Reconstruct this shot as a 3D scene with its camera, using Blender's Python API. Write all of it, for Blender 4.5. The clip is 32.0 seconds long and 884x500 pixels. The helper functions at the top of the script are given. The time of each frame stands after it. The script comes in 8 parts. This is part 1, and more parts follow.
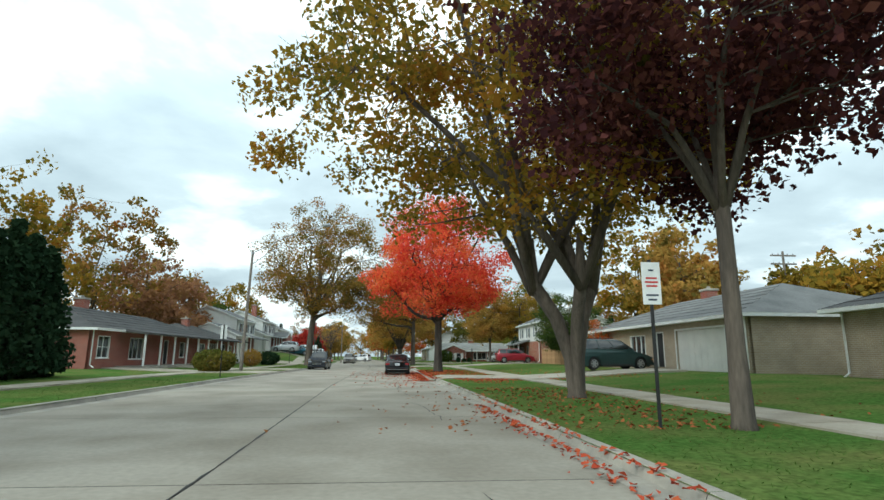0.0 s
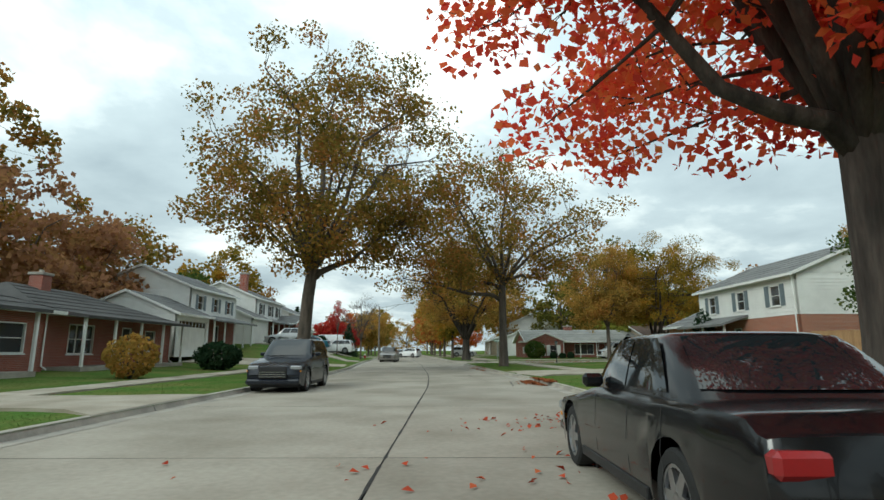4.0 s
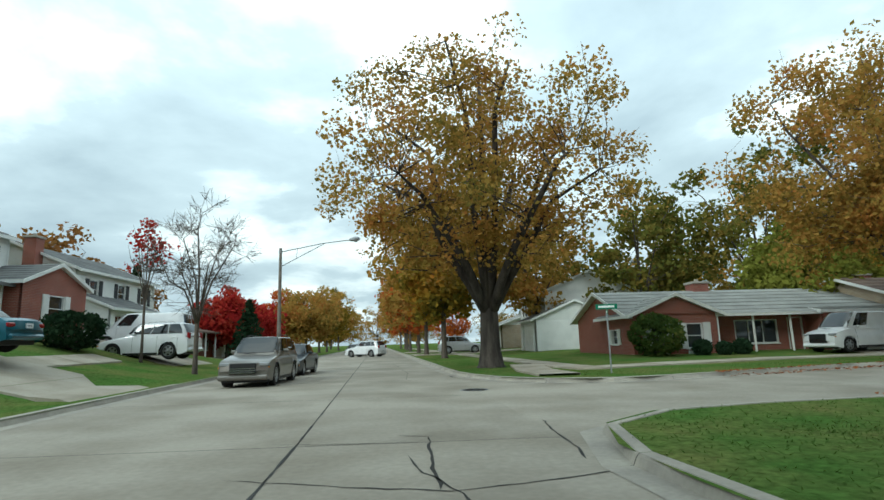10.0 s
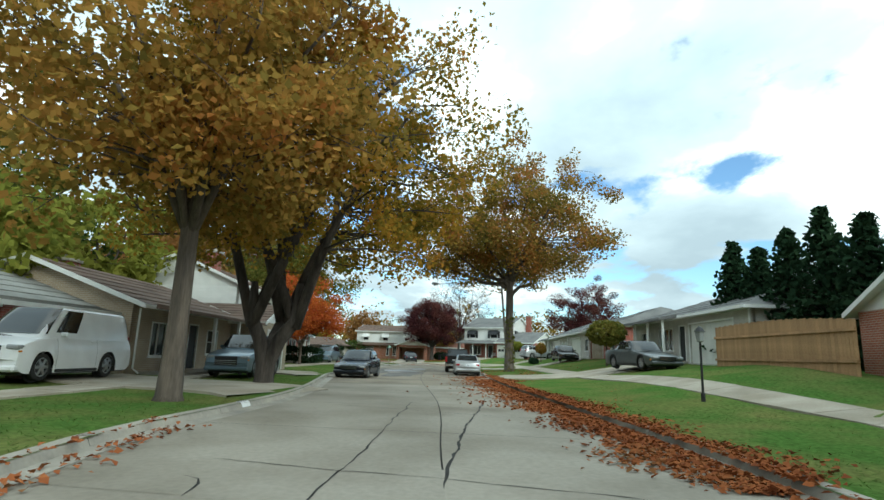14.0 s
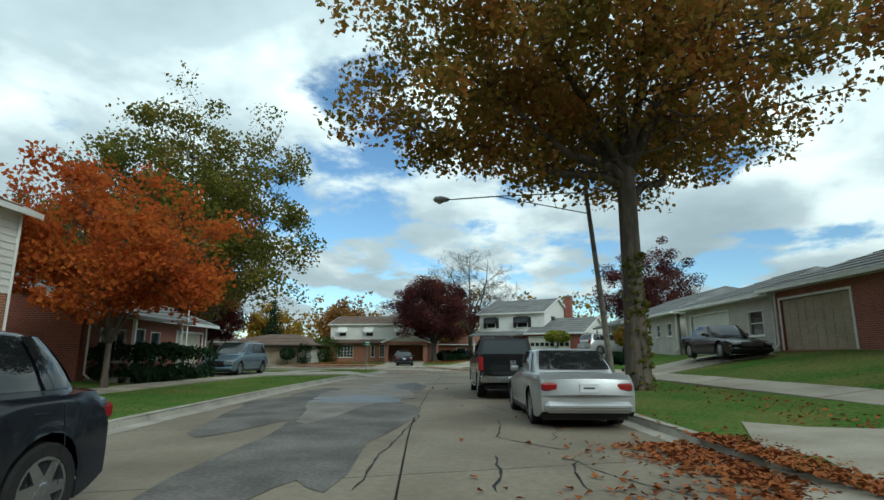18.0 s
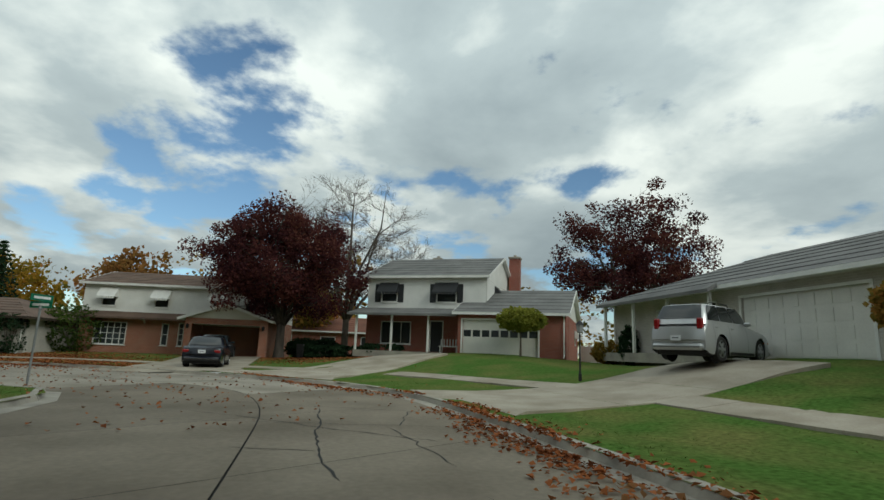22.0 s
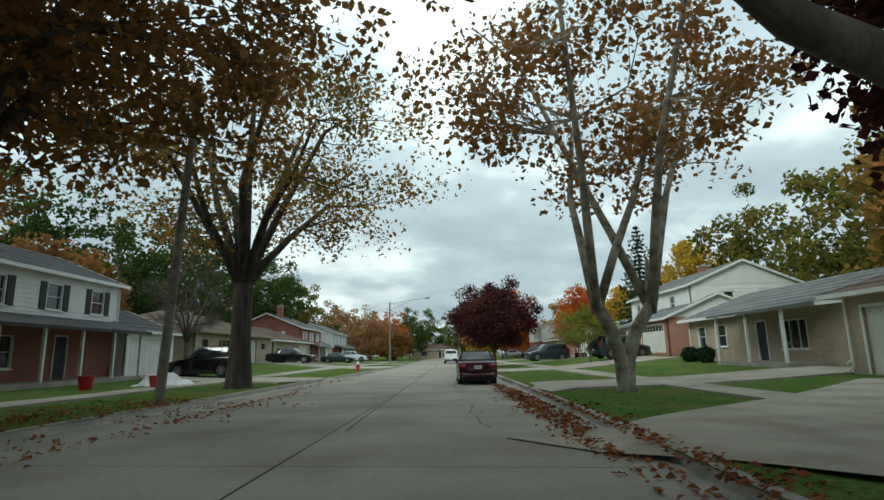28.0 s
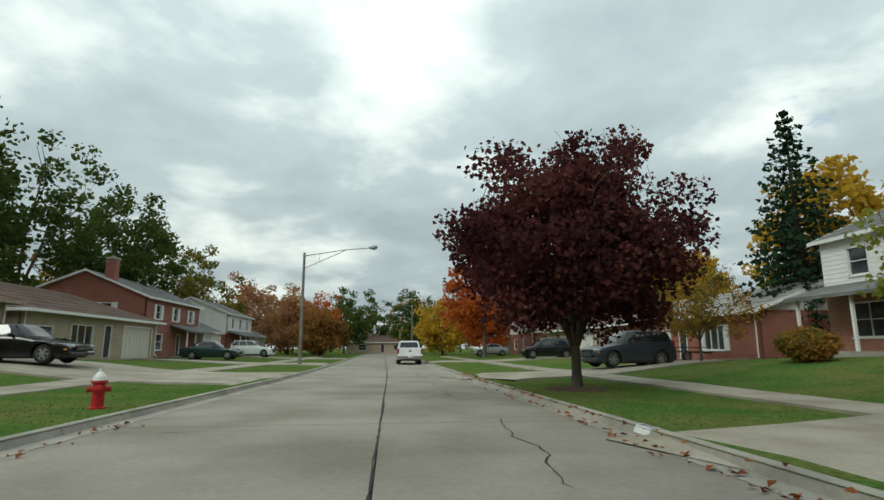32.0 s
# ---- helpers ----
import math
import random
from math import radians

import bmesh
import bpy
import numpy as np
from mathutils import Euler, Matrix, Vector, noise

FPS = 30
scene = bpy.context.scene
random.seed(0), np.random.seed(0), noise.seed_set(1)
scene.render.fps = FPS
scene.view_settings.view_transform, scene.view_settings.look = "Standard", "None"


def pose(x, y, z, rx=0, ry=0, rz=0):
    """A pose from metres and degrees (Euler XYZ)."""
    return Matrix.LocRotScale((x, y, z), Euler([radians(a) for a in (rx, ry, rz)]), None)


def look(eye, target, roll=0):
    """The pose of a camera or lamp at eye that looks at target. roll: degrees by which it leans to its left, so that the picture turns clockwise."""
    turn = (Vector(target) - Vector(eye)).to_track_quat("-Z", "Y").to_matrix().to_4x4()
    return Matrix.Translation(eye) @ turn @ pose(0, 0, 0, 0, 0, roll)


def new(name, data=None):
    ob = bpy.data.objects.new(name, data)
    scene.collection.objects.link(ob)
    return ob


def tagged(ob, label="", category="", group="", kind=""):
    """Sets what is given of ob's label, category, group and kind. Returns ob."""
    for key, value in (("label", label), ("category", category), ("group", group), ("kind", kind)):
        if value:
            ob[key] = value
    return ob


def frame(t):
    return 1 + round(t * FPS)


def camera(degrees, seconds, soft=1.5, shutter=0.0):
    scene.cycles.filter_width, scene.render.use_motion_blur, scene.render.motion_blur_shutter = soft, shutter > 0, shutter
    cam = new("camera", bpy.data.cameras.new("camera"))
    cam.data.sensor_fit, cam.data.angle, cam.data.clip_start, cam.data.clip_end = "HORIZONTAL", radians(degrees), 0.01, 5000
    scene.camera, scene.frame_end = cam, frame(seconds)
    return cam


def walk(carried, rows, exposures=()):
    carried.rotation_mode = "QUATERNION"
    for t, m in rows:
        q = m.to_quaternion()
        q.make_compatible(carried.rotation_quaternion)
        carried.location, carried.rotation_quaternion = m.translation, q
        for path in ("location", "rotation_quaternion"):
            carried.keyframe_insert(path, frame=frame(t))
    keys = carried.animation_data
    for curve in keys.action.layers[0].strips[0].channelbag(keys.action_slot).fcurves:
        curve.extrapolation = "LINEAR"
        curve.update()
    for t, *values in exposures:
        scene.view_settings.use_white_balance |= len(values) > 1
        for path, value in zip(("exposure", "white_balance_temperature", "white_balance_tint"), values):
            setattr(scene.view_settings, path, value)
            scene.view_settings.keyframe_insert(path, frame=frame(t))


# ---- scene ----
cam = camera(79.06, 32.0)
PATH = [
    (0, (3.041, -38.831, 1.300), (3.206, -36.877, 1.690), 0.26),
    (0.5, (2.719, -33.903, 1.300), (2.792, -31.941, 1.681), -0.12),
    (1, (2.420, -29.145, 1.300), (2.450, -27.180, 1.673), -0.18),
    (1.5, (2.078, -24.591, 1.300), (2.074, -22.627, 1.679), -0.09),
    (2, (1.684, -20.132, 1.300), (1.665, -18.169, 1.685), 0.16),
    (2.5, (1.250, -15.598, 1.300), (1.229, -13.633, 1.672), 0.30),
    (3, (0.846, -11.008, 1.300), (0.826, -9.044, 1.673), 0.70),
    (3.5, (0.606, -6.517, 1.300), (0.589, -4.550, 1.664), 0.49),
    (5.5, (1.837, 8.331, 1.300), (1.957, 10.288, 1.692), -1.23),
    (6, (1.904, 12.560, 1.300), (2.055, 14.519, 1.675), -0.59),
    (6.5, (1.906, 16.700, 1.300), (2.062, 18.659, 1.673), -1.18),
    (7, (1.879, 20.763, 1.300), (2.010, 22.725, 1.665), -1.38),
    (7.5, (1.757, 24.674, 1.300), (1.871, 26.639, 1.652), -1.57),
    (8, (1.539, 28.439, 1.300), (1.647, 30.405, 1.648), -1.77),
    (8.5, (1.311, 32.031, 1.300), (1.409, 33.996, 1.659), -1.68),
    (9, (1.063, 35.197, 1.300), (1.158, 37.163, 1.654), -1.63),
    (9.5, (0.805, 37.908, 1.300), (0.896, 39.879, 1.626), -1.37),
    (10, (0.588, 40.310, 1.300), (0.684, 42.278, 1.641), -1.68),
    (10.5, (0.449, 42.409, 1.300), (0.539, 44.377, 1.645), -1.23),
    (11, (0.498, 44.294, 1.300), (0.654, 46.259, 1.636), -0.90),
    (11.5, (0.981, 46.296, 1.300), (1.323, 48.235, 1.651), -0.71),
    (12, (2.004, 48.701, 1.300), (2.667, 50.561, 1.617), -0.09),
    (12.5, (3.496, 51.127, 1.300), (4.644, 52.733, 1.619), -0.34),
    (13, (5.364, 52.617, 1.300), (6.942, 53.794, 1.653), -0.14),
    (13.5, (7.401, 53.162, 1.300), (9.220, 53.910, 1.660), 1.22),
    (14, (9.576, 53.589, 1.300), (11.506, 53.938, 1.688), 2.04),
    (14.5, (11.941, 54.015, 1.300), (13.896, 54.179, 1.692), 2.11),
    (16.5, (21.785, 56.017, 1.300), (23.734, 56.171, 1.723), 0.43),
    (17, (27.173, 56.943, 1.300), (29.125, 57.152, 1.685), 0.13),
    (17.5, (32.342, 57.993, 1.300), (34.284, 58.285, 1.681), 0.16),
    (18, (37.058, 59.178, 1.300), (38.991, 59.516, 1.686), 0.23),
    (18.5, (41.264, 60.414, 1.300), (43.199, 60.785, 1.642), 0.98),
    (19, (45.071, 61.730, 1.300), (46.998, 62.085, 1.698), 1.31),
    (19.5, (48.622, 63.033, 1.300), (50.563, 63.315, 1.690), 2.26),
    (20, (52.069, 63.830, 1.300), (54.032, 64.018, 1.637), 3.22),
    (20.5, (55.660, 63.955, 1.300), (57.615, 64.032, 1.713), 2.43),
    (21, (59.407, 63.835, 1.300), (61.363, 63.820, 1.712), 2.69),
    (21.5, (63.098, 63.739, 1.300), (65.055, 63.647, 1.702), 2.44),
    (22, (66.651, 63.720, 1.300), (68.610, 63.582, 1.677), 2.26),
    (22.5, (70.358, 64.027, 1.300), (72.310, 63.934, 1.725), 1.56),
    (23, (74.264, 64.827, 1.300), (76.223, 64.867, 1.702), 1.40),
    (23.5, (77.529, 65.889, 1.300), (79.474, 66.144, 1.688), 1.29),
    (24, (80.391, 67.325, 1.300), (82.280, 67.866, 1.674), 0.92),
    (24.5, (83.901, 69.402, 1.300), (85.625, 70.340, 1.686), 1.48),
    (25, (87.282, 72.012, 1.300), (88.747, 73.327, 1.654), 0.53),
    (25.5, (89.277, 75.003, 1.300), (90.398, 76.621, 1.652), -0.98),
    (26, (90.053, 77.897, 1.300), (90.808, 79.713, 1.663), -3.08),
    (26.5, (90.373, 80.411, 1.300), (90.767, 82.338, 1.660), -5.01),
    (28.5, (88.920, 97.809, 1.300), (88.900, 99.771, 1.688), -0.81),
    (29, (88.536, 101.896, 1.300), (88.542, 103.854, 1.707), -0.29),
    (29.5, (88.175, 105.966, 1.300), (88.208, 107.927, 1.687), -0.19),
    (30, (87.920, 109.995, 1.300), (87.982, 111.958, 1.681), -0.58),
    (30.5, (87.842, 113.903, 1.300), (87.948, 115.866, 1.669), -0.22),
    (31, (87.868, 117.677, 1.300), (88.011, 119.637, 1.675), 0.29),
    (31.5, (87.960, 121.337, 1.300), (88.142, 123.292, 1.682), -0.05),
    (32, (88.137, 124.880, 1.300), (88.349, 126.836, 1.661), -0.05),
]
import itertools
EXPOSURES = [(0.0, 0.32, 5900, -4), (1.0, 0.1, 5900, -4), (2.0, -0.25, 5850, -5), (3.0, -0.1, 6100, -3), (6.0, 0.22, 5850, -6), (9.0, 0.17, 5750, -7), (12.0, 0.45, 5800, -6), (13.0, 0.6, 5800, -6), (14.0, 0.45, 5850, -7), (16.5, 0.05, 5700, -9), (18.0, -0.15, 5850, -7), (20.0, -0.35, 6400, -1), (22.0, -0.52, 6350, -2), (24.0, -0.36, 6200, -4), (26.0, -0.15, 6000, -6), (29.0, -0.05, 5950, -6), (30.0, -0.2, 6150, -5), (32.0, -0.25, 6350, -3)]
walk(cam, [(t, look(eye, target, roll)) for t, eye, target, roll in PATH], EXPOSURES)

# ---- world and sun ----
SUN_ELEVATION, SUN_AZIMUTH = radians(32), radians(228)


def make_world():
    w = bpy.data.worlds.new("overcast_sky")
    scene.world = w
    w.use_nodes = True
    nt = w.node_tree
    nt.nodes.clear()
    N, L = nt.nodes.new, nt.links.new
    out = N("ShaderNodeOutputWorld")
    sky = N("ShaderNodeTexSky")
    sky.sky_type, sky.sun_disc = "NISHITA", False
    sky.sun_elevation, sky.sun_rotation = SUN_ELEVATION, SUN_AZIMUTH
    sky.air_density, sky.dust_density, sky.ozone_density = 1.0, 0.2, 3.0
    clear = N("ShaderNodeBackground")
    clear.inputs["Strength"].default_value = 0.15
    L(sky.outputs[0], clear.inputs["Color"])
    co = N("ShaderNodeTexCoord")
    sep = N("ShaderNodeSeparateXYZ")
    L(co.outputs["Generated"], sep.inputs[0])
    # clouds lie on a flat layer: divide by the height above the horizon
    up = N("ShaderNodeMath")
    up.operation = "MAXIMUM"
    L(sep.outputs[2], up.inputs[0])
    up.inputs[1].default_value = 0.0
    add = N("ShaderNodeMath")
    add.operation = "ADD"
    L(up.outputs[0], add.inputs[0])
    add.inputs[1].default_value = 0.24
    div = N("ShaderNodeVectorMath")
    div.operation = "DIVIDE"
    L(co.outputs["Generated"], div.inputs[0])
    comb = N("ShaderNodeCombineXYZ")
    for i in range(3):
        L(add.outputs[0], comb.inputs[i])
    L(comb.outputs[0], div.inputs[1])

    def cloud_noise(scale, detail, rough, shift, distort=0.3):
        m = N("ShaderNodeMapping")
        m.inputs["Location"].default_value = shift
        L(div.outputs[0], m.inputs["Vector"])
        n = N("ShaderNodeTexNoise")
        n.inputs["Scale"].default_value = scale
        n.inputs["Detail"].default_value = detail
        n.inputs["Roughness"].default_value = rough
        n.inputs["Distortion"].default_value = distort
        L(m.outputs[0], n.inputs["Vector"])
        return n

    cover = cloud_noise(1.7, 8, 0.55, (3.1, 0.7, 0.2), 0.1)
    body = cloud_noise(1.7, 9, 0.52, (0.3, 5.2, 1.7), 0.12)
    # blue openings show towards the east only
    east = N("ShaderNodeMapRange")
    east.inputs["From Min"].default_value, east.inputs["From Max"].default_value = 0.2, 0.95
    east.inputs["To Min"].default_value, east.inputs["To Max"].default_value = 0.26, -0.02
    L(sep.outputs[0], east.inputs["Value"])
    s = N("ShaderNodeMath")
    s.operation = "ADD"
    L(cover.outputs["Fac"], s.inputs[0])
    L(east.outputs[0], s.inputs[1])
    mask = N("ShaderNodeMapRange")
    mask.interpolation_type = "SMOOTHSTEP"
    mask.inputs["From Min"].default_value, mask.inputs["From Max"].default_value = 0.40, 0.485
    L(s.outputs[0], mask.inputs["Value"])
    shade = N("ShaderNodeValToRGB")
    el = shade.color_ramp.elements
    el[0].position, el[0].color = 0.31, (0.58, 0.65, 0.71, 1)
    el[1].position, el[1].color = 0.65, (1.45, 1.45, 1.42, 1)
    mid = el.new(0.5)
    mid.color = (0.80, 0.87, 0.92, 1)
    L(body.outputs["Fac"], shade.inputs[0])
    # clouds are brighter overhead, greyer and bluer near the horizon
    high = N("ShaderNodeMapRange")
    high.inputs["From Min"].default_value, high.inputs["From Max"].default_value = 0.02, 0.5
    high.inputs["To Min"].default_value, high.inputs["To Max"].default_value = 0.66, 1.02
    L(sep.outputs[2], high.inputs["Value"])
    cloud = N("ShaderNodeBackground")
    L(shade.outputs[0], cloud.inputs["Color"])
    L(high.outputs[0], cloud.inputs["Strength"])
    mix = N("ShaderNodeMixShader")
    L(mask.outputs[0], mix.inputs[0])
    L(clear.outputs[0], mix.inputs[1])
    L(cloud.outputs[0], mix.inputs[2])
    L(mix.outputs[0], out.inputs["Surface"])


make_world()
sun_data = bpy.data.lights.new("sun", "SUN")
sun_data.energy, sun_data.angle, sun_data.color = 1.5, radians(22), (1.0, 0.95, 0.88)
sun = new("sun", sun_data)
sun.matrix_world = look((0, 0, 60), Vector((0, 0, 60)) - Vector((math.sin(SUN_AZIMUTH) * math.cos(SUN_ELEVATION), math.cos(SUN_AZIMUTH) * math.cos(SUN_ELEVATION), math.sin(SUN_ELEVATION))))


# ---- materials ----
MATS = {}


def mat(name, col, rough=0.7, metal=0.0, var=0.12, scale=3.0, bump=0.15, fine=40.0, spec=0.4, col2=None, coat=0.0, rand=0.0, stretch=1.0):
    """A surface with variation at two scales; col2 is the colour of its blotches, rand the change from piece to piece."""
    if name in MATS:
        return MATS[name]
    m = bpy.data.materials.new(name)
    MATS[name] = m
    m.use_nodes = True
    nt = m.node_tree
    N, L = nt.nodes.new, nt.links.new
    b = nt.nodes["Principled BSDF"]
    b.inputs["Roughness"].default_value, b.inputs["Metallic"].default_value = rough, metal
    b.inputs["Specular IOR Level"].default_value = spec
    b.inputs["Coat Weight"].default_value = coat
    co = N("ShaderNodeTexCoord")
    n1 = N("ShaderNodeTexNoise")
    n1.inputs["Scale"].default_value, n1.inputs["Detail"].default_value = scale, 5
    src = co.outputs["Object"]
    if stretch != 1.0:
        mp = N("ShaderNodeMapping")
        mp.inputs["Scale"].default_value = (1, 1, stretch)
        L(src, mp.inputs["Vector"])
        src = mp.outputs[0]
    L(src, n1.inputs["Vector"])
    n2 = N("ShaderNodeTexNoise")
    n2.inputs["Scale"].default_value, n2.inputs["Detail"].default_value = fine, 4
    L(src, n2.inputs["Vector"])
    c2 = col2 or tuple(max(0.0, c * (1 - 2.2 * var)) for c in col)
    mix = N("ShaderNodeMix")
    mix.data_type = "RGBA"
    mix.inputs["A"].default_value, mix.inputs["B"].default_value = (*col, 1), (*c2, 1)
    rmp = N("ShaderNodeMapRange")
    rmp.inputs["From Min"].default_value, rmp.inputs["From Max"].default_value = 0.38, 0.68
    L(n1.outputs["Fac"], rmp.inputs["Value"])
    L(rmp.outputs[0], mix.inputs["Factor"])
    hsv = N("ShaderNodeHueSaturation")
    L(mix.outputs["Result"], hsv.inputs["Color"])
    v = N("ShaderNodeMapRange")
    v.inputs["To Min"].default_value, v.inputs["To Max"].default_value = 1 - 1.6 * var, 1 + 1.6 * var
    L(n2.outputs["Fac"], v.inputs["Value"])
    last = v.outputs[0]
    if rand:
        oi = N("ShaderNodeObjectInfo")
        r = N("ShaderNodeMapRange")
        r.inputs["To Min"].default_value, r.inputs["To Max"].default_value = 1 - rand, 1 + rand
        L(oi.outputs["Random"], r.inputs["Value"])
        mu = N("ShaderNodeMath")
        mu.operation = "MULTIPLY"
        L(last, mu.inputs[0])
        L(r.outputs[0], mu.inputs[1])
        last = mu.outputs[0]
    L(last, hsv.inputs["Value"])
    L(hsv.outputs[0], b.inputs["Base Color"])
    if bump:
        bp = N("ShaderNodeBump")
        bp.inputs["Strength"].default_value, bp.inputs["Distance"].default_value = bump, 0.02
        L(n2.outputs["Fac"], bp.inputs["Height"])
        L(bp.outputs[0], b.inputs["Normal"])
    return m


def brick_mat(name, c1, c2, mortar, scale=1.0):
    """Running-bond brick of true size, mapped on upright walls by object axes."""
    if name in MATS:
        return MATS[name]
    m = bpy.data.materials.new(name)
    MATS[name] = m
    m.use_nodes = True
    nt = m.node_tree
    N, L = nt.nodes.new, nt.links.new
    b = nt.nodes["Principled BSDF"]
    b.inputs["Roughness"].default_value = 0.85
    co = N("ShaderNodeTexCoord")
    sp = N("ShaderNodeSeparateXYZ")
    L(co.outputs["Object"], sp.inputs[0])
    ad = N("ShaderNodeMath")
    ad.operation = "ADD"
    L(sp.outputs[0], ad.inputs[0])
    L(sp.outputs[1], ad.inputs[1])
    cb = N("ShaderNodeCombineXYZ")
    L(ad.outputs[0], cb.inputs[0])
    L(sp.outputs[2], cb.inputs[1])
    br = N("ShaderNodeTexBrick")
    br.inputs["Color1"].default_value, br.inputs["Color2"].default_value, br.inputs["Mortar"].default_value = (*c1, 1), (*c2, 1), (*mortar, 1)
    br.inputs["Scale"].default_value = 1.0
    br.inputs["Mortar Size"].default_value = 0.008
    br.inputs["Brick Width"].default_value, br.inputs["Row Height"].default_value = 0.21 * scale, 0.075 * scale
    L(cb.outputs[0], br.inputs["Vector"])
    n = N("ShaderNodeTexNoise")
    n.inputs["Scale"].default_value = 1.3
    n.inputs["Detail"].default_value = 6
    L(co.outputs["Object"], n.inputs["Vector"])
    v = N("ShaderNodeMapRange")
    v.inputs["To Min"].default_value, v.inputs["To Max"].default_value = 0.7, 1.3
    L(n.outputs["Fac"], v.inputs["Value"])
    h = N("ShaderNodeHueSaturation")
    L(br.outputs["Color"], h.inputs["Color"])
    L(v.outputs[0], h.inputs["Value"])
    L(h.outputs[0], b.inputs["Base Color"])
    bp = N("ShaderNodeBump")
    bp.inputs["Strength"].default_value, bp.inputs["Distance"].default_value = 0.6, 0.01
    bp.invert = True
    L(br.outputs["Fac"], bp.inputs["Height"])
    L(bp.outputs[0], b.inputs["Normal"])
    return m


def leaf_mat(name, cols, rough=0.6, trans=0.35):
    """Leaves whose colour differs from leaf to leaf."""
    if name in MATS:
        return MATS[name]
    m = bpy.data.materials.new(name)
    MATS[name] = m
    m.use_nodes = True
    nt = m.node_tree
    N, L = nt.nodes.new, nt.links.new
    nt.nodes.remove(nt.nodes["Principled BSDF"])
    b = N("ShaderNodeBsdfDiffuse")
    b.inputs["Roughness"].default_value = rough
    g = N("ShaderNodeNewGeometry")
    co = N("ShaderNodeTexCoord")
    n = N("ShaderNodeTexNoise")
    n.inputs["Scale"].default_value, n.inputs["Detail"].default_value = 0.35, 3
    L(co.outputs["Object"], n.inputs["Vector"])
    mx = N("ShaderNodeMath")
    mx.operation = "MULTIPLY_ADD"
    L(g.outputs["Random Per Island"], mx.inputs[0])
    mx.inputs[1].default_value = 0.55
    sc = N("ShaderNodeMath")
    sc.operation = "MULTIPLY_ADD"
    L(n.outputs["Fac"], sc.inputs[0])
    sc.inputs[1].default_value, sc.inputs[2].default_value = 1.6, -0.58
    L(sc.outputs[0], mx.inputs[2])
    r = N("ShaderNodeValToRGB")
    el = r.color_ramp.elements
    el[0].position, el[-1].position = 0.0, 1.0
    el[0].color, el[-1].color = (*cols[0], 1), (*cols[-1], 1)
    for i, c in enumerate(cols[1:-1]):
        el.new((i + 1) / (len(cols) - 1)).color = (*c, 1)
    L(mx.outputs[0], r.inputs[0])
    L(r.outputs[0], b.inputs["Color"])
    L(b.outputs[0], nt.nodes["Material Output"].inputs["Surface"])
    if trans:
        t = N("ShaderNodeBsdfTranslucent")
        L(r.outputs[0], t.inputs["Color"])
        ms = N("ShaderNodeMixShader")
        ms.inputs[0].default_value = trans
        L(b.outputs[0], ms.inputs[1])
        L(t.outputs[0], ms.inputs[2])
        L(ms.outputs[0], nt.nodes["Material Output"].inputs["Surface"])
    return m


def glass_mat(name, col, rough=0.05):
    """Dark window glass with a mirror-like face."""
    if name in MATS:
        return MATS[name]
    m = bpy.data.materials.new(name)
    MATS[name] = m
    m.use_nodes = True
    b = m.node_tree.nodes["Principled BSDF"]
    b.inputs["Base Color"].default_value = (*col, 1)
    b.inputs["Roughness"].default_value = rough
    b.inputs["Specular IOR Level"].default_value = 0.9
    return m


CONCRETE = mat("road_concrete", (0.335, 0.305, 0.255), 0.9, var=0.13, scale=0.45, fine=11, bump=0.2, col2=(0.225, 0.20, 0.16), rand=0.07, spec=0.25)
# darker, browner concrete for the cross street slabs between x 30 and 84
BROWN_CONCRETE = mat("old_stained_concrete", (0.235, 0.20, 0.152), 0.85, var=0.16, scale=0.4, fine=10, bump=0.25, col2=(0.145, 0.12, 0.088), rand=0.08, spec=0.3)
WALK = mat("walk_concrete", (0.39, 0.35, 0.285), 0.9, var=0.12, scale=0.8, fine=18, bump=0.2, col2=(0.27, 0.235, 0.18), rand=0.08, spec=0.25)
KERB = mat("kerb_concrete", (0.38, 0.35, 0.295), 0.9, var=0.12, scale=1.2, fine=15, bump=0.3, col2=(0.26, 0.24, 0.21))
TAR = mat("crack_filler", (0.028, 0.026, 0.024), 0.75, var=0.2, scale=4, fine=30)
GRASS = mat("lawn_grass", (0.070, 0.132, 0.030), 1.0, var=0.5, scale=0.5, fine=11, bump=0.9, col2=(0.135, 0.145, 0.048), spec=0.0)
BLADE = leaf_mat("grass_blades", [(0.075, 0.145, 0.03), (0.11, 0.18, 0.042), (0.17, 0.18, 0.065)], 0.8, 0.45)
SIDING = mat("white_siding", (0.76, 0.76, 0.73), 0.55, var=0.04, scale=1.5, fine=25, bump=0.05)
CREAM = mat("cream_siding", (0.62, 0.59, 0.50), 0.6, var=0.05, scale=1.5, fine=25, bump=0.05)
TRIM = mat("white_trim_paint", (0.78, 0.78, 0.75), 0.5, var=0.05, scale=2, fine=20, bump=0.05)
GARAGE = mat("garage_door_paint", (0.72, 0.71, 0.66), 0.5, var=0.05, scale=1.2, fine=20, bump=0.05)
RED_BRICK = brick_mat("red_brick", (0.30, 0.075, 0.045), (0.24, 0.06, 0.04), (0.34, 0.25, 0.21))
ORANGE_BRICK = brick_mat("orange_brick", (0.36, 0.12, 0.06), (0.28, 0.085, 0.045), (0.42, 0.36, 0.3))
TAN_BRICK = brick_mat("tan_brick", (0.40, 0.31, 0.21), (0.34, 0.26, 0.175), (0.46, 0.42, 0.36))
GREY_BRICK = brick_mat("pale_grey_brick", (0.50, 0.47, 0.42), (0.44, 0.41, 0.37), (0.55, 0.53, 0.5))
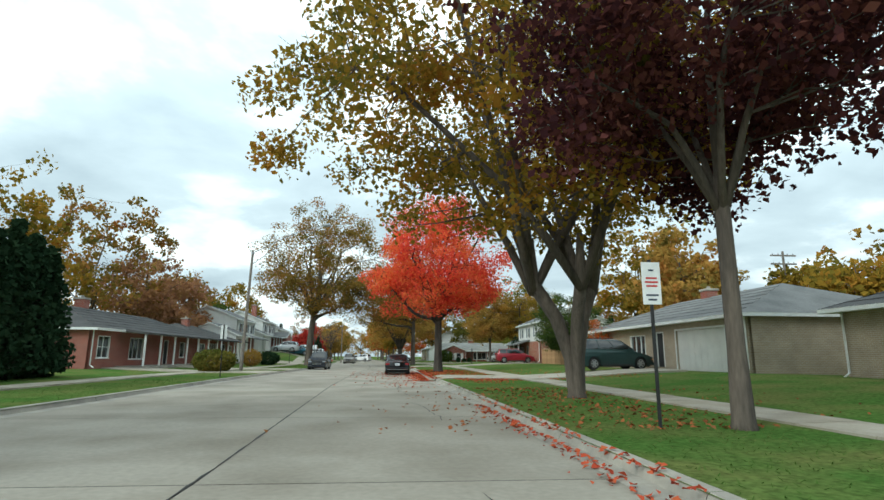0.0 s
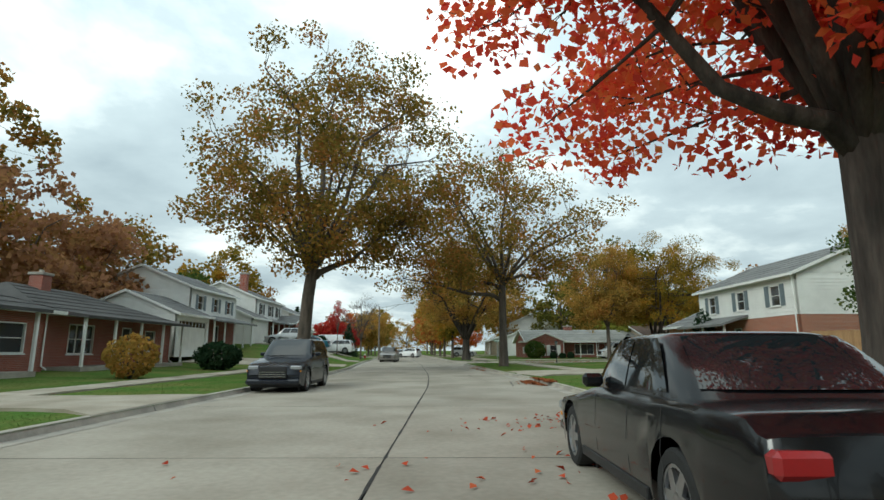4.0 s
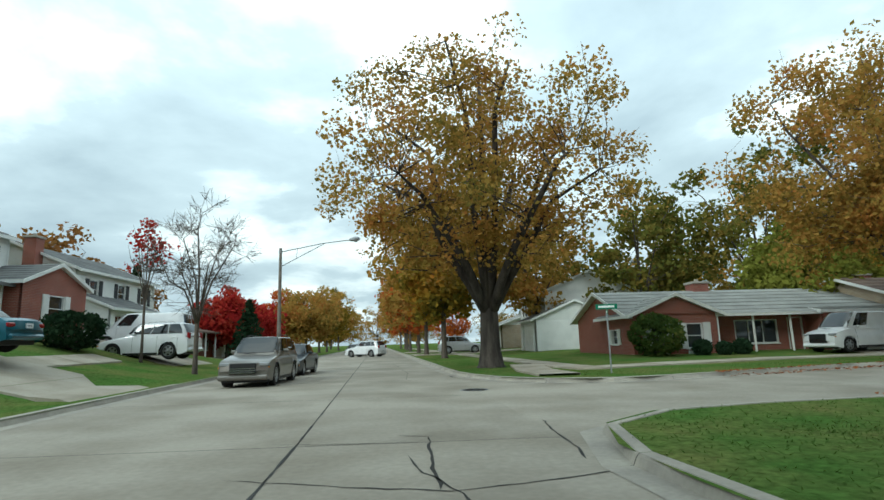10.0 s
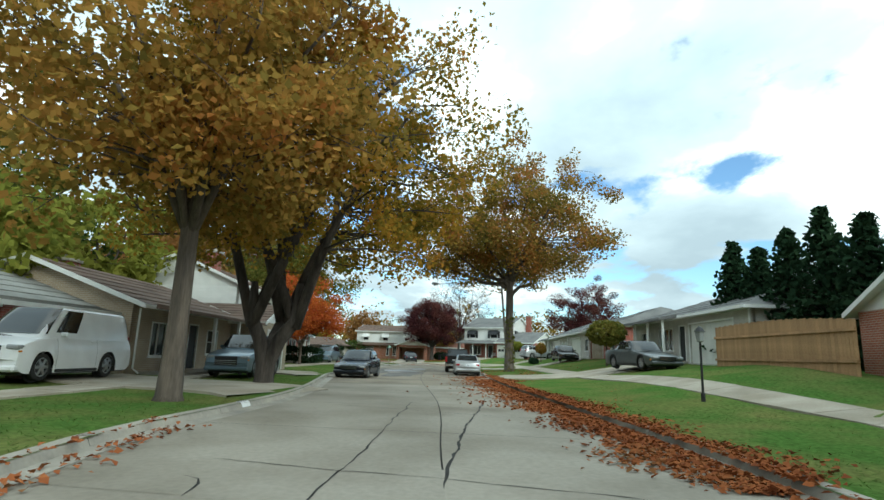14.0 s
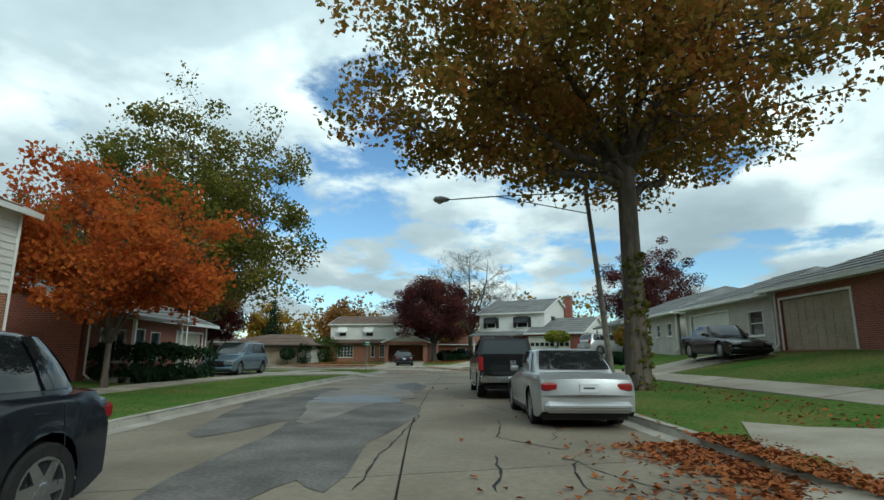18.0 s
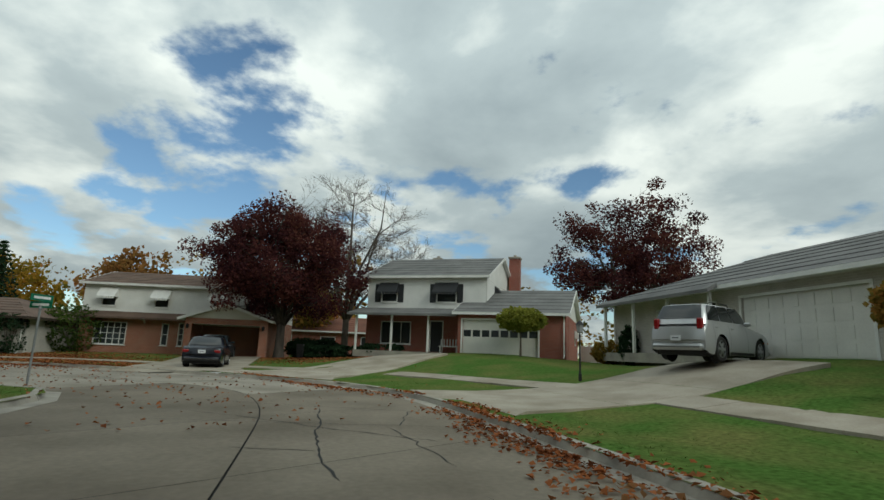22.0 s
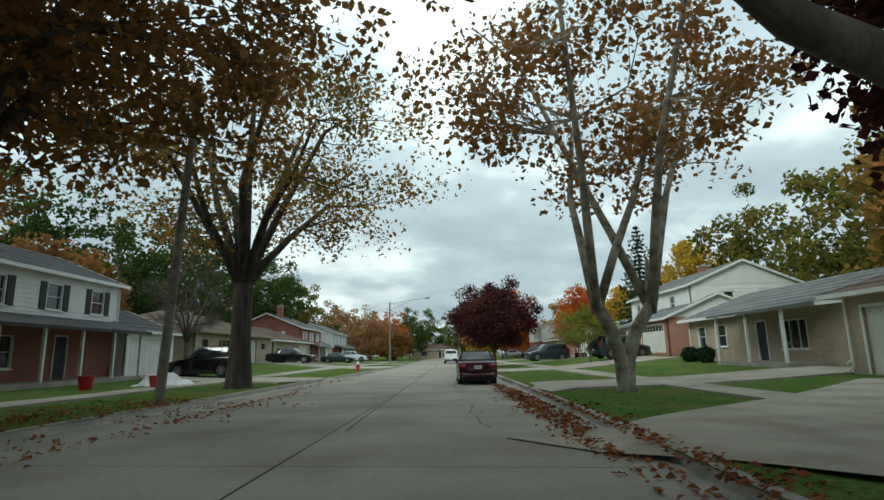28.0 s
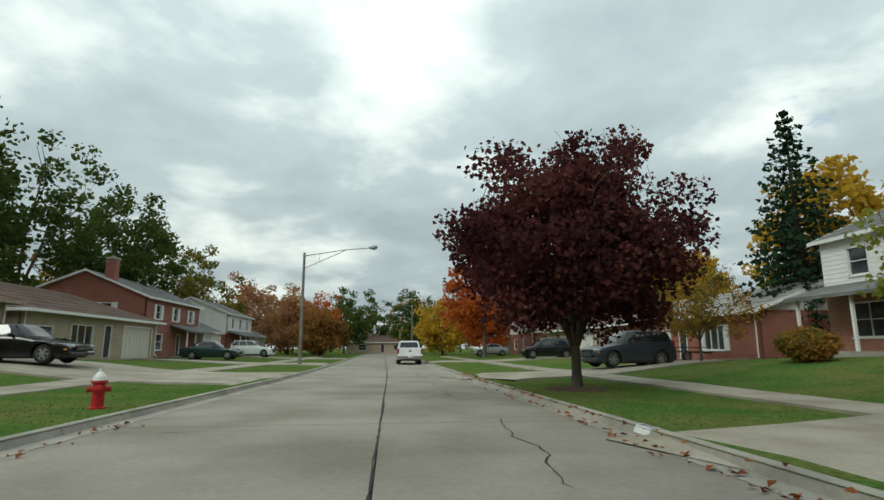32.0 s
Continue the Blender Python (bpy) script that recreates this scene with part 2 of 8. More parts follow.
ROOF_GREY = mat("grey_shingles", (0.18, 0.18, 0.175), 0.9, var=0.16, scale=0.8, fine=9, bump=0.5, col2=(0.12, 0.12, 0.118))
ROOF_DARK = mat("charcoal_shingles", (0.075, 0.073, 0.072), 0.9, var=0.16, scale=0.8, fine=9, bump=0.5)
ROOF_BROWN = mat("brown_shingles", (0.15, 0.10, 0.075), 0.9, var=0.16, scale=0.8, fine=9, bump=0.5)
ROOF_PALE = mat("pale_shingles", (0.30, 0.30, 0.28), 0.9, var=0.12, scale=0.8, fine=9, bump=0.5)
GLASS = glass_mat("window_glass", (0.03, 0.037, 0.042))
CAR_GLASS = glass_mat("car_glass", (0.012, 0.015, 0.017), 0.03)
DARK = mat("dark_shutter_paint", (0.03, 0.032, 0.035), 0.6, var=0.1, scale=3)
BLUE_GREY = mat("blue_grey_shutter_paint", (0.16, 0.2, 0.22), 0.6, var=0.1, scale=3)
BLACK = mat("black_metal", (0.018, 0.018, 0.019), 0.5, var=0.1, scale=5)
RUBBER = mat("tyre_rubber", (0.02, 0.02, 0.02), 0.85, var=0.15, scale=6)
CHROME = mat("chrome", (0.62, 0.63, 0.65), 0.18, 1.0, var=0.03, scale=5, bump=0.0)
ALLOY = mat("alloy_wheel", (0.45, 0.46, 0.48), 0.32, 1.0, var=0.05, scale=8, bump=0.0)
PLATE = mat("plate_white", (0.66, 0.68, 0.70), 0.5, var=0.03, bump=0)
INK = mat("sign_ink", (0.05, 0.06, 0.09), 0.6, var=0.05, bump=0)
RED_INK = mat("sign_red_ink", (0.5, 0.03, 0.03), 0.6, var=0.05, bump=0)
LAMP_RED = mat("tail_lamp_red", (0.24, 0.01, 0.012), 0.15, var=0.05, bump=0, spec=0.7)
LAMP_CLEAR = mat("head_lamp_clear", (0.30, 0.31, 0.32), 0.1, var=0.05, bump=0, spec=0.8)
LAMP_AMBER = mat("indicator_amber", (0.6, 0.22, 0.02), 0.2, var=0.05, bump=0, spec=0.6)
BARK = mat("grey_brown_bark", (0.125, 0.10, 0.08), 0.95, var=0.32, scale=4, fine=24, bump=1.0, col2=(0.06, 0.05, 0.042), stretch=0.16)
BARK_DARK = mat("dark_bark", (0.075, 0.062, 0.052), 0.95, var=0.32, scale=4, fine=24, bump=1.0, stretch=0.16)
BARK_PALE = mat("flaking_pale_bark", (0.36, 0.33, 0.26), 0.9, var=0.2, scale=3.0, fine=14, bump=0.6, col2=(0.12, 0.10, 0.075))
WOOD_POLE = mat("weathered_pole", (0.23, 0.20, 0.17), 0.9, var=0.2, scale=3, fine=25, bump=0.5)
STEEL = mat("galvanised_steel", (0.36, 0.37, 0.38), 0.5, 0.8, var=0.08, scale=6)
FENCE = mat("cedar_fence", (0.44, 0.26, 0.13), 0.8, var=0.15, scale=2, fine=20, rand=0.14)
WHITE_FENCE = mat("white_fence", (0.78, 0.78, 0.76), 0.5, var=0.04, scale=2)
HYDRANT_RED = mat("hydrant_red", (0.46, 0.02, 0.025), 0.4, var=0.08, scale=6)
WHITE_PAINT = mat("white_paint", (0.78, 0.78, 0.77), 0.45, var=0.05, scale=6)
SIGN_GREEN = mat("street_sign_green", (0.01, 0.16, 0.085), 0.45, var=0.06, scale=5)
MULCH = mat("bark_mulch", (0.11, 0.06, 0.035), 0.95, var=0.3, scale=5, fine=35, bump=1.0)
WATER = mat("puddle_water", (0.085, 0.07, 0.052), 0.28, var=0.15, scale=1.5, bump=0.03, fine=6, spec=0.45)
DAMP = mat("damp_concrete", (0.10, 0.093, 0.085), 0.85, var=0.35, scale=0.9, fine=18, bump=0.2, spec=0.15, col2=(0.18, 0.17, 0.155))
MUD = mat("wet_leaf_mud", (0.12, 0.09, 0.06), 0.55, var=0.3, scale=1.2, fine=20, col2=(0.20, 0.17, 0.13))

LEAF = {
    "gold_olive": leaf_mat("gold_olive_leaves", [(0.10, 0.10, 0.025), (0.24, 0.18, 0.03), (0.40, 0.24, 0.035), (0.46, 0.20, 0.035)], trans=0.45),
    "gold": leaf_mat("gold_leaves", [(0.17, 0.15, 0.04), (0.37, 0.25, 0.06), (0.50, 0.29, 0.075), (0.50, 0.21, 0.06)], trans=0.45),
    "scarlet": leaf_mat("scarlet_leaves", [(0.58, 0.05, 0.05), (0.84, 0.11, 0.07), (0.87, 0.21, 0.08), (0.80, 0.32, 0.09)], trans=0.55),
    "purple": leaf_mat("purple_leaves", [(0.036, 0.017, 0.022), (0.075, 0.028, 0.032), (0.13, 0.045, 0.04), (0.19, 0.08, 0.055)], trans=0.35),
    "rust": leaf_mat("rust_leaves", [(0.12, 0.085, 0.03), (0.26, 0.14, 0.045), (0.36, 0.17, 0.06), (0.28, 0.18, 0.055)], trans=0.4),
    "rust_green": leaf_mat("rust_green_leaves", [(0.11, 0.11, 0.03), (0.24, 0.18, 0.04), (0.38, 0.21, 0.055), (0.46, 0.17, 0.05)], trans=0.4),
    "green": leaf_mat("green_leaves", [(0.035, 0.06, 0.017), (0.06, 0.10, 0.026), (0.10, 0.135, 0.034), (0.16, 0.16, 0.04)]),
    "olive": leaf_mat("olive_leaves", [(0.07, 0.085, 0.025), (0.13, 0.14, 0.03), (0.21, 0.18, 0.042), (0.32, 0.22, 0.05)], trans=0.4),
    "orange": leaf_mat("orange_leaves", [(0.30, 0.07, 0.025), (0.48, 0.11, 0.035), (0.56, 0.16, 0.035), (0.40, 0.17, 0.04)], trans=0.45),
    "red": leaf_mat("red_leaves", [(0.20, 0.018, 0.018), (0.40, 0.03, 0.03), (0.50, 0.06, 0.04), (0.36, 0.08, 0.05)], trans=0.4),
    "pinkish": leaf_mat("pale_pink_brown_leaves", [(0.26, 0.14, 0.08), (0.40, 0.21, 0.12), (0.46, 0.25, 0.11), (0.33, 0.22, 0.08)], trans=0.4),
    "conifer": leaf_mat("conifer_needles", [(0.016, 0.034, 0.018), (0.027, 0.052, 0.026), (0.043, 0.073, 0.035)], 0.7, 0.1),
    "lime": leaf_mat("lime_leaves", [(0.14, 0.17, 0.035), (0.26, 0.27, 0.05), (0.34, 0.33, 0.07)], trans=0.4),
    "yellow": leaf_mat("yellow_leaves", [(0.38, 0.25, 0.035), (0.56, 0.36, 0.045), (0.60, 0.40, 0.055)], trans=0.45),
}
FAR_LEAVES = leaf_mat("far_wood_leaves", [(0.08, 0.09, 0.03), (0.20, 0.15, 0.035), (0.36, 0.21, 0.045), (0.30, 0.11, 0.035)], trans=0.3)
FALLEN = leaf_mat("fallen_leaves", [(0.11, 0.045, 0.025), (0.24, 0.08, 0.035), (0.36, 0.13, 0.05), (0.20, 0.11, 0.05)], 0.8, 0.1)
FALLEN_RED = leaf_mat("fallen_red_leaves", [(0.25, 0.04, 0.025), (0.45, 0.08, 0.04), (0.5, 0.16, 0.06)], 0.8, 0.1)


# ---- mesh helpers ----
def mesh_ob(name, verts, faces, material, parent=None, label="", smooth=False):
    me = bpy.data.meshes.new(name)
    me.from_pydata([tuple(v) for v in verts], [], faces)
    me.materials.append(material)
    if smooth:
        me.polygons.foreach_set("use_smooth", [True] * len(me.polygons))
    ob = new(name, me)
    if parent is not None:
        ob.parent = parent
    if label:
        ob["label"] = label
    return ob


def part(name, bm, material, parent, label="", smooth=False):
    me = bpy.data.meshes.new(name)
    bmesh.ops.recalc_face_normals(bm, faces=bm.faces)
    bm.to_mesh(me)
    bm.free()
    me.materials.append(material)
    if smooth:
        me.polygons.foreach_set("use_smooth", [True] * len(me.polygons))
    ob = new(name, me)
    ob.parent = parent
    if label:
        ob["label"] = label
    return ob


def thing(name, m, label, category, group="", kind=""):
    ob = new(name)
    ob.empty_display_size = 0.2
    ob.matrix_world = m
    return tagged(ob, label, category, group, kind)


def box_bm(lo, hi, bevel=0.0, bm=None):
    bm = bm or bmesh.new()
    x0, y0, z0 = lo
    x1, y1, z1 = hi
    vs = [bm.verts.new(p) for p in ((x0, y0, z0), (x1, y0, z0), (x1, y1, z0), (x0, y1, z0), (x0, y0, z1), (x1, y0, z1), (x1, y1, z1), (x0, y1, z1))]
    fs = [bm.faces.new([vs[i] for i in f]) for f in ((3, 2, 1, 0), (4, 5, 6, 7), (0, 1, 5, 4), (1, 2, 6, 5), (2, 3, 7, 6), (3, 0, 4, 7))]
    if bevel:
        es = list({e for f in fs for e in f.edges})
        bmesh.ops.bevel(bm, geom=es, offset=bevel, segments=1, affect="EDGES")
    return bm


def tube(path, radii, sides=8, bm=None, cap=True):
    """A tapered tube along a path."""
    bm = bm or bmesh.new()
    rings = []
    for i, p in enumerate(path):
        p = Vector(p)
        d = (Vector(path[min(i + 1, len(path) - 1)]) - Vector(path[max(i - 1, 0)])).normalized()
        a = d.orthogonal().normalized() if i == 0 else (a - d * a.dot(d)).normalized()
        b = d.cross(a)
        rings.append([bm.verts.new(p + (a * math.cos(k * math.tau / sides) + b * math.sin(k * math.tau / sides)) * radii[i]) for k in range(sides)])
    for r0, r1 in zip(rings, rings[1:]):
        for k in range(sides):
            bm.faces.new((r0[k], r0[(k + 1) % sides], r1[(k + 1) % sides], r1[k]))
    if cap:
        bm.faces.new(rings[0][::-1])
        bm.faces.new(rings[-1])
    return bm


def disc_tube(centre, axis, profile, sides=20, bm=None):
    """A turned body: profile of (along, radius) round an axis."""
    bm = bm or bmesh.new()
    d = Vector(axis).normalized()
    a = d.orthogonal().normalized()
    b = d.cross(a)
    rings = []
    for s, r in profile:
        rings.append([bm.verts.new(Vector(centre) + d * s + (a * math.cos(k * math.tau / sides) + b * math.sin(k * math.tau / sides)) * max(r, 0.001)) for k in range(sides)])
    for r0, r1 in zip(rings, rings[1:]):
        for k in range(sides):
            bm.faces.new((r0[k], r0[(k + 1) % sides], r1[(k + 1) % sides], r1[k]))
    bm.faces.new(rings[0][::-1])
    bm.faces.new(rings[-1])
    return bm


# ---- plan: kerb lines ----
def smooth_line(pts, step=1.5, rounds=2):
    pts = [Vector((*p, 0)) for p in pts]
    for _ in range(rounds):
        out = [pts[0]]
        for a, b in zip(pts, pts[1:]):
            if (b - a).length > 12:
                out += [a + (b - a).normalized() * 3, b - (b - a).normalized() * 3]
            else:
                out += [a * 0.75 + b * 0.25, a * 0.25 + b * 0.75]
        pts = out + [pts[-1]]
    return np.array([(p.x, p.y) for p in pts])


def resample(line, step):
    d = np.r_[0, np.cumsum(np.hypot(*np.diff(line, axis=0).T))]
    s = np.linspace(0, d[-1], max(2, int(round(d[-1] / step)) + 1))
    return np.c_[np.interp(s, d, line[:, 0]), np.interp(s, d, line[:, 1])]


FAR_S, FAR_N = -260.0, 420.0
KERB_W = np.array([(-4.6, FAR_S), (-5.2, -70), (-5.4, -25), (-5.8, -8), (-5.6, 5), (-5.3, 24), (-5.6, 35), (-6.6, 45), (-7.4, 54), (-8.2, 65), (-21.3, 240), (-34.8, FAR_N)])
KERB_E = np.array([(7.0, FAR_S), (6.2, -70), (5.8, -33), (5.4, -16), (5.1, -5), (5.0, 10), (4.8, 20), (4.2, 27), (3.6, 35), (3.15, 42)])
KERB_S = np.r_[KERB_E, smooth_line([(3.0, 44), (2.75, 45.7), (2.9, 47.6), (3.8, 49.0), (6, 49.7), (9.5, 50.0), (15, 50.6), (18, 51.0), (25, 52.6), (33.6, 54.6), (41, 55.9), (46, 56.8), (49, 57.4), (65, 59.7), (68, 60.1), (73, 60.9), (78, 62.0), (82.4, 63.1), (86.6, 65.5), (88.4, 68.6), (90, 71.2), (91.8, 75.2), (93.4, 79.5), (93.9, 83), (93.1, 85.5), (92.2, 88.5), (91.9, 94), (92.2, 104), (92.2, 115), (92.1, 130), (91.8, 145), (91.8, FAR_N)])]
KERB_N = smooth_line([(-24.7, FAR_N), (-11.2, 240), (1.4, 71), (2.0, 62), (2.8, 59.3), (3.7, 57.6), (4.9, 56.7), (6, 56.4), (7.3, 56.4), (10, 57.3), (14.7, 58.9), (17, 59.6), (21.2, 60.0), (26.2, 60.9), (35.6, 64), (38, 64.8), (45.3, 66.5), (47.3, 66.9), (57, 68.6), (65, 69.6), (75, 70.5), (78, 70.9), (80.2, 71.6), (81, 73), (81.2, 76), (81.4, 88), (81.6, 100), (82.2, 111), (82.9, 125), (83.5, 138), (84.2, 150), (84.4, 165), (84.4, FAR_N)])


def aw(y):
    """The west kerb of the first street at y."""
    return float(np.interp(y, KERB_W[:, 1], KERB_W[:, 0]))


def ae(y):
    """The east kerb of the first street at y, across the mouth of the cross street too."""
    return float(np.interp(y, [FAR_S, -70, -33, -16, -5, 10, 20, 27, 35, 42, 46, 71, 240, FAR_N], [7.0, 6.2, 5.8, 5.4, 5.1, 5.0, 4.8, 4.2, 3.6, 3.15, 2.75, 1.4, -11.2, -24.7]))


def joint(y):
    """The middle joint of the first street at y."""
    return float(np.interp(y, [-70, -33, -14, 0, 18, 27, 34, 47, 55, 240], [1.2, 1.0, 0.2, 0.0, 0.3, 0.1, -0.3, -1.0, -1.6, -15.8]))


def between(line, lo, hi):
    """The stretch of a kerb line between two values of y."""
    return line[(line[:, 1] >= lo) & (line[:, 1] <= hi)]


WEST = np.r_[[(-5.2, -70.0)], between(KERB_W, -69, 239), [(-21.3, 240.0)]]
POLY_S = np.r_[KERB_S, [(900, FAR_N), (900, FAR_S)]]
POLY_N = KERB_N


def inside(poly, x, y):
    x, y = np.asarray(x, float), np.asarray(y, float)
    hit = np.zeros(x.shape, bool)
    for (x0, y0), (x1, y1) in zip(poly, np.roll(poly, -1, 0)):
        cross = (y0 > y) != (y1 > y)
        if y1 != y0:
            hit ^= cross & (x < (x1 - x0) * (y - y0) / (y1 - y0) + x0)
    return hit


def line_dist(line, x, y):
    x, y = np.asarray(x, float), np.asarray(y, float)
    best = np.full(x.shape, 1e9)
    for (x0, y0), (x1, y1) in zip(line, line[1:]):
        dx, dy = x1 - x0, y1 - y0
        s = np.clip(((x - x0) * dx + (y - y0) * dy) / (dx * dx + dy * dy + 1e-12), 0, 1)
        best = np.minimum(best, np.hypot(x - x0 - s * dx, y - y0 - s * dy))
    return best


def on_road(x, y):
    x, y = np.asarray(x, float), np.asarray(y, float)
    return (x > np.interp(y, KERB_W[:, 1], KERB_W[:, 0])) & ~inside(POLY_S, x, y) & ~inside(POLY_N, x, y) & (y > FAR_S) & (y < FAR_N)


def height(x, y):
    """The lawns: level beside the kerb, then rising gently to the houses."""
    x, y = np.asarray(x, float), np.asarray(y, float)
    d = np.minimum(np.minimum(line_dist(KERB_W, x, y), line_dist(KERB_S, x, y)), line_dist(KERB_N, x, y))
    s = np.clip((d - 4.0) / 10.0, 0, 1)
    s = s * s * (3 - 2 * s)
    rise = 0.32 + 0.62 * np.exp(-(((x - 55) / 30) ** 2) - ((y - 46) / 13) ** 2) + 0.25 * np.exp(-(((x - 14) / 9) ** 2) - ((y + 12) / 25) ** 2)
    lump = 0.03 * np.sin(x * 0.31 + 1.3) * np.sin(y * 0.27)
    bank = np.clip((d - 1.5) / 7.0, 0, 1) * 0.75 * np.exp(-(((x - 64) / 31) ** 4) - ((y - 49) / 11) ** 2)
    # lots that stand higher: west of the first street, round the corner house at the bend, and along the last street
    lots = np.clip((d - 1.5) / 6.5, 0, 1)
    lift = 1.7 * (x < 0) * np.exp(-((y - 64) / 20) ** 4 - ((x + 16) / 18) ** 4) + 0.9 * np.exp(-(((x - 101) / 9) ** 2) - ((y - 59) / 8) ** 2) + 0.55 * np.exp(-(((x - 32) / 7) ** 2) - ((y - 48) / 6) ** 2) + 0.6 * np.exp(-(((x - 108) / 8) ** 2) - ((y - 141) / 11) ** 2) + 0.45 * np.exp(-(((x - 72) / 7) ** 2) - ((y - 147) / 14) ** 2) + 0.35 * np.exp(-(((x - 83) / 5) ** 2) - ((y - 52) / 6) ** 2) + 0.45 * np.exp(-(((x - 27) / 8) ** 2) - ((y - 45) / 6) ** 2) - 0.34 * np.exp(-(((x - 103) / 8) ** 2) - ((y - 94) / 7) ** 2)
    return 0.125 + s * (rise + lump) + bank + lots * lift


def h1(x, y):
    return float(height(np.array([x]), np.array([y]))[0])


def offset(line, d):
    """The line moved d metres to the left of its run."""
    t = np.gradient(line, axis=0)
    t /= np.hypot(*t.T)[:, None] + 1e-9
    return line + d * np.c_[-t[:, 1], t[:, 0]]


# ---- ground sheet ----
def build_ground():
    from mathutils.geometry import delaunay_2d_cdt
    pts, edges = [], []

    def add_line(line):
        base = len(pts)
        pts.extend(Vector(p) for p in line)
        edges.extend((base + i, base + i + 1) for i in range(len(line) - 1))

    def clipped(line, d):
        line = np.array([p for p in line if -70 <= p[1] <= 240])
        return resample(line, d)

    kerbs = [resample(WEST, 5), clipped(np.r_[between(KERB_S, -70, 239), [(91.8, 240)]], 1.6), clipped(np.r_[[(-11.2, 240)], between(KERB_N, -70, 239), [(84.4, 240)]], 1.6)]
    for k in kerbs:
        add_line(k)
    xs, ys = np.meshgrid(np.arange(-60, 171, 3.0), np.arange(-69, 240, 3.0))
    xs, ys = xs.ravel(), ys.ravel()
    d = np.minimum(np.minimum(line_dist(KERB_W, xs, ys), line_dist(KERB_S, xs, ys)), line_dist(KERB_N, xs, ys))
    keep = (d > 1.2) & ~on_road(xs, ys)
    pts.extend(Vector((a, b)) for a, b in zip(xs[keep], ys[keep]))
    pts.extend(Vector(p) for p in ((-60, -70), (171, -70), (171, 240), (-60, 240)))
    v, e, f, *_ = delaunay_2d_cdt(pts, edges, [], 0, 1e-4)
    vx, vy = np.array([p.x for p in v]), np.array([p.y for p in v])
    vz = height(vx, vy)
    cx = np.array([np.mean([vx[i] for i in t]) for t in f])
    cy = np.array([np.mean([vy[i] for i in t]) for t in f])
    lawn = ~on_road(cx, cy)
    verts = [(a, b, c) for a, b, c in zip(vx, vy, vz)]
    faces = [tuple(t) for t, k in zip(f, lawn) if k]
    # the sheet goes on to the horizon, a step lower under the far roads
    n = len(verts)
    ring = [(-60, -70), (171, -70), (171, 240), (-60, 240)]
    far = [(-2500, -2500), (2500, -2500), (2500, 2500), (-2500, 2500)]
    verts += [(x, y, -0.03) for x, y in ring] + [(x, y, -0.03) for x, y in far]
    for i in range(4):
        j = (i + 1) % 4
        faces.append((n + i, n + 4 + i, n + 4 + j, n + j))
    ob = mesh_ob("ground", verts, faces, GRASS)
    tagged(ob, "mown green lawns with thin patches beside the street", "lawn", kind="structure")


build_ground()


# ---- kerbs ----
def build_kerbs():
    for name, line, side in (("kerb_west", resample(WEST, 4), 1), ("kerb_south", resample(np.r_[between(KERB_S, -70, 239), [(91.8, 240)]], 2), -1), ("kerb_north", resample(np.r_[[(-11.2, 240)], between(KERB_N, -70, 239), [(84.4, 240)]], 2), 1)):
        # profile: gutter edge, face, rounded nose, back
        prof = [(-0.36, 0.006), (-0.04, 0.012), (0.0, 0.10), (0.03, 0.135), (0.17, 0.14), (0.19, 0.10)]
        root = thing(name, pose(0, 0, 0), "worn pale concrete kerb along the street", "kerb", kind="structure")
        rows = [offset(line, side * o) for o, _ in prof]
        seg = 0
        for i0 in range(0, len(line) - 1, 2):
            i1 = min(i0 + 2, len(line) - 1)
            verts, faces = [], []
            for i in range(i0, i1 + 1):
                sh = 0.006 if i == i1 and i1 < len(line) - 1 else 0
                for (o, z), r in zip(prof, rows):
                    q = r[i] * (1 - sh) + r[max(i - 1, 0)] * sh
                    verts.append((q[0], q[1], z))
            m = len(prof)
            for i in range(i1 - i0):
                for k in range(m - 1):
                    faces.append((i * m + k, i * m + k + 1, (i + 1) * m + k + 1, (i + 1) * m + k))
            if seg < 290:
                mesh_ob("kerb_stone", verts, faces, KERB, root)
            else:
                mesh_ob("kerb_stone_far", verts, faces, KERB, root)
            seg += 1


build_kerbs()


# ---- houses ----
def wall_panel(u0, u1, z0, z1, holes, place, thick=0.14):
    """An upright wall with real openings; place(u, v, z) puts it, v inwards. Returns verts and faces."""
    us = sorted({u0, u1, *[v for h in holes for v in (h[0], h[1]) if u0 < v < u1]})
    zs = sorted({z0, z1, *[v for h in holes for v in (h[2], h[3]) if z0 < v < z1]})
    verts, faces = [], []

    def quad(a, b, c, d):
        n = len(verts)
        verts.extend(place(*p) for p in (a, b, c, d))
        faces.append((n, n + 1, n + 2, n + 3))

    for a, b in zip(us, us[1:]):
        for c, d in zip(zs, zs[1:]):
            um, zm = (a + b) / 2, (c + d) / 2
            if any(h[0] < um < h[1] and h[2] < zm < h[3] for h in holes):
                continue
            quad((a, 0, c), (b, 0, c), (b, 0, d), (a, 0, d))
            quad((b, thick, c), (a, thick, c), (a, thick, d), (b, thick, d))
    for a, b, c, d in holes:
        quad((a, 0, c), (a, thick, c), (b, thick, c), (b, 0, c))
        quad((a, 0, d), (b, 0, d), (b, thick, d), (a, thick, d))
        quad((a, 0, c), (a, 0, d), (a, thick, d), (a, thick, c))
        quad((b, 0, c), (b, thick, c), (b, thick, d), (b, 0, d))
    return verts, faces


def add_box(name, lo, hi, material, parent, bevel=0.0, label=""):
    return part(name, box_bm(lo, hi, bevel), material, parent, label)


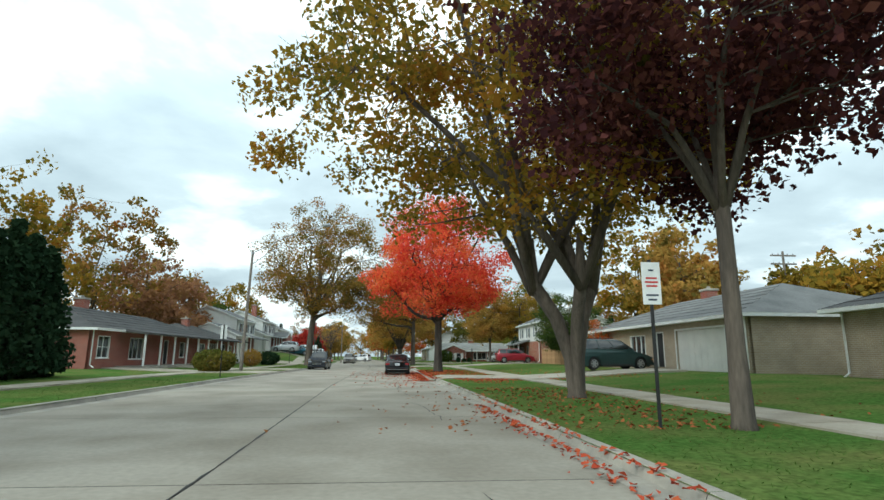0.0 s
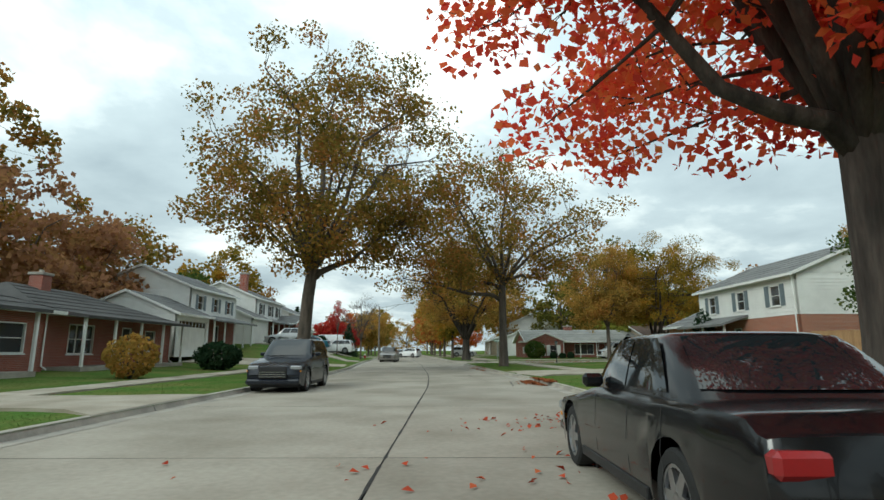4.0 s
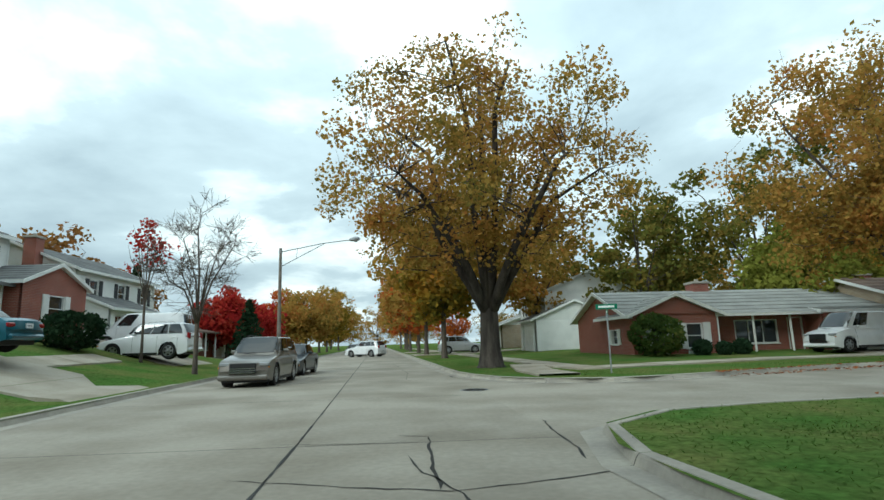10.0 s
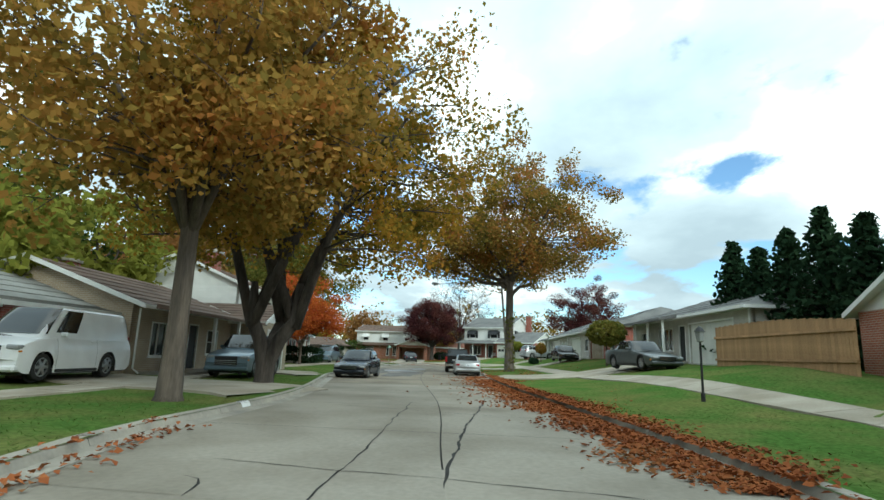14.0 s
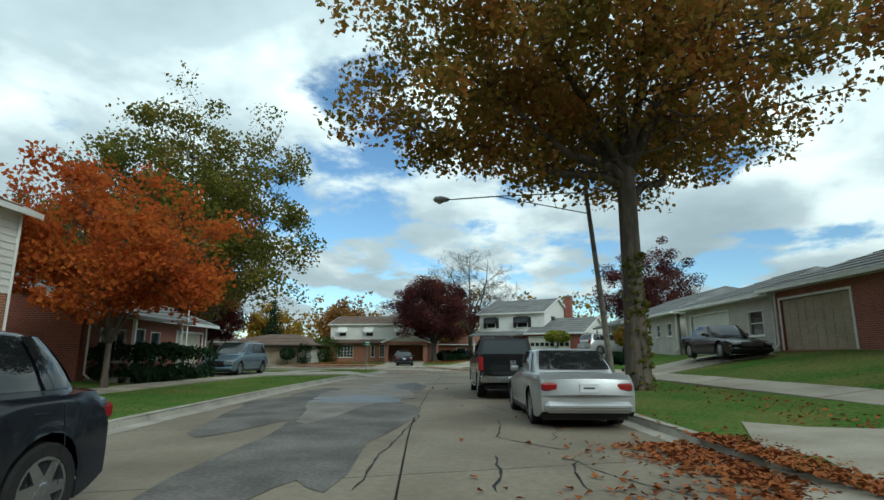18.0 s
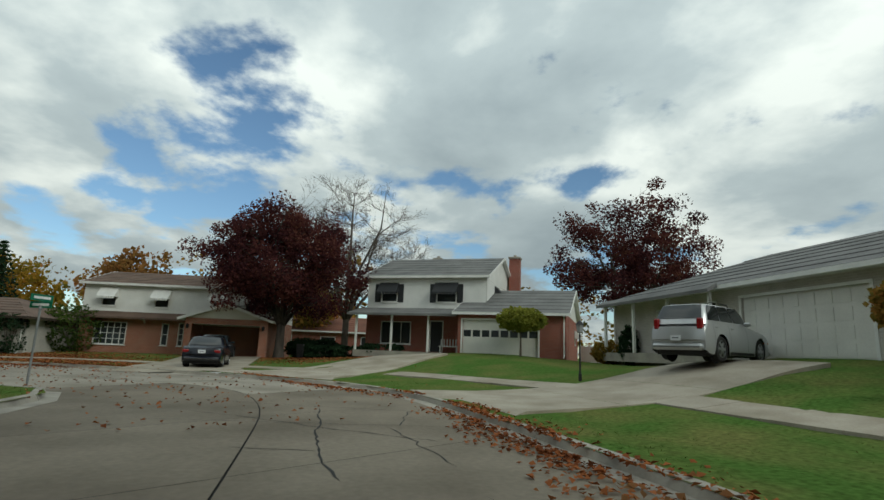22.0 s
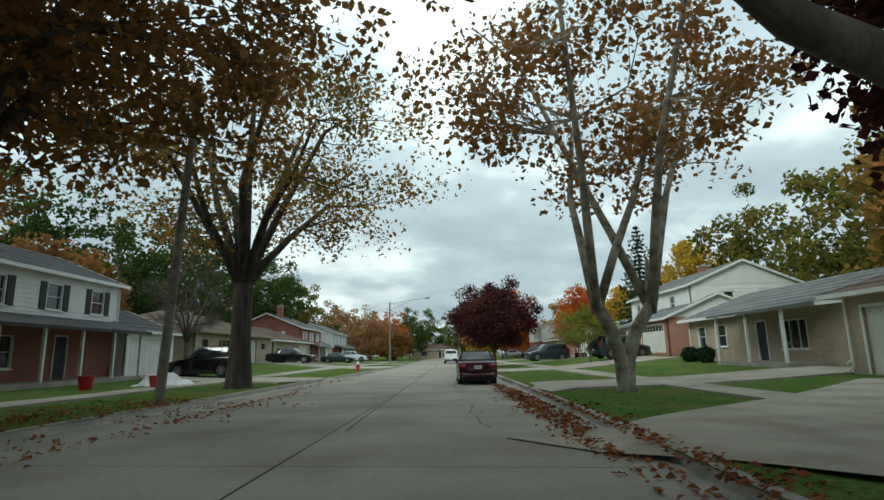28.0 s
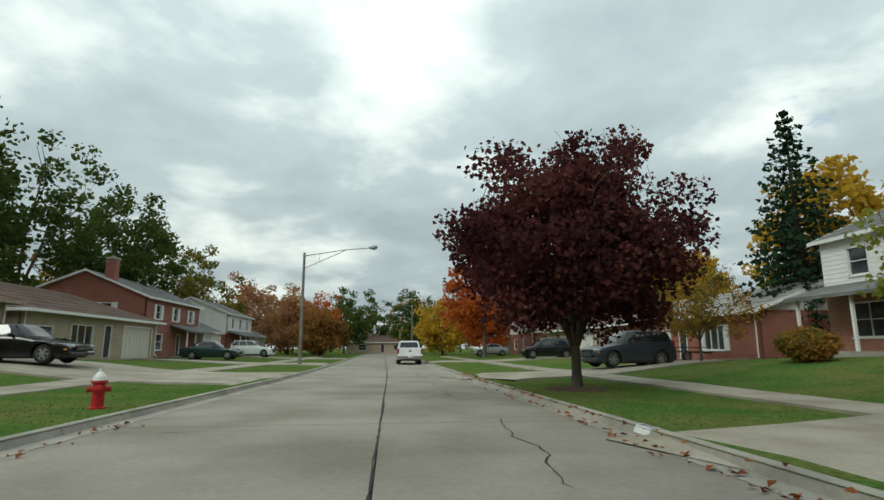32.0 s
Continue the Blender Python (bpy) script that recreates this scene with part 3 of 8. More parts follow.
def window(house, place_box, u, z, w, h, frame_mat, bars=(1, 1), shutters=None, awning=None, blind=False):
    """Frame, panes, bars and sill in an opening; place_box(name, u0,u1,v0,v1,z0,z1,material,parent)."""
    win = place_box("window", u - w / 2, u + w / 2, 0.09, 0.10, z, z + h, GLASS, house)
    t = 0.055
    for a, b, c, d in ((u - w / 2, u - w / 2 + t, z, z + h), (u + w / 2 - t, u + w / 2, z, z + h), (u - w / 2, u + w / 2, z, z + t), (u - w / 2, u + w / 2, z + h - t, z + h)):
        place_box("frame", a, b, -0.025, 0.088, c, d, frame_mat, win)
    for i in range(1, bars[0] + 1):
        x = u - w / 2 + w * i / (bars[0] + 1)
        place_box("bar", x - 0.018, x + 0.018, 0.03, 0.085, z + t, z + h - t, frame_mat, win)
    for i in range(1, bars[1] + 1):
        y = z + h * i / (bars[1] + 1)
        place_box("bar", u - w / 2 + t, u + w / 2 - t, 0.035, 0.08, y - 0.018, y + 0.018, frame_mat, win)
    place_box("sill", u - w / 2 - 0.06, u + w / 2 + 0.06, -0.07, 0.02, z - 0.06, z, frame_mat, win)
    if shutters:
        for s in (-1, 1):
            c = u + s * (w / 2 + 0.24)
            sh = place_box("shutter", c - 0.21, c + 0.21, -0.045, -0.003, z - 0.02, z + h + 0.02, shutters, win)
            for k in range(6):
                zz = z + 0.08 + (h - 0.16) * k / 6
                place_box("slat", c - 0.17, c + 0.17, -0.06, -0.046, zz, zz + h / 9, shutters, win)
    return win


def gable_roof(root, u0, u1, v0, v1, ze, pitch, roof_mat, trim_mat, along="u", over=0.45, gable_mat=None, hip=0.0, tag="roof"):
    """A roof with thickness and eaves; along: ridge direction; hip: metres by which the ridge is cut back at its ends."""
    if along == "u":
        a0, a1, b0, b1 = u0 - over * 0.7, u1 + over * 0.7, v0 - over, v1 + over
        P = lambda a, b, z: (a, b, z)
    else:
        a0, a1, b0, b1 = v0 - over * 0.7, v1 + over * 0.7, u0 - over, u1 + over
        P = lambda a, b, z: (b, a, z)
    bm_ = (b0 + b1) / 2
    rise = (b1 - b0) / 2 * pitch
    zl = ze - over * pitch * 0.5
    top = zl + rise
    hp = min(hip, (a1 - a0) / 2 - 0.2) if hip else 0.0
    e, t = 0.13, 0.0
    verts, faces = [], []
    rows = 7
    # courses of shingles step down the slope
    for side in (0, 1):
        bs = b0 if side == 0 else b1
        for r in range(rows):
            f0, f1 = r / rows, (r + 1) / rows
            q = []
            for f, lift in ((f0, 0.035), (f1, 0.0)):
                b = bs + (bm_ - bs) * f
                z = zl + rise * f + lift + 0.02
                q += [P(a0 + hp * f, b, z), P(a1 - hp * f, b, z)]
            n = len(verts)
            verts += q
            faces.append((n, n + 1, n + 3, n + 2))
            if r:
                b = bs + (bm_ - bs) * f0
                z = zl + rise * f0
                verts += [P(a0 + hp * f0, b, z + 0.02), P(a1 - hp * f0, b, z + 0.02)]
                faces.append((n + 4, n + 5, n + 1, n))
    if hp:
        for end in (0, 1):
            n = len(verts)
            aa, ar = (a0, a0 + hp) if end == 0 else (a1, a1 - hp)
            verts += [P(aa, b0, zl + 0.055), P(aa, b1, zl + 0.055), P(ar, bm_, top + 0.02)]
            faces.append((n, n + 1, n + 2))
    bw = bmesh.new()
    bvs = [bw.verts.new(v) for v in verts]
    for f in faces:
        bw.faces.new([bvs[i] for i in f])
    bmesh.ops.remove_doubles(bw, verts=bw.verts, dist=0.004)
    roof = part(tag, bw, roof_mat, root)
    verts, faces, n = [], [], 0
    verts += [P(a0, b0, zl - e + 0.05), P(a1, b0, zl - e + 0.05), P(a1, b1, zl - e + 0.05), P(a0, b1, zl - e + 0.05)]
    if not hp:
        # underside follows the slope
        n2 = len(verts)
        verts += [P(a0, bm_, top - e), P(a1, bm_, top - e)]
        faces += [(n, n + 1, n2 + 1, n2), (n + 2, n + 3, n2, n2 + 1)]
    else:
        faces.append((n, n + 1, n + 2, n + 3))
    mesh_ob("soffit", verts, faces, trim_mat, roof)
    # fascia boards and gutters
    for b in (b0, b1):
        lo, hi = P(a0, b - 0.02, zl - e + 0.02), P(a1, b + 0.02, zl + 0.045)
        add_box("fascia", tuple(map(min, lo, hi)), tuple(map(max, lo, hi)), trim_mat, roof)
    if hp:
        for a in (a0, a1):
            lo, hi = P(a - 0.02, b0, zl - e + 0.02), P(a + 0.02, b1, zl + 0.045)
            add_box("fascia", tuple(map(min, lo, hi)), tuple(map(max, lo, hi)), trim_mat, roof)
    else:
        for a in (a0, a1):
            bm2 = bmesh.new()
            for bs in (b0, b1):
                vs = [bm2.verts.new(P(a + da, b, z)) for da in (-0.02, 0.02) for b, z in ((bs, zl - e), (bm_, top - e), (bm_, top + 0.05), (bs, zl + 0.05))]
                for f in ((0, 1, 2, 3), (7, 6, 5, 4), (0, 4, 5, 1), (1, 5, 6, 2), (2, 6, 7, 3), (3, 7, 4, 0)):
                    bm2.faces.new([vs[i] for i in f])
            part("bargeboard", bm2, trim_mat, roof)
        # gable walls fill the ends
        g = gable_mat or trim_mat
        for a, s in (((u0 if along == "u" else v0), 1), ((u1 if along == "u" else v1), -1)):
            bi0, bi1 = b0 + over, b1 - over
            zz = ze - 0.02
            verts = [P(a, bi0, zz), P(a, bi1, zz), P(a, bm_, top - e - 0.02), P(a + s * 0.12, bi0, zz), P(a + s * 0.12, bi1, zz), P(a + s * 0.12, bm_, top - e - 0.02)]
            mesh_ob("gable_wall", verts, [(0, 1, 2), (5, 4, 3), (0, 3, 4, 1), (1, 4, 5, 2), (2, 5, 3, 0)], g, root)
    return roof, top


def siding_boards(root, u0, u1, z0, z1, place, holes, material, course=0.2):
    """Lapped boards on a wall face, broken at the openings."""
    verts, faces = [], []
    n = int((z1 - z0) / course)
    for i in range(n):
        a, b = z0 + i * course, z0 + (i + 1) * course
        spans = [(u0, u1)]
        for h in holes:
            if h[2] - 0.07 < b and h[3] + 0.02 > a:
                spans = [s for x, y in spans for s in ((x, min(y, h[0] - 0.02)), (max(x, h[1] + 0.02), y)) if s[1] - s[0] > 0.02]
        for x, y in spans:
            k = len(verts)
            verts += [place(x, -0.028, a), place(y, -0.028, a), place(y, -0.006, b), place(x, -0.006, b), place(x, 0.0, a), place(y, 0.0, a)]
            faces += [(k, k + 1, k + 2, k + 3), (k + 4, k + 5, k + 1, k)]
    if verts:
        ob = mesh_ob("cladding", verts, faces, material, root)
        ob["kind"] = "stuff"


def block(root, u0, u1, v0, v1, z0, z1, low, up=None, split=None, fronts=(), lefts=(), rights=(), trim=TRIM, boards=True):
    """Four walls with openings. Openings: (kind, u, z, w, h, options)."""
    faces_def = (
        ("front", u0, u1, lambda u, v, z: (u, v0 + v, z), fronts),
        ("right", v0 + 0.14, v1, lambda u, v, z: (u1 - v, u, z), rights),
        ("left", v0 + 0.14, v1, lambda u, v, z: (u0 + v, u, z), lefts),
        ("back", u0 + 0.14, u1 - 0.14, lambda u, v, z: (u, v1 - v, z), ()),
    )
    for side, a, b, place, ops in faces_def:
        holes = [(o[1] - o[3] / 2, o[1] + o[3] / 2, o[2], o[2] + o[4]) for o in ops]
        bands = [(z0, z1, low)] if up is None else [(z0, split, low), (split, z1, up)]
        for c, d, m in bands:
            hs = [(h[0], h[1], max(h[2], c), min(h[3], d)) for h in holes if h[3] > c and h[2] < d]
            v, f = wall_panel(a, b, c, d, hs, place)
            mesh_ob("wall", v, f, m, root)
            if boards and m in (SIDING, CREAM) and side != "back":
                siding_boards(root, a, b, c + 0.01, d, place, hs, m)

        def place_box(name, p0, p1, q0, q1, r0, r1, material, parent):
            lo, hi = place(p0, q0, r0), place(p1, q1, r1)
            return add_box(name, tuple(map(min, lo, hi)), tuple(map(max, lo, hi)), material, parent)

        for o in ops:
            kind, u, z, w, h = o[:5]
            opt = o[5] if len(o) > 5 else {}
            if kind == "win":
                window(root, place_box, u, z, w, h, opt.get("frame", trim), opt.get("bars", (0, 1)), opt.get("shut"))
                if opt.get("awn"):
                    aw = opt["awn"]
                    verts, faces = [], []
                    for x in (u - w / 2 - 0.12, u + w / 2 + 0.11):
                        n = len(verts)
                        verts += [place(x, -0.03, z + h + 0.11), place(x, -0.61, z + h * 0.51), place(x, -0.03, z + h * 0.51)]
                        faces.append((n, n + 1, n + 2))
                    n = len(verts)
                    verts += [place(u - w / 2 - 0.12, -0.03, z + h + 0.10), place(u + w / 2 + 0.11, -0.03, z + h + 0.10), place(u + w / 2 + 0.11, -0.61, z + h * 0.51), place(u - w / 2 - 0.12, -0.61, z + h * 0.51)]
                    faces.append((n, n + 1, n + 2, n + 3))
                    awn = mesh_ob("awning", verts, faces, aw, root, "slatted metal window awning")
                    k = 7
                    for i in range(k):
                        x0, x1 = u - w / 2 - 0.12 + (w + 0.24) * i / k, u - w / 2 - 0.12 + (w + 0.24) * (i + 1) / k - 0.03
                        q = [place(x, y, zz) for x, y, zz in ((x0, -0.03, z + h + 0.13), (x1, -0.03, z + h + 0.13), (x1, -0.63, z + h * 0.535), (x0, -0.63, z + h * 0.535), (x0, -0.63, z + h * 0.40), (x1, -0.63, z + h * 0.40))]
                        mesh_ob("slat", q, [(0, 1, 2, 3), (3, 2, 5, 4)], aw, awn)
            elif kind == "door":
                d = place_box("door", u - w / 2, u + w / 2, 0.06, 0.10, z, z + h, opt.get("mat", DARK), root)
                for x0, x1, y0, y1 in ((-w / 2, -w / 2 + 0.07, 0, h), (w / 2 - 0.07, w / 2, 0, h), (-w / 2, w / 2, h - 0.07, h)):
                    place_box("door_frame", u + x0, u + x1, -0.02, 0.055, z + y0, z + y1, trim, d)
                for y0, y1 in ((0.15, 0.9), (1.05, h - 0.2)):
                    place_box("door_panel", u - w * 0.3, u + w * 0.3, 0.045, 0.058, z + y0, z + y1, opt.get("mat", DARK), d)
                place_box("handle", u + w * 0.32, u + w * 0.37, 0.0, 0.055, z + 0.98, z + 1.06, CHROME, d)
            elif kind == "garage":
                d = place_box("garage_door", u - w / 2, u + w / 2, 0.10, 0.13, z, z + h, opt.get("mat", GARAGE), root)
                n = 4
                for r in range(n):
                    c = 8 if w > 3.4 else 4
                    for k in range(c):
                        x0, x1 = u - w / 2 + w * k / c + 0.06, u - w / 2 + w * (k + 1) / c - 0.06
                        y0, y1 = z + h * r / n + 0.07, z + h * (r + 1) / n - 0.07
                        lit = opt.get("lights") and r == opt["lights"]
                        place_box("pane" if lit else "door_panel", x0, x1, 0.085, 0.099, y0, y1, GLASS if lit else opt.get("mat", GARAGE), d)
                for x0, x1, y0, y1 in ((-w / 2 - 0.1, -w / 2, 0, h + 0.1), (w / 2, w / 2 + 0.1, 0, h + 0.1), (-w / 2, w / 2, h, h + 0.1)):
                    place_box("door_frame", u + x0, u + x1, -0.03, 0.0, z + y0, z + y1, trim, d)
            elif kind == "dark":
                # black sheet behind the opening stands in for the shade inside
                place_box("open_garage", u - w / 2, u + w / 2, 0.6, 0.62, z, z + h, BLACK, root)


def chimney(root, u, v, z0, z1, w=0.75, m=RED_BRICK):
    bm = box_bm((u - w / 2, v - w / 2, z0), (u + w / 2, v + w / 2, z1 - 0.15))
    c = part("chimney", bm, m, root)
    add_box("chimney_cap", (u - w / 2 - 0.07, v - w / 2 - 0.07, z1 - 0.15), (u + w / 2 + 0.07, v + w / 2 + 0.07, z1), KERB, c, 0.02)
    part("flue", disc_tube((u, v, z1), (0, 0, 1), [(0, 0.13), (0.18, 0.12)], 10), KERB, c)


def posts(root, us, v, z0, z1, w=0.13, m=TRIM):
    for u in us:
        add_box("porch_post", (u - w / 2, v - w / 2, z0), (u + w / 2, v + w / 2, z1), m, root, 0.015)


def house_root(name, x, y, rz, label, z=None):
    return thing(name, pose(x, y, h1(x, y) if z is None else z, 0, 0, rz), label, "house", "houses along the street")


def W(u, z, w=1.1, h=1.2, **k):
    return ("win", u, z, w, h, k)


def downspout(root, u, v, z):
    part("downspout", tube([(u, v, z), (u, v, 0.25), (u, v - 0.25, 0.08)], [0.04] * 3, 6), TRIM, root)


def ranch(x, y, rz, width, depth, wall, roof_mat, label, garage_u=None, hip=4.0, eave=2.75, pitch=0.36, porch=None, wins=(), door_u=None, chim=None, garage_w=2.6, gmat=GARAGE, gable_up=None, along="u", over=0.6, sides_l=(), sides_r=(), shut=None, trim=TRIM):
    """A single-storey house with its front along local x, facing -y."""
    r = house_root("ranch_house", x, y, rz, label)
    w2 = width / 2
    fr = [W(*wn, shut=shut) if len(wn) < 5 else W(*wn[:4], shut=shut, **wn[4]) for wn in wins]
    if garage_u is not None:
        fr.append(("garage", garage_u, 0.02, garage_w, 2.15, {"mat": gmat}))
    if door_u is not None:
        fr.append(("door", door_u, 0.15, 0.95, 2.05, {}))
    block(r, -w2, w2, 0, depth, -0.5, eave, wall, fronts=fr, lefts=sides_l, rights=sides_r, trim=trim)
    gable_roof(r, -w2, w2, 0, depth, eave, pitch, roof_mat, trim, along, over, gable_up or wall, hip)
    if porch:
        a, b, d = porch
        add_box("porch_floor", (a, -d, -0.3), (b, -0.01, 0.12), KERB, r)
        bm = bmesh.new()
        vs = [bm.verts.new(p) for p in ((a - 0.2, -d - 0.25, eave - 0.22), (b + 0.2, -d - 0.25, eave - 0.22), (b + 0.2, -0.62, eave + 0.02), (a - 0.2, -0.62, eave + 0.02), (a - 0.2, -d - 0.25, eave - 0.36), (b + 0.2, -d - 0.25, eave - 0.36), (b + 0.2, -0.62, eave - 0.18), (a - 0.2, -0.62, eave - 0.18))]
        for f in ((0, 1, 2, 3), (7, 6, 5, 4), (0, 4, 5, 1), (1, 5, 6, 2), (2, 6, 7, 3), (3, 7, 4, 0)):
            bm.faces.new([vs[i] for i in f])
        part("porch_roof", bm, roof_mat, r)
        n = max(2, int((b - a) / 2.4) + 1)
        posts(r, [a + 0.15 + (b - a - 0.3) * i / (n - 1) for i in range(n)], -d + 0.1, 0.12, eave - 0.3)
    if chim:
        chimney(r, chim[0], chim[1], eave - 0.2, chim[2])
    downspout(r, w2 - 0.15, -0.08, eave - 0.2)
    downspout(r, -w2 + 0.15, -0.08, eave - 0.2)
    return r


def colonial(x, y, rz, width, depth, low, up, roof_mat, label, wing=None, wins_up=(), wins_low=(), door_u=None, porch=None, chim=None, shut=None, awn=None, eave=5.15, pitch=0.42, side_l=(), side_r=(), split=2.75, wing_roof=None, hip=0.0):
    """A two-storey house; wing: (u0, u1, projection, depth, door_u, door_w, gable_front, wall, lights)."""
    r = house_root("two_storey_house", x, y, rz, label)
    w2 = width / 2
    fr = [W(u, 3.35, 1.05, 1.25, shut=shut, awn=awn) for u in wins_up] + [W(*wn[:4], **(wn[4] if len(wn) > 4 else {})) for wn in wins_low]
    if door_u is not None:
        fr.append(("door", door_u, 0.15, 0.95, 2.05, {}))
    block(r, -w2, w2, 0, depth, -0.5, eave, low, up, split, fr, side_l, side_r)
    gable_roof(r, -w2, w2, 0, depth, eave, pitch, roof_mat, TRIM, "u", 0.4, up, hip)
    if wing:
        u0, u1, pj, dp, du, dw, gf, wl, lights = wing
        block(r, u0, u1, -pj, -pj + dp, -0.5, 2.65, wl, fronts=[("garage", du, 0.02, dw, 2.15, {"lights": lights} if lights else {})] if dw else [], boards=True)
        gable_roof(r, u0, u1, -pj, -pj + dp, 2.65, 0.42, wing_roof or roof_mat, TRIM, "v" if gf else "u", 0.4, up)
    if porch:
        a, b, d = porch
        add_box("porch_floor", (a, -d, -0.3), (b, -0.01, 0.12), KERB, r)
        bm = bmesh.new()
        vs = [bm.verts.new(p) for p in ((a - 0.2, -d - 0.3, 2.45), (b + 0.2, -d - 0.3, 2.45), (b + 0.2, -0.03, 3.05), (a - 0.2, -0.03, 3.05), (a - 0.2, -d - 0.3, 2.3), (b + 0.2, -d - 0.3, 2.3), (b + 0.2, -0.03, 2.9), (a - 0.2, -0.03, 2.9))]
        for f in ((0, 1, 2, 3), (7, 6, 5, 4), (0, 4, 5, 1), (1, 5, 6, 2), (2, 6, 7, 3), (3, 7, 4, 0)):
            bm.faces.new([vs[i] for i in f])
        part("porch_roof", bm, wing_roof or roof_mat, r)
        n = max(2, int((b - a) / 2.2) + 1)
        posts(r, [a + 0.15 + (b - a - 0.3) * i / (n - 1) for i in range(n)], -d + 0.1, 0.12, 2.4)
    if chim:
        chimney(r, chim[0], chim[1], -0.3 if abs(chim[0]) > w2 else eave, chim[2])
    downspout(r, w2 - 0.12, -0.08, eave - 0.2)
    return r


# ---- trees ----
def leaf_quads(centres, spread, counts, size, rng, flat=0.75):
    """Many small bent leaves round clump centres."""
    idx = np.repeat(np.arange(len(centres)), counts)
    n = len(idx)
    off = rng.normal(size=(n, 3))
    off /= np.linalg.norm(off, axis=1)[:, None] + 1e-9
    off *= (rng.random(n) ** 0.45)[:, None]
    off[:, 2] *= flat
    c = centres[idx] + off * spread[idx][:, None]
    nrm = rng.normal(size=(n, 3)) + np.array([0, 0, 0.5])
    nrm /= np.linalg.norm(nrm, axis=1)[:, None]
    a = np.cross(nrm, rng.normal(size=(n, 3)))
    a /= np.linalg.norm(a, axis=1)[:, None] + 1e-9
    b = np.cross(nrm, a)
    s = (size * (0.6 + 0.8 * rng.random(n)))[:, None]
    tip, base = c + a * s * 0.6, c - a * s * 0.5
    l = c + b * s * 0.42 + nrm * s * 0.12
    r = c - b * s * 0.42 + nrm * s * 0.12
    verts = np.stack([base, l, tip, r], 1).reshape(-1, 3)
    return verts


def quads_object(name, verts, material, parent=None):
    me = bpy.data.meshes.new(name)
    n = len(verts) // 4
    me.vertices.add(len(verts))
    me.vertices.foreach_set("co", np.ascontiguousarray(verts, dtype=np.float32).ravel())
    me.loops.add(n * 4)
    me.loops.foreach_set("vertex_index", np.arange(n * 4, dtype=np.int32))
    me.polygons.add(n)
    me.polygons.foreach_set("loop_start", np.arange(0, n * 4, 4, dtype=np.int32))
    me.update(calc_edges=True)
    me.materials.append(material)
    ob = new(name, me)
    if parent is not None:
        ob.parent = parent
    return ob


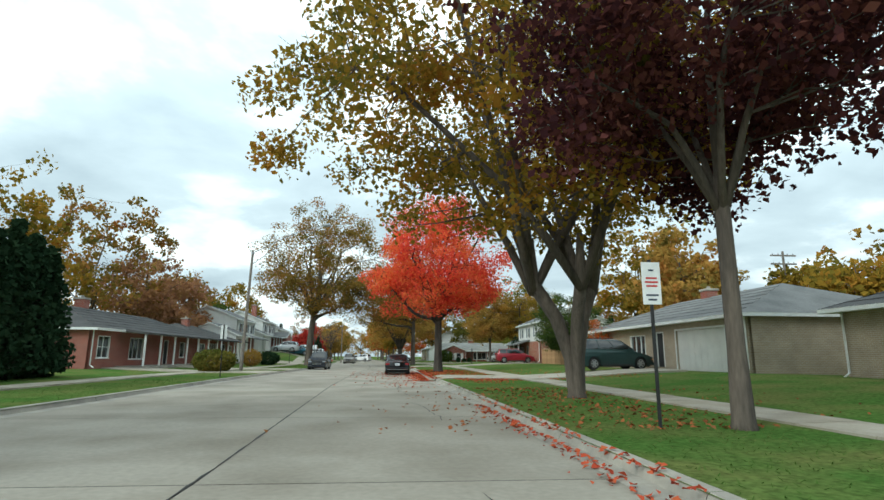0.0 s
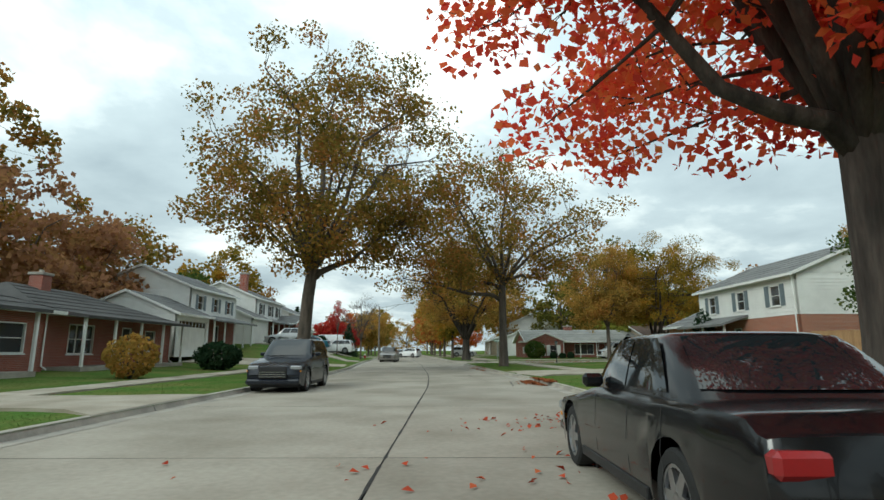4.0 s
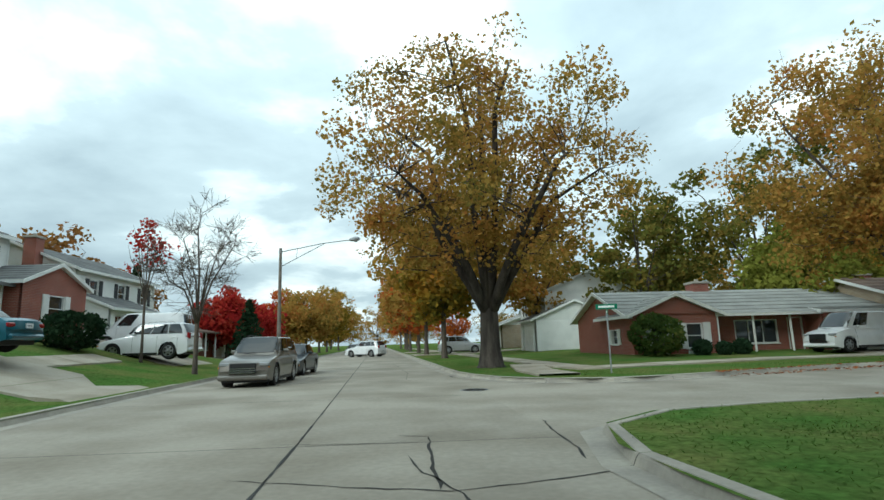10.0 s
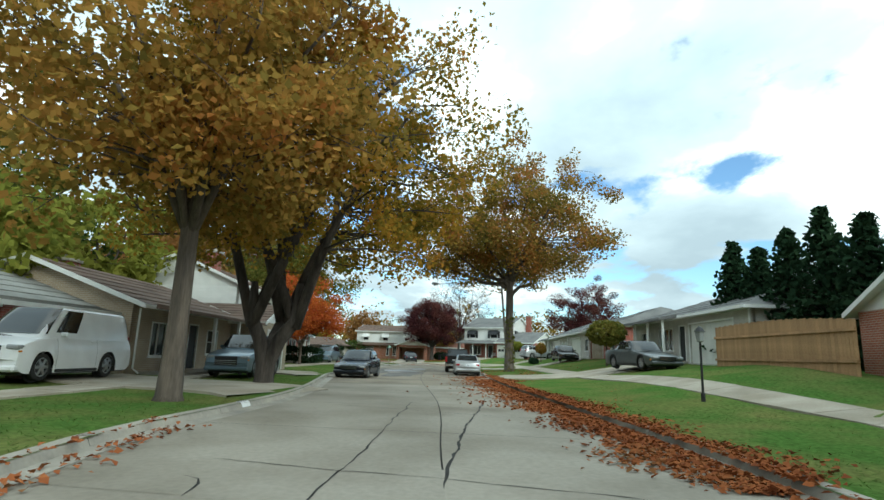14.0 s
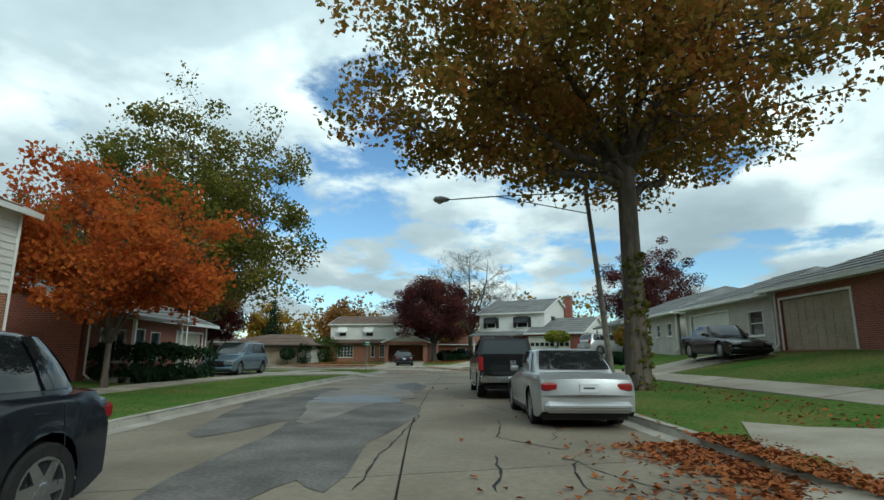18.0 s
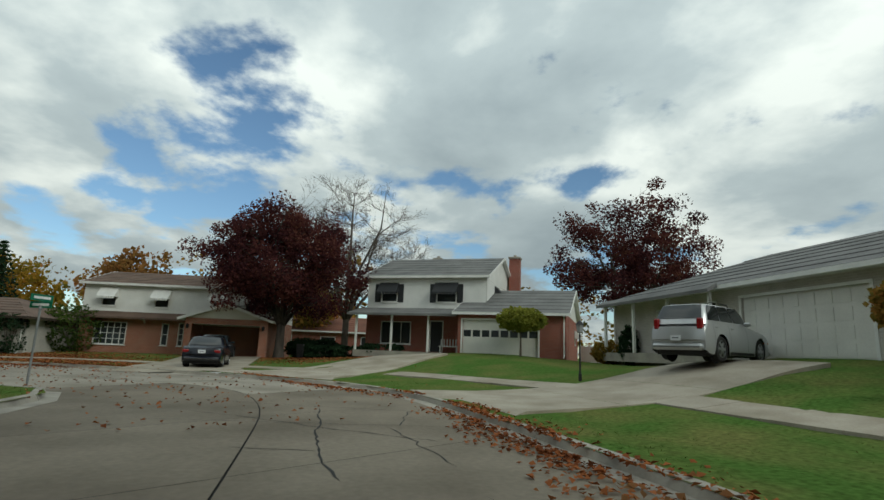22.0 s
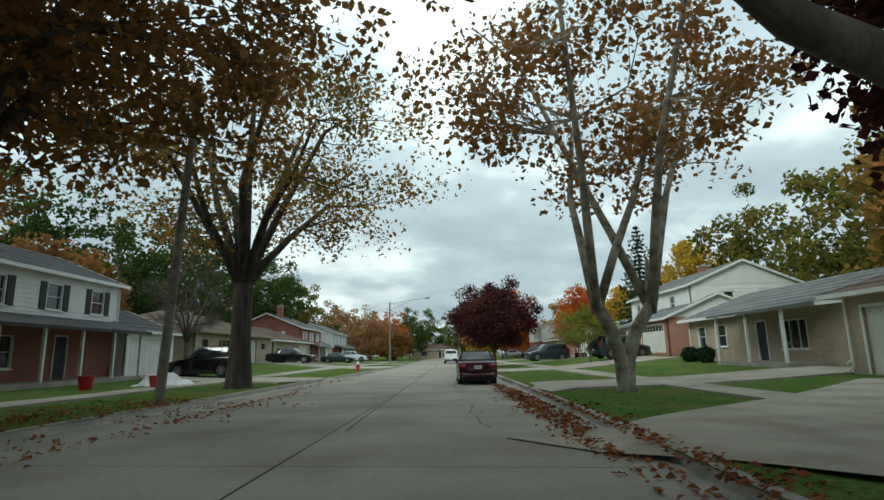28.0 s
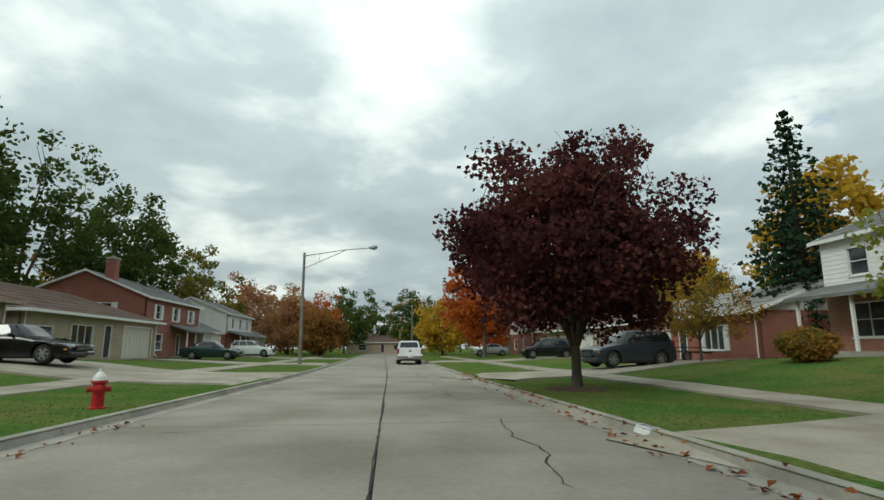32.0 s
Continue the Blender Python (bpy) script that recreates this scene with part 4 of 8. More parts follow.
def tree(x, y, tall, wide, leaves, label, seed, trunk=0.22, fork=0.25, base=0.3, bark=BARK, n_clump=70, per=110, size=0.24, limbs=6, lean=(0, 0), shape=1.0, bare=False, stems=1, clump=1.0, low=0.0, name="tree", z=None, boughs=()):
    """A broad-leaved tree: flared trunk, limbs, twigs and a loose crown. fork, base: heights of the first fork and of the crown's foot as shares of the height."""
    rng = np.random.default_rng(seed)
    root = thing(name, pose(x, y, (h1(x, y) if z is None else z) - 0.03, 0, 0, 0), label, "tree", "street and garden trees")
    R, zf, zb = wide / 2, tall * fork, tall * base
    bm = bmesh.new()
    lx, ly = lean
    tops = []
    for s in range(stems):
        an = s * math.tau / max(1, stems) + rng.random()
        sp = 0.0 if stems == 1 else 0.10 * tall
        tx, ty = lx * 0.25 + sp * math.cos(an) * 0.6, ly * 0.25 + sp * math.sin(an) * 0.6
        k = 1.0 if stems == 1 else 0.68
        p = [(0, 0, -0.1), (0, 0, 0.15), (tx * 0.12, ty * 0.12, zf * 0.35), (tx * 0.45, ty * 0.45, zf * 0.7), (tx, ty, zf), (tx * 1.05, ty * 1.05, zf + 0.08 * tall)]
        tube(p, [trunk * 1.75 * k, trunk * 1.3 * k, trunk * 1.02 * k, trunk * 0.95 * k, trunk * 0.9 * k, trunk * 0.45 * k], 12, bm)
        tops.append(Vector((tx, ty, zf)))
    # clumps fill an ellipsoid, denser towards its skin
    cl = []
    zc, hz = (zb + tall) / 2, (tall - zb) / 2
    while len(cl) < n_clump:
        v = rng.normal(size=3)
        v /= np.linalg.norm(v)
        rr = (0.25 + 0.75 * rng.random() ** 0.55) * (0.92 + 0.08 * math.sin(3 * math.atan2(v[1], v[0]) + seed) + 0.08 * rng.normal())
        px, py, pz = v[0] * R * rr, v[1] * R * rr, v[2] * hz * rr * (1.24 if v[2] > 0 else 0.76) - 0.24 * hz
        taper = 1.0 - (1 - shape) * max(0.0, pz / hz)
        px, py = px * taper, py * taper
        if pz < -hz * (0.93 - low):
            continue
        cl.append((px + lx, py + ly, zc + pz))
    for bx, by, b0, b1 in boughs:
        for _ in range(14):
            f = 0.5 + 0.65 * rng.random()
            cl.append((bx * f + 0.9 * rng.normal(), by * f + 0.9 * rng.normal(), b0 + (b1 - b0) * f + 0.5 * rng.normal()))
    cl = np.array(cl)
    # limbs rise from the fork towards groups of clumps
    lb = bm
    twigs = bmesh.new()
    ends = []
    per_stem = max(1, round(limbs / len(tops)))
    for ti, tp in enumerate(tops):
        for i in range(per_stem + (1 if stems == 1 else 0)):
            an = (i + ti * 0.37 + rng.random() * 0.4) * math.tau / per_stem + ti
            if i == per_stem:
                e = Vector((lx, ly, zb + (tall - zb) * 0.85))
            else:
                hgt = zb + (tall - zb) * (0.3 + 0.5 * rng.random())
                e = Vector((lx + math.cos(an) * R * (0.5 + 0.3 * rng.random()), ly + math.sin(an) * R * (0.5 + 0.3 * rng.random()), hgt))
            m1 = tp.lerp(e, 0.35) + Vector((0, 0, 0.04 * tall))
            m2 = tp.lerp(e, 0.7) + Vector((0, 0, 0.05 * tall)) + Vector(rng.normal(size=3)) * 0.03 * tall
            r0 = trunk * (0.62 if i == per_stem else 0.5)
            pth = [tp - Vector((0, 0, 0.25)), tp.lerp(m1, 0.5), m1, m2, e]
            tube(pth, [r0, r0 * 0.9, r0 * 0.72, r0 * 0.45, r0 * 0.18], 7, lb)
            for f in np.linspace(0.3, 1, 6):
                q = f * (len(pth) - 1)
                k = min(int(q), len(pth) - 2)
                ends.append((pth[k].lerp(pth[k + 1], q - k), r0 * (0.75 - 0.55 * f)))
    # single long boughs: reach in x and y, height where they leave the trunk, height of the tip
    for bx, by, b0, b1 in boughs:
        a, e = Vector((tops[0].x * b0 / zf, tops[0].y * b0 / zf, b0 - 0.3)), Vector((bx, by, b1))
        k = b1 - b0
        wob = [Vector(rng.normal(size=3)) * 0.16 for _ in range(4)]
        pth = [a, a + Vector((bx * 0.1, by * 0.1, 0.5)), a + Vector((bx * 0.28, by * 0.28, 0.55 + 0.1 * k)) + wob[0], a + Vector((bx * 0.45, by * 0.45, 0.35 + 0.2 * k)) + wob[1], a + Vector((bx * 0.66, by * 0.66, 0.5 + 0.5 * k)) + wob[2], e]
        r0 = trunk * 0.52
        tube(pth, [r0 * 1.2, r0, r0 * 0.85, r0 * 0.7, r0 * 0.45, r0 * 0.2], 8, lb)
        for f in np.linspace(0.3, 1, 6):
            q = f * 5
            k = min(int(q), 4)
            ends.append((pth[k].lerp(pth[k + 1], q - k), r0 * (0.75 - 0.55 * f)))
    ep = np.array([e[0] for e in ends])
    for c in cl:
        d = np.linalg.norm(ep - c, axis=1) + 0.6 * np.maximum(0, ep[:, 2] - c[2])
        j = int(np.argmin(d))
        a, b = Vector(ep[j]), Vector(c)
        m = a.lerp(b, 0.5) + Vector(rng.normal(size=3)) * 0.08 * (b - a).length
        r0 = max(0.018, min(ends[j][1] * 0.6, 0.012 + 0.016 * (b - a).length))
        tube([a, m, b], [r0, r0 * 0.65, r0 * 0.3], 4, twigs, cap=False)
        kids = 7 if bare else (2 if size < 0.28 else 0)
        for _ in range(kids):
            f = 0.35 + 0.6 * rng.random()
            s = a.lerp(b, f) if f < 0.5 else m.lerp(b, (f - 0.5) * 2)
            w = Vector(rng.normal(size=3))
            w.z = abs(w.z) * 0.8 + 0.2
            w = (w.normalized() + (b - a).normalized() * 0.8).normalized() * clump * (0.7 + 0.7 * rng.random())
            e = s + w
            tube([s, s + w * 0.5 + Vector((0, 0, 0.05)), e], [r0 * 0.45, r0 * 0.32, 0.006], 3 if not bare else 4, twigs, cap=False)
            if bare:
                for _ in range(3):
                    w2 = (Vector(rng.normal(size=3)) + w.normalized() * 1.3).normalized() * clump * 0.6
                    st = s + w * (0.3 + 0.6 * rng.random())
                    tube([st, st + w2], [0.011, 0.004], 3, twigs, cap=False)
    part("trunk", lb, bark, root, smooth=True)
    tw = part("brushwood", twigs, bark, root)
    tw["kind"] = "stuff"
    if leaves is not None:
        spread = clump * (0.75 + 0.6 * rng.random(len(cl)))
        cnt = np.maximum(8, (per * (1.3 if size < 0.28 else 1.0) * (0.35 + 1.2 * rng.random(len(cl)))).astype(int))
        cr = quads_object("crown", leaf_quads(cl, spread, cnt, size, rng), LEAF[leaves], root)
        cr["kind"] = "stuff"
    return root


def conifer(x, y, tall, wide, label, seed, leaves="conifer", base=0.06, per=16, rows=26, droop=0.25, name="spruce_tree"):
    """A spruce: a straight trunk and whorls of boughs covered in needle sprays."""
    rng = np.random.default_rng(seed)
    root = thing(name, pose(x, y, h1(x, y) - 0.03), label, "tree", "street and garden trees")
    bm = tube([(0, 0, -0.1), (0, 0, tall * 0.5), (0, 0, tall)], [tall * 0.018, tall * 0.011, 0.01], 8)
    cen, spr = [], []
    for i in range(rows):
        f = i / (rows - 1)
        z = tall * (base + (1 - base) * f)
        L = wide / 2 * (1 - f) ** 0.85 + 0.08
        n = max(4, int(per * (1 - f * 0.65)))
        for k in range(n):
            an = math.tau * (k + rng.random() * 0.8) / n
            l = L * (0.72 + 0.4 * rng.random())
            e = Vector((math.cos(an) * l, math.sin(an) * l, z - droop * l + 0.12 * l * rng.random()))
            tube([(0, 0, z), Vector((0, 0, z)).lerp(e, 0.6) + Vector((0, 0, 0.05 * l)), e], [0.03 * (1 - f) + 0.008, 0.015, 0.005], 3, bm, cap=False)
            for q in np.linspace(0.35, 1.0, max(2, int(l / 0.45))):
                p = Vector((0, 0, z)).lerp(e, q)
                cen.append(p)
                spr.append(0.16 + 0.2 * l / max(wide, 1) + 0.1)
    part("trunk", bm, BARK_DARK, root)
    cr = quads_object("foliage", leaf_quads(np.array(cen), np.array(spr), np.full(len(cen), 5), 0.26, rng, 0.5), LEAF[leaves], root)
    cr["kind"] = "stuff"
    return root


def shrub(x, y, wide, tall, leaves, label, seed, n=900, size=0.11, stem=0.0, flat=False, name="shrub", z=None, square=2.0):
    """A bush; stem: bare height under it."""
    rng = np.random.default_rng(seed)
    root = thing(name, pose(x, y, (h1(x, y) if z is None else z) - 0.02), label, "shrub", "garden shrubs")
    bm = bmesh.new()
    k = 1 if stem else 5
    for i in range(k):
        an = i * math.tau / k
        e = Vector((math.cos(an) * wide * 0.22 * (k > 1), math.sin(an) * wide * 0.22 * (k > 1), stem + (tall - stem) * 0.6))
        tube([(0, 0, -0.05), e * 0.5, e], [0.05 + 0.03 * bool(stem), 0.04, 0.02], 6, bm)
    part("stem", bm, BARK, root)
    v = rng.normal(size=(n, 3))
    v = np.sign(v) * np.abs(v) ** (2 / square)
    v /= (np.abs(v) ** square).sum(1)[:, None] ** (1 / square)
    r = (0.55 + 0.45 * rng.random(n) ** 0.4) * (1 + 0.07 * np.sin(5 * v[:, 0] + seed) * np.cos(4 * v[:, 2] + seed))
    c = v * r[:, None] * np.array([wide / 2, wide / 2, (tall - stem) / 2]) + np.array([0, 0, stem + (tall - stem) / 2])
    c[:, 2] = np.maximum(c[:, 2], 0.04)
    cr = quads_object("foliage", leaf_quads(c, np.full(n, size * 0.9), np.full(n, 3), size, rng), LEAF[leaves], root)
    cr["kind"] = "stuff"
    return root


# ---- vehicles ----
CAR_KINDS = {
    # length, width, height, wheel radius, front axle, rear axle (from the nose), lower profile, roof line
    "sedan": dict(L=4.85, W=1.82, H=1.45, r=0.33, ax=(0.95, 3.75), hood=0.78, nose=0.62, belt=0.95, cowl=1.45, tail=4.05, deck=0.98, back=0.85, roof=(2.15, 3.30)),
    "hatch": dict(L=4.35, W=1.8, H=1.48, r=0.33, ax=(0.9, 3.55), hood=0.80, nose=0.62, belt=0.98, cowl=1.25, tail=4.12, deck=1.02, back=0.92, roof=(2.05, 3.65)),
    "suv": dict(L=4.6, W=1.83, H=1.72, r=0.37, ax=(0.9, 3.6), hood=0.98, nose=0.80, belt=1.12, cowl=1.3, tail=4.48, deck=1.1, back=0.95, roof=(2.0, 4.15)),
    "minivan": dict(L=4.95, W=1.96, H=1.75, r=0.34, ax=(0.95, 3.95), hood=0.92, nose=0.72, belt=1.08, cowl=1.05, tail=4.82, deck=1.08, back=0.95, roof=(2.1, 4.5)),
    "van": dict(L=5.2, W=2.0, H=2.02, r=0.36, ax=(0.9, 3.75), hood=1.05, nose=0.90, belt=1.18, cowl=0.85, tail=5.12, deck=1.2, back=1.0, roof=(1.65, 4.95)),
    "coupe": dict(L=4.65, W=1.72, H=1.42, r=0.31, ax=(0.9, 3.5), hood=0.80, nose=0.64, belt=0.97, cowl=1.5, tail=3.75, deck=0.98, back=0.88, roof=(2.15, 3.05)),
}


def wheel(root, x, y, r, side, width=0.21):
    t = part("tyre", disc_tube((x, y, r), (side, 0, 0), [(-width, r * 0.9), (-width * 0.9, r), (-0.02, r), (0, r * 0.93), (0, r * 0.7), (-0.03, r * 0.68), (-0.06, 0.01)], 22), RUBBER, root, smooth=False)
    bm = bmesh.new()
    for k in range(6):
        an = k * math.tau / 6
        a, b = Vector((0, math.cos(an), math.sin(an))), Vector((0, -math.sin(an), math.cos(an)))
        c = Vector((x, y, r))
        q = []
        for s, w, o in ((0.04, 0.05, 0.0), (r * 0.66, 0.035, -0.012)):
            q += [c + a * s + b * w + Vector((side * o, 0, 0)), c + a * s - b * w + Vector((side * o, 0, 0))]
        vs = [bm.verts.new(p) for p in q] + [bm.verts.new(p - Vector((side * 0.03, 0, 0))) for p in q]
        for f in ((0, 1, 3, 2), (4, 6, 7, 5), (0, 2, 6, 4), (1, 5, 7, 3)):
            bm.faces.new([vs[i] for i in f])
    disc_tube((x, y, r), (side, 0, 0), [(-0.04, 0.075), (-0.004, 0.07), (0.004, 0.04)], 12, bm)
    disc_tube((x, y, r), (side, 0, 0), [(-0.05, r * 0.70), (-0.008, r * 0.70), (-0.008, r * 0.62), (-0.045, r * 0.60)], 22, bm)
    part("rim", bm, ALLOY, t)


def car(kind, x, y, rz, paint, label, name="parked_car", z=None, roof_mat=None, rail=False, spare=False, plate=True, tint=CAR_GLASS, tilt=0.0):
    """A parked car; local +y is ahead. rz turns it."""
    k = CAR_KINDS[kind]
    L, Wd, H, r, (fa, ra) = k["L"], k["W"], k["H"], k["r"], k["ax"]
    gz = (0.0 if on_road([x], [y])[0] else h1(x, y) + 0.065) if z is None else z
    root = thing(name, pose(x, y, gz, tilt, 0, rz), label, "car", "parked cars")
    yy = lambda s: L / 2 - s
    g = 0.2
    bt = k["belt"]
    # lower body: cross-sections from nose to tail, each running from the sill up the side and over the top
    line = [(0.0, 0.55), (0.05, k["nose"]), (0.28, k["nose"] + 0.09), (k["cowl"] * 0.6, k["hood"]), (k["cowl"], k["hood"] + 0.08), (k["cowl"] + 0.45, bt), ((k["cowl"] + k["tail"]) / 2, bt + 0.015), (k["tail"] - 0.3, bt + 0.02), (k["tail"], k["deck"]), (L - 0.12, k["deck"] - 0.02), (L - 0.03, k["back"]), (L, 0.6)]
    lx, lz = [p[0] for p in line], [p[1] for p in line]
    st = sorted(set([0.0, 0.02, 0.05, 0.1, 0.18, 0.28, 0.4, 0.55, L, L - 0.015, L - 0.05, L - 0.12, L - 0.22, L - 0.35, L - 0.5] + [round(v, 3) for v in np.arange(0.7, L - 0.6, 0.22)] + [round(ax + (r + 0.07) * math.cos(math.pi * i / 10), 3) for ax in (fa, ra) for i in range(11)]))

    def sill(d):
        z = g + 0.10 * max(0, 1 - d / 0.3) + 0.12 * max(0, 1 - (L - d) / 0.3)
        for ax in (fa, ra):
            q = (r + 0.07) ** 2 - (d - ax) ** 2
            if q > 0:
                z = max(z, r + math.sqrt(q))
        return z

    bm = bmesh.new()
    rows = []
    for d in st:
        t = 0.6 * float(np.interp(d, lx, lz)) + 0.2 * float(np.interp(d - 0.12, lx, lz)) + 0.2 * float(np.interp(d + 0.12, lx, lz))
        if d < 0.12 or d > L - 0.1:
            t = float(np.interp(d, lx, lz))
        w = Wd / 2 * (1 - 0.10 * max(0, 1 - d / 0.75) ** 2 - 0.08 * max(0, 1 - (L - d) / 0.75) ** 2)
        lo = sill(d)
        half = []
        for f in (0, 0.06, 0.25, 0.5, 0.72, 0.86, 0.95):
            z = lo + (t - 0.03 - lo) * f
            bulge = 1 - 0.045 * max(0, (0.52 - z) / 0.4) ** 2 - 0.055 * max(0, (z - 0.62) / 0.45) ** 2 + (0.010 if abs(z - 0.66 * bt) < 0.07 else 0)
            half.append((w * bulge, d, z))
        wt = half[-1][0]
        half += [(wt * 0.975, d, t - 0.012), (wt * 0.90, d, t), (wt * 0.62, d, t + 0.012), (wt * 0.3, d, t + 0.02), (0, d, t + 0.022)]
        # the ends bow forward in the middle
        bow = lambda x: 0.13 * (abs(x) / (Wd / 2)) ** 3
        full = [(-x, d_, z) for x, d_, z in half] + [(x, d_, z) for x, d_, z in half[-2::-1]]
        ring = []
        for x, d_, z in full:
            e = max(0, 1 - d_ / 0.8) * bow(x) - max(0, 1 - (L - d_) / 0.8) * bow(x)
            ring.append(bm.verts.new((x, yy(d_ + e), z)))
        rows.append(ring)
    for ra_, rb_ in zip(rows, rows[1:]):
        for i in range(len(ra_) - 1):
            bm.faces.new((ra_[i], ra_[i + 1], rb_[i + 1], rb_[i]))
    for ring in (rows[0], rows[-1]):
        n = len(ring)
        for i in range(n // 2):
            bm.faces.new((ring[i], ring[i + 1], ring[n - 2 - i], ring[n - 1 - i]) if n - 2 - i > i + 1 else (ring[i], ring[i + 1], ring[n - 1 - i]))
    body = part("body", bm, paint, root, smooth=True)
    body.data.set_sharp_from_angle(angle=radians(42))
    # cabin: a rounded shell between belt and roof
    r0, r1 = k["roof"]
    wb, wr = Wd / 2 * 0.945, Wd / 2 * 0.76
    c0, c1 = k["cowl"] - 0.02, k["tail"] + (0.0 if kind in ("sedan", "coupe") else 0.03)
    zr, z0 = H - 0.05, bt - 0.05
    boxy = 7.0 if kind in ("suv", "van", "minivan") else 5.0

    def shell(h):
        """Front, rear, half width and height of the cabin at a share of its height."""
        q = h + 0.22 * h * (1 - h)
        return c0 + (r0 - c0) * (h - 0.10 * h * (1 - h)), c1 + (r1 - c1) * (h - 0.25 * h * (1 - h)), wb + (wr - wb) * (h - 0.3 * h * (1 - h)), z0 + (zr - z0) * q / 1.0 if h < 1 else zr

    def at(sx, sy, h):
        f, b_, w, z = shell(h)
        return Vector((sx * w, yy((f + b_) / 2) + sy * (b_ - f) / 2, z))

    def side_pt(s, fy, h):
        sy = 1 - 2 * fy
        return at(s * (1 - abs(sy) ** boxy) ** (1 / boxy), sy, h)

    def end_pt(s, fx, h):
        return at(fx, s * (1 - abs(fx) ** boxy) ** (1 / boxy), h)

    bm = bmesh.new()
    m = 40
    rings = []
    plan = [(math.copysign(abs(math.cos(i * math.tau / m)) ** (2 / boxy), math.cos(i * math.tau / m)), math.copysign(abs(math.sin(i * math.tau / m)) ** (2 / boxy), math.sin(i * math.tau / m))) for i in range(m)]
    for h in (0, 0.2, 0.4, 0.6, 0.8, 0.93, 1.0):
        rings.append([bm.verts.new(at(sx, sy, h)) for sx, sy in plan])
    f, b_, w, z = shell(1.0)
    for sc, dz in ((0.93, 0.024), (0.8, 0.038), (0.5, 0.048), (0.2, 0.05)):
        rings.append([bm.verts.new((sx * w * sc, yy((f + b_) / 2) + sy * (b_ - f) / 2 * (0.3 + 0.7 * sc), zr + dz)) for sx, sy in plan])
    for ra_, rb_ in zip(rings, rings[1:]):
        for i in range(m):
            bm.faces.new((ra_[i], ra_[(i + 1) % m], rb_[(i + 1) % m], rb_[i]))
    bm.faces.new(rings[-1])
    part("cabin", bm, roof_mat or paint, root, smooth=True)
    zr += 0.045

    def glass(name, fn, u0, u1, v0, v1, nu=6, nv=4, corner=0.0):
        """A glass panel that follows the shell, a few millimetres proud of it."""
        bm_ = bmesh.new()
        grid = []
        for j in range(nv + 1):
            row = []
            for i in range(nu + 1):
                a, b = u0 + (u1 - u0) * i / nu, v0 + (v1 - v0) * j / nv
                if corner and j == nv:
                    a = u0 + (u1 - u0) * (0.5 + (i / nu - 0.5) * (1 - corner))
                p = fn(a, b)
                e = 0.01
                nn = (fn(min(a + e, 0.999), b) - fn(max(a - e, -0.999), b)).cross(fn(a, min(b + e, 1)) - fn(a, max(b - e, 0))).normalized()
                if nn.dot(p - Vector((0, yy((c0 + c1) / 2), p.z - 0.15))) < 0:
                    nn = -nn
                row.append(bm_.verts.new(p + nn * 0.007))
            grid.append(row)
        for j in range(nv):
            for i in range(nu):
                bm_.faces.new((grid[j][i], grid[j][i + 1], grid[j + 1][i + 1], grid[j + 1][i]))
        return part(name, bm_, tint, root, smooth=True)

    cuts = {"sedan": (0.14, 0.50, 0.84), "coupe": (0.14, 0.62, 0.86), "hatch": (0.13, 0.48, 0.78, 0.92), "suv": (0.12, 0.42, 0.70, 0.93), "minivan": (0.11, 0.38, 0.66, 0.94), "van": (0.09, 0.30)}[kind]
    for s in (-1, 1):
        for a, b in zip(cuts, cuts[1:]):
            glass("side_window", lambda u, v, s=s: side_pt(s, u, v), a + 0.008, b - 0.008, 0.16, 0.88, corner=0.06)
        if kind != "van":
            glass("quarter_window", lambda u, v, s=s: side_pt(s, u, v), cuts[0] - 0.055, cuts[0] - 0.006, 0.18, 0.6, 3, 3, corner=0.5)
    glass("windscreen", lambda u, v: end_pt(1, u, v), -0.90, 0.90, 0.10, 0.95, 10, 5)
    if kind == "van":
        for a, b in ((-0.84, -0.05), (0.05, 0.84)):
            glass("rear_window", lambda u, v: end_pt(-1, u, v), a, b, 0.2, 0.8)
    else:
        glass("rear_window", lambda u, v: end_pt(-1, u, v), -0.84, 0.84, 0.22, 0.9, 10, 4)
    for s in (-1, 1):
        for ax in (fa, ra):
            wheel(root, s * (Wd / 2 - 0.015), yy(ax), r, s)
            arch = bmesh.new()
            disc_tube((s * (Wd / 2 - 0.24), yy(ax), r), (s, 0, 0), [(0, r + 0.06), (0.02, r + 0.06)], 16, arch)
            part("wheel_well", arch, BLACK, root)
        # door seams, handles, mirrors, lamps
        doors = [k["cowl"] + 0.55, (k["cowl"] + k["tail"]) / 2 + 0.15] + ([k["tail"] - 0.45] if kind not in ("coupe", "van") else [])
        sx = s * Wd / 2 * 0.985
        for d in doors:
            zs = np.linspace(0.34, bt - 0.05, 7)
            xs = [s * (Wd / 2 * (1 - 0.045 * max(0, (0.52 - z) / 0.4) ** 2 - 0.055 * max(0, (z - 0.62) / 0.45) ** 2 + (0.010 if abs(z - 0.66 * bt) < 0.07 else 0)) + 0.003) for z in zs]
            mesh_ob("door_seam", [(x, yy(d) + e, z) for x, z in zip(xs, zs) for e in (-0.005, 0.005)], [(2 * i, 2 * i + 2, 2 * i + 3, 2 * i + 1) for i in range(6)], BLACK, body)
        for d in doors[1:]:
            add_box("door_handle", (s * Wd / 2 * 0.955 - 0.03, yy(d - 0.28), bt - 0.14), (s * Wd / 2 * 0.955 + 0.03, yy(d - 0.12), bt - 0.10), paint, body, 0.008)
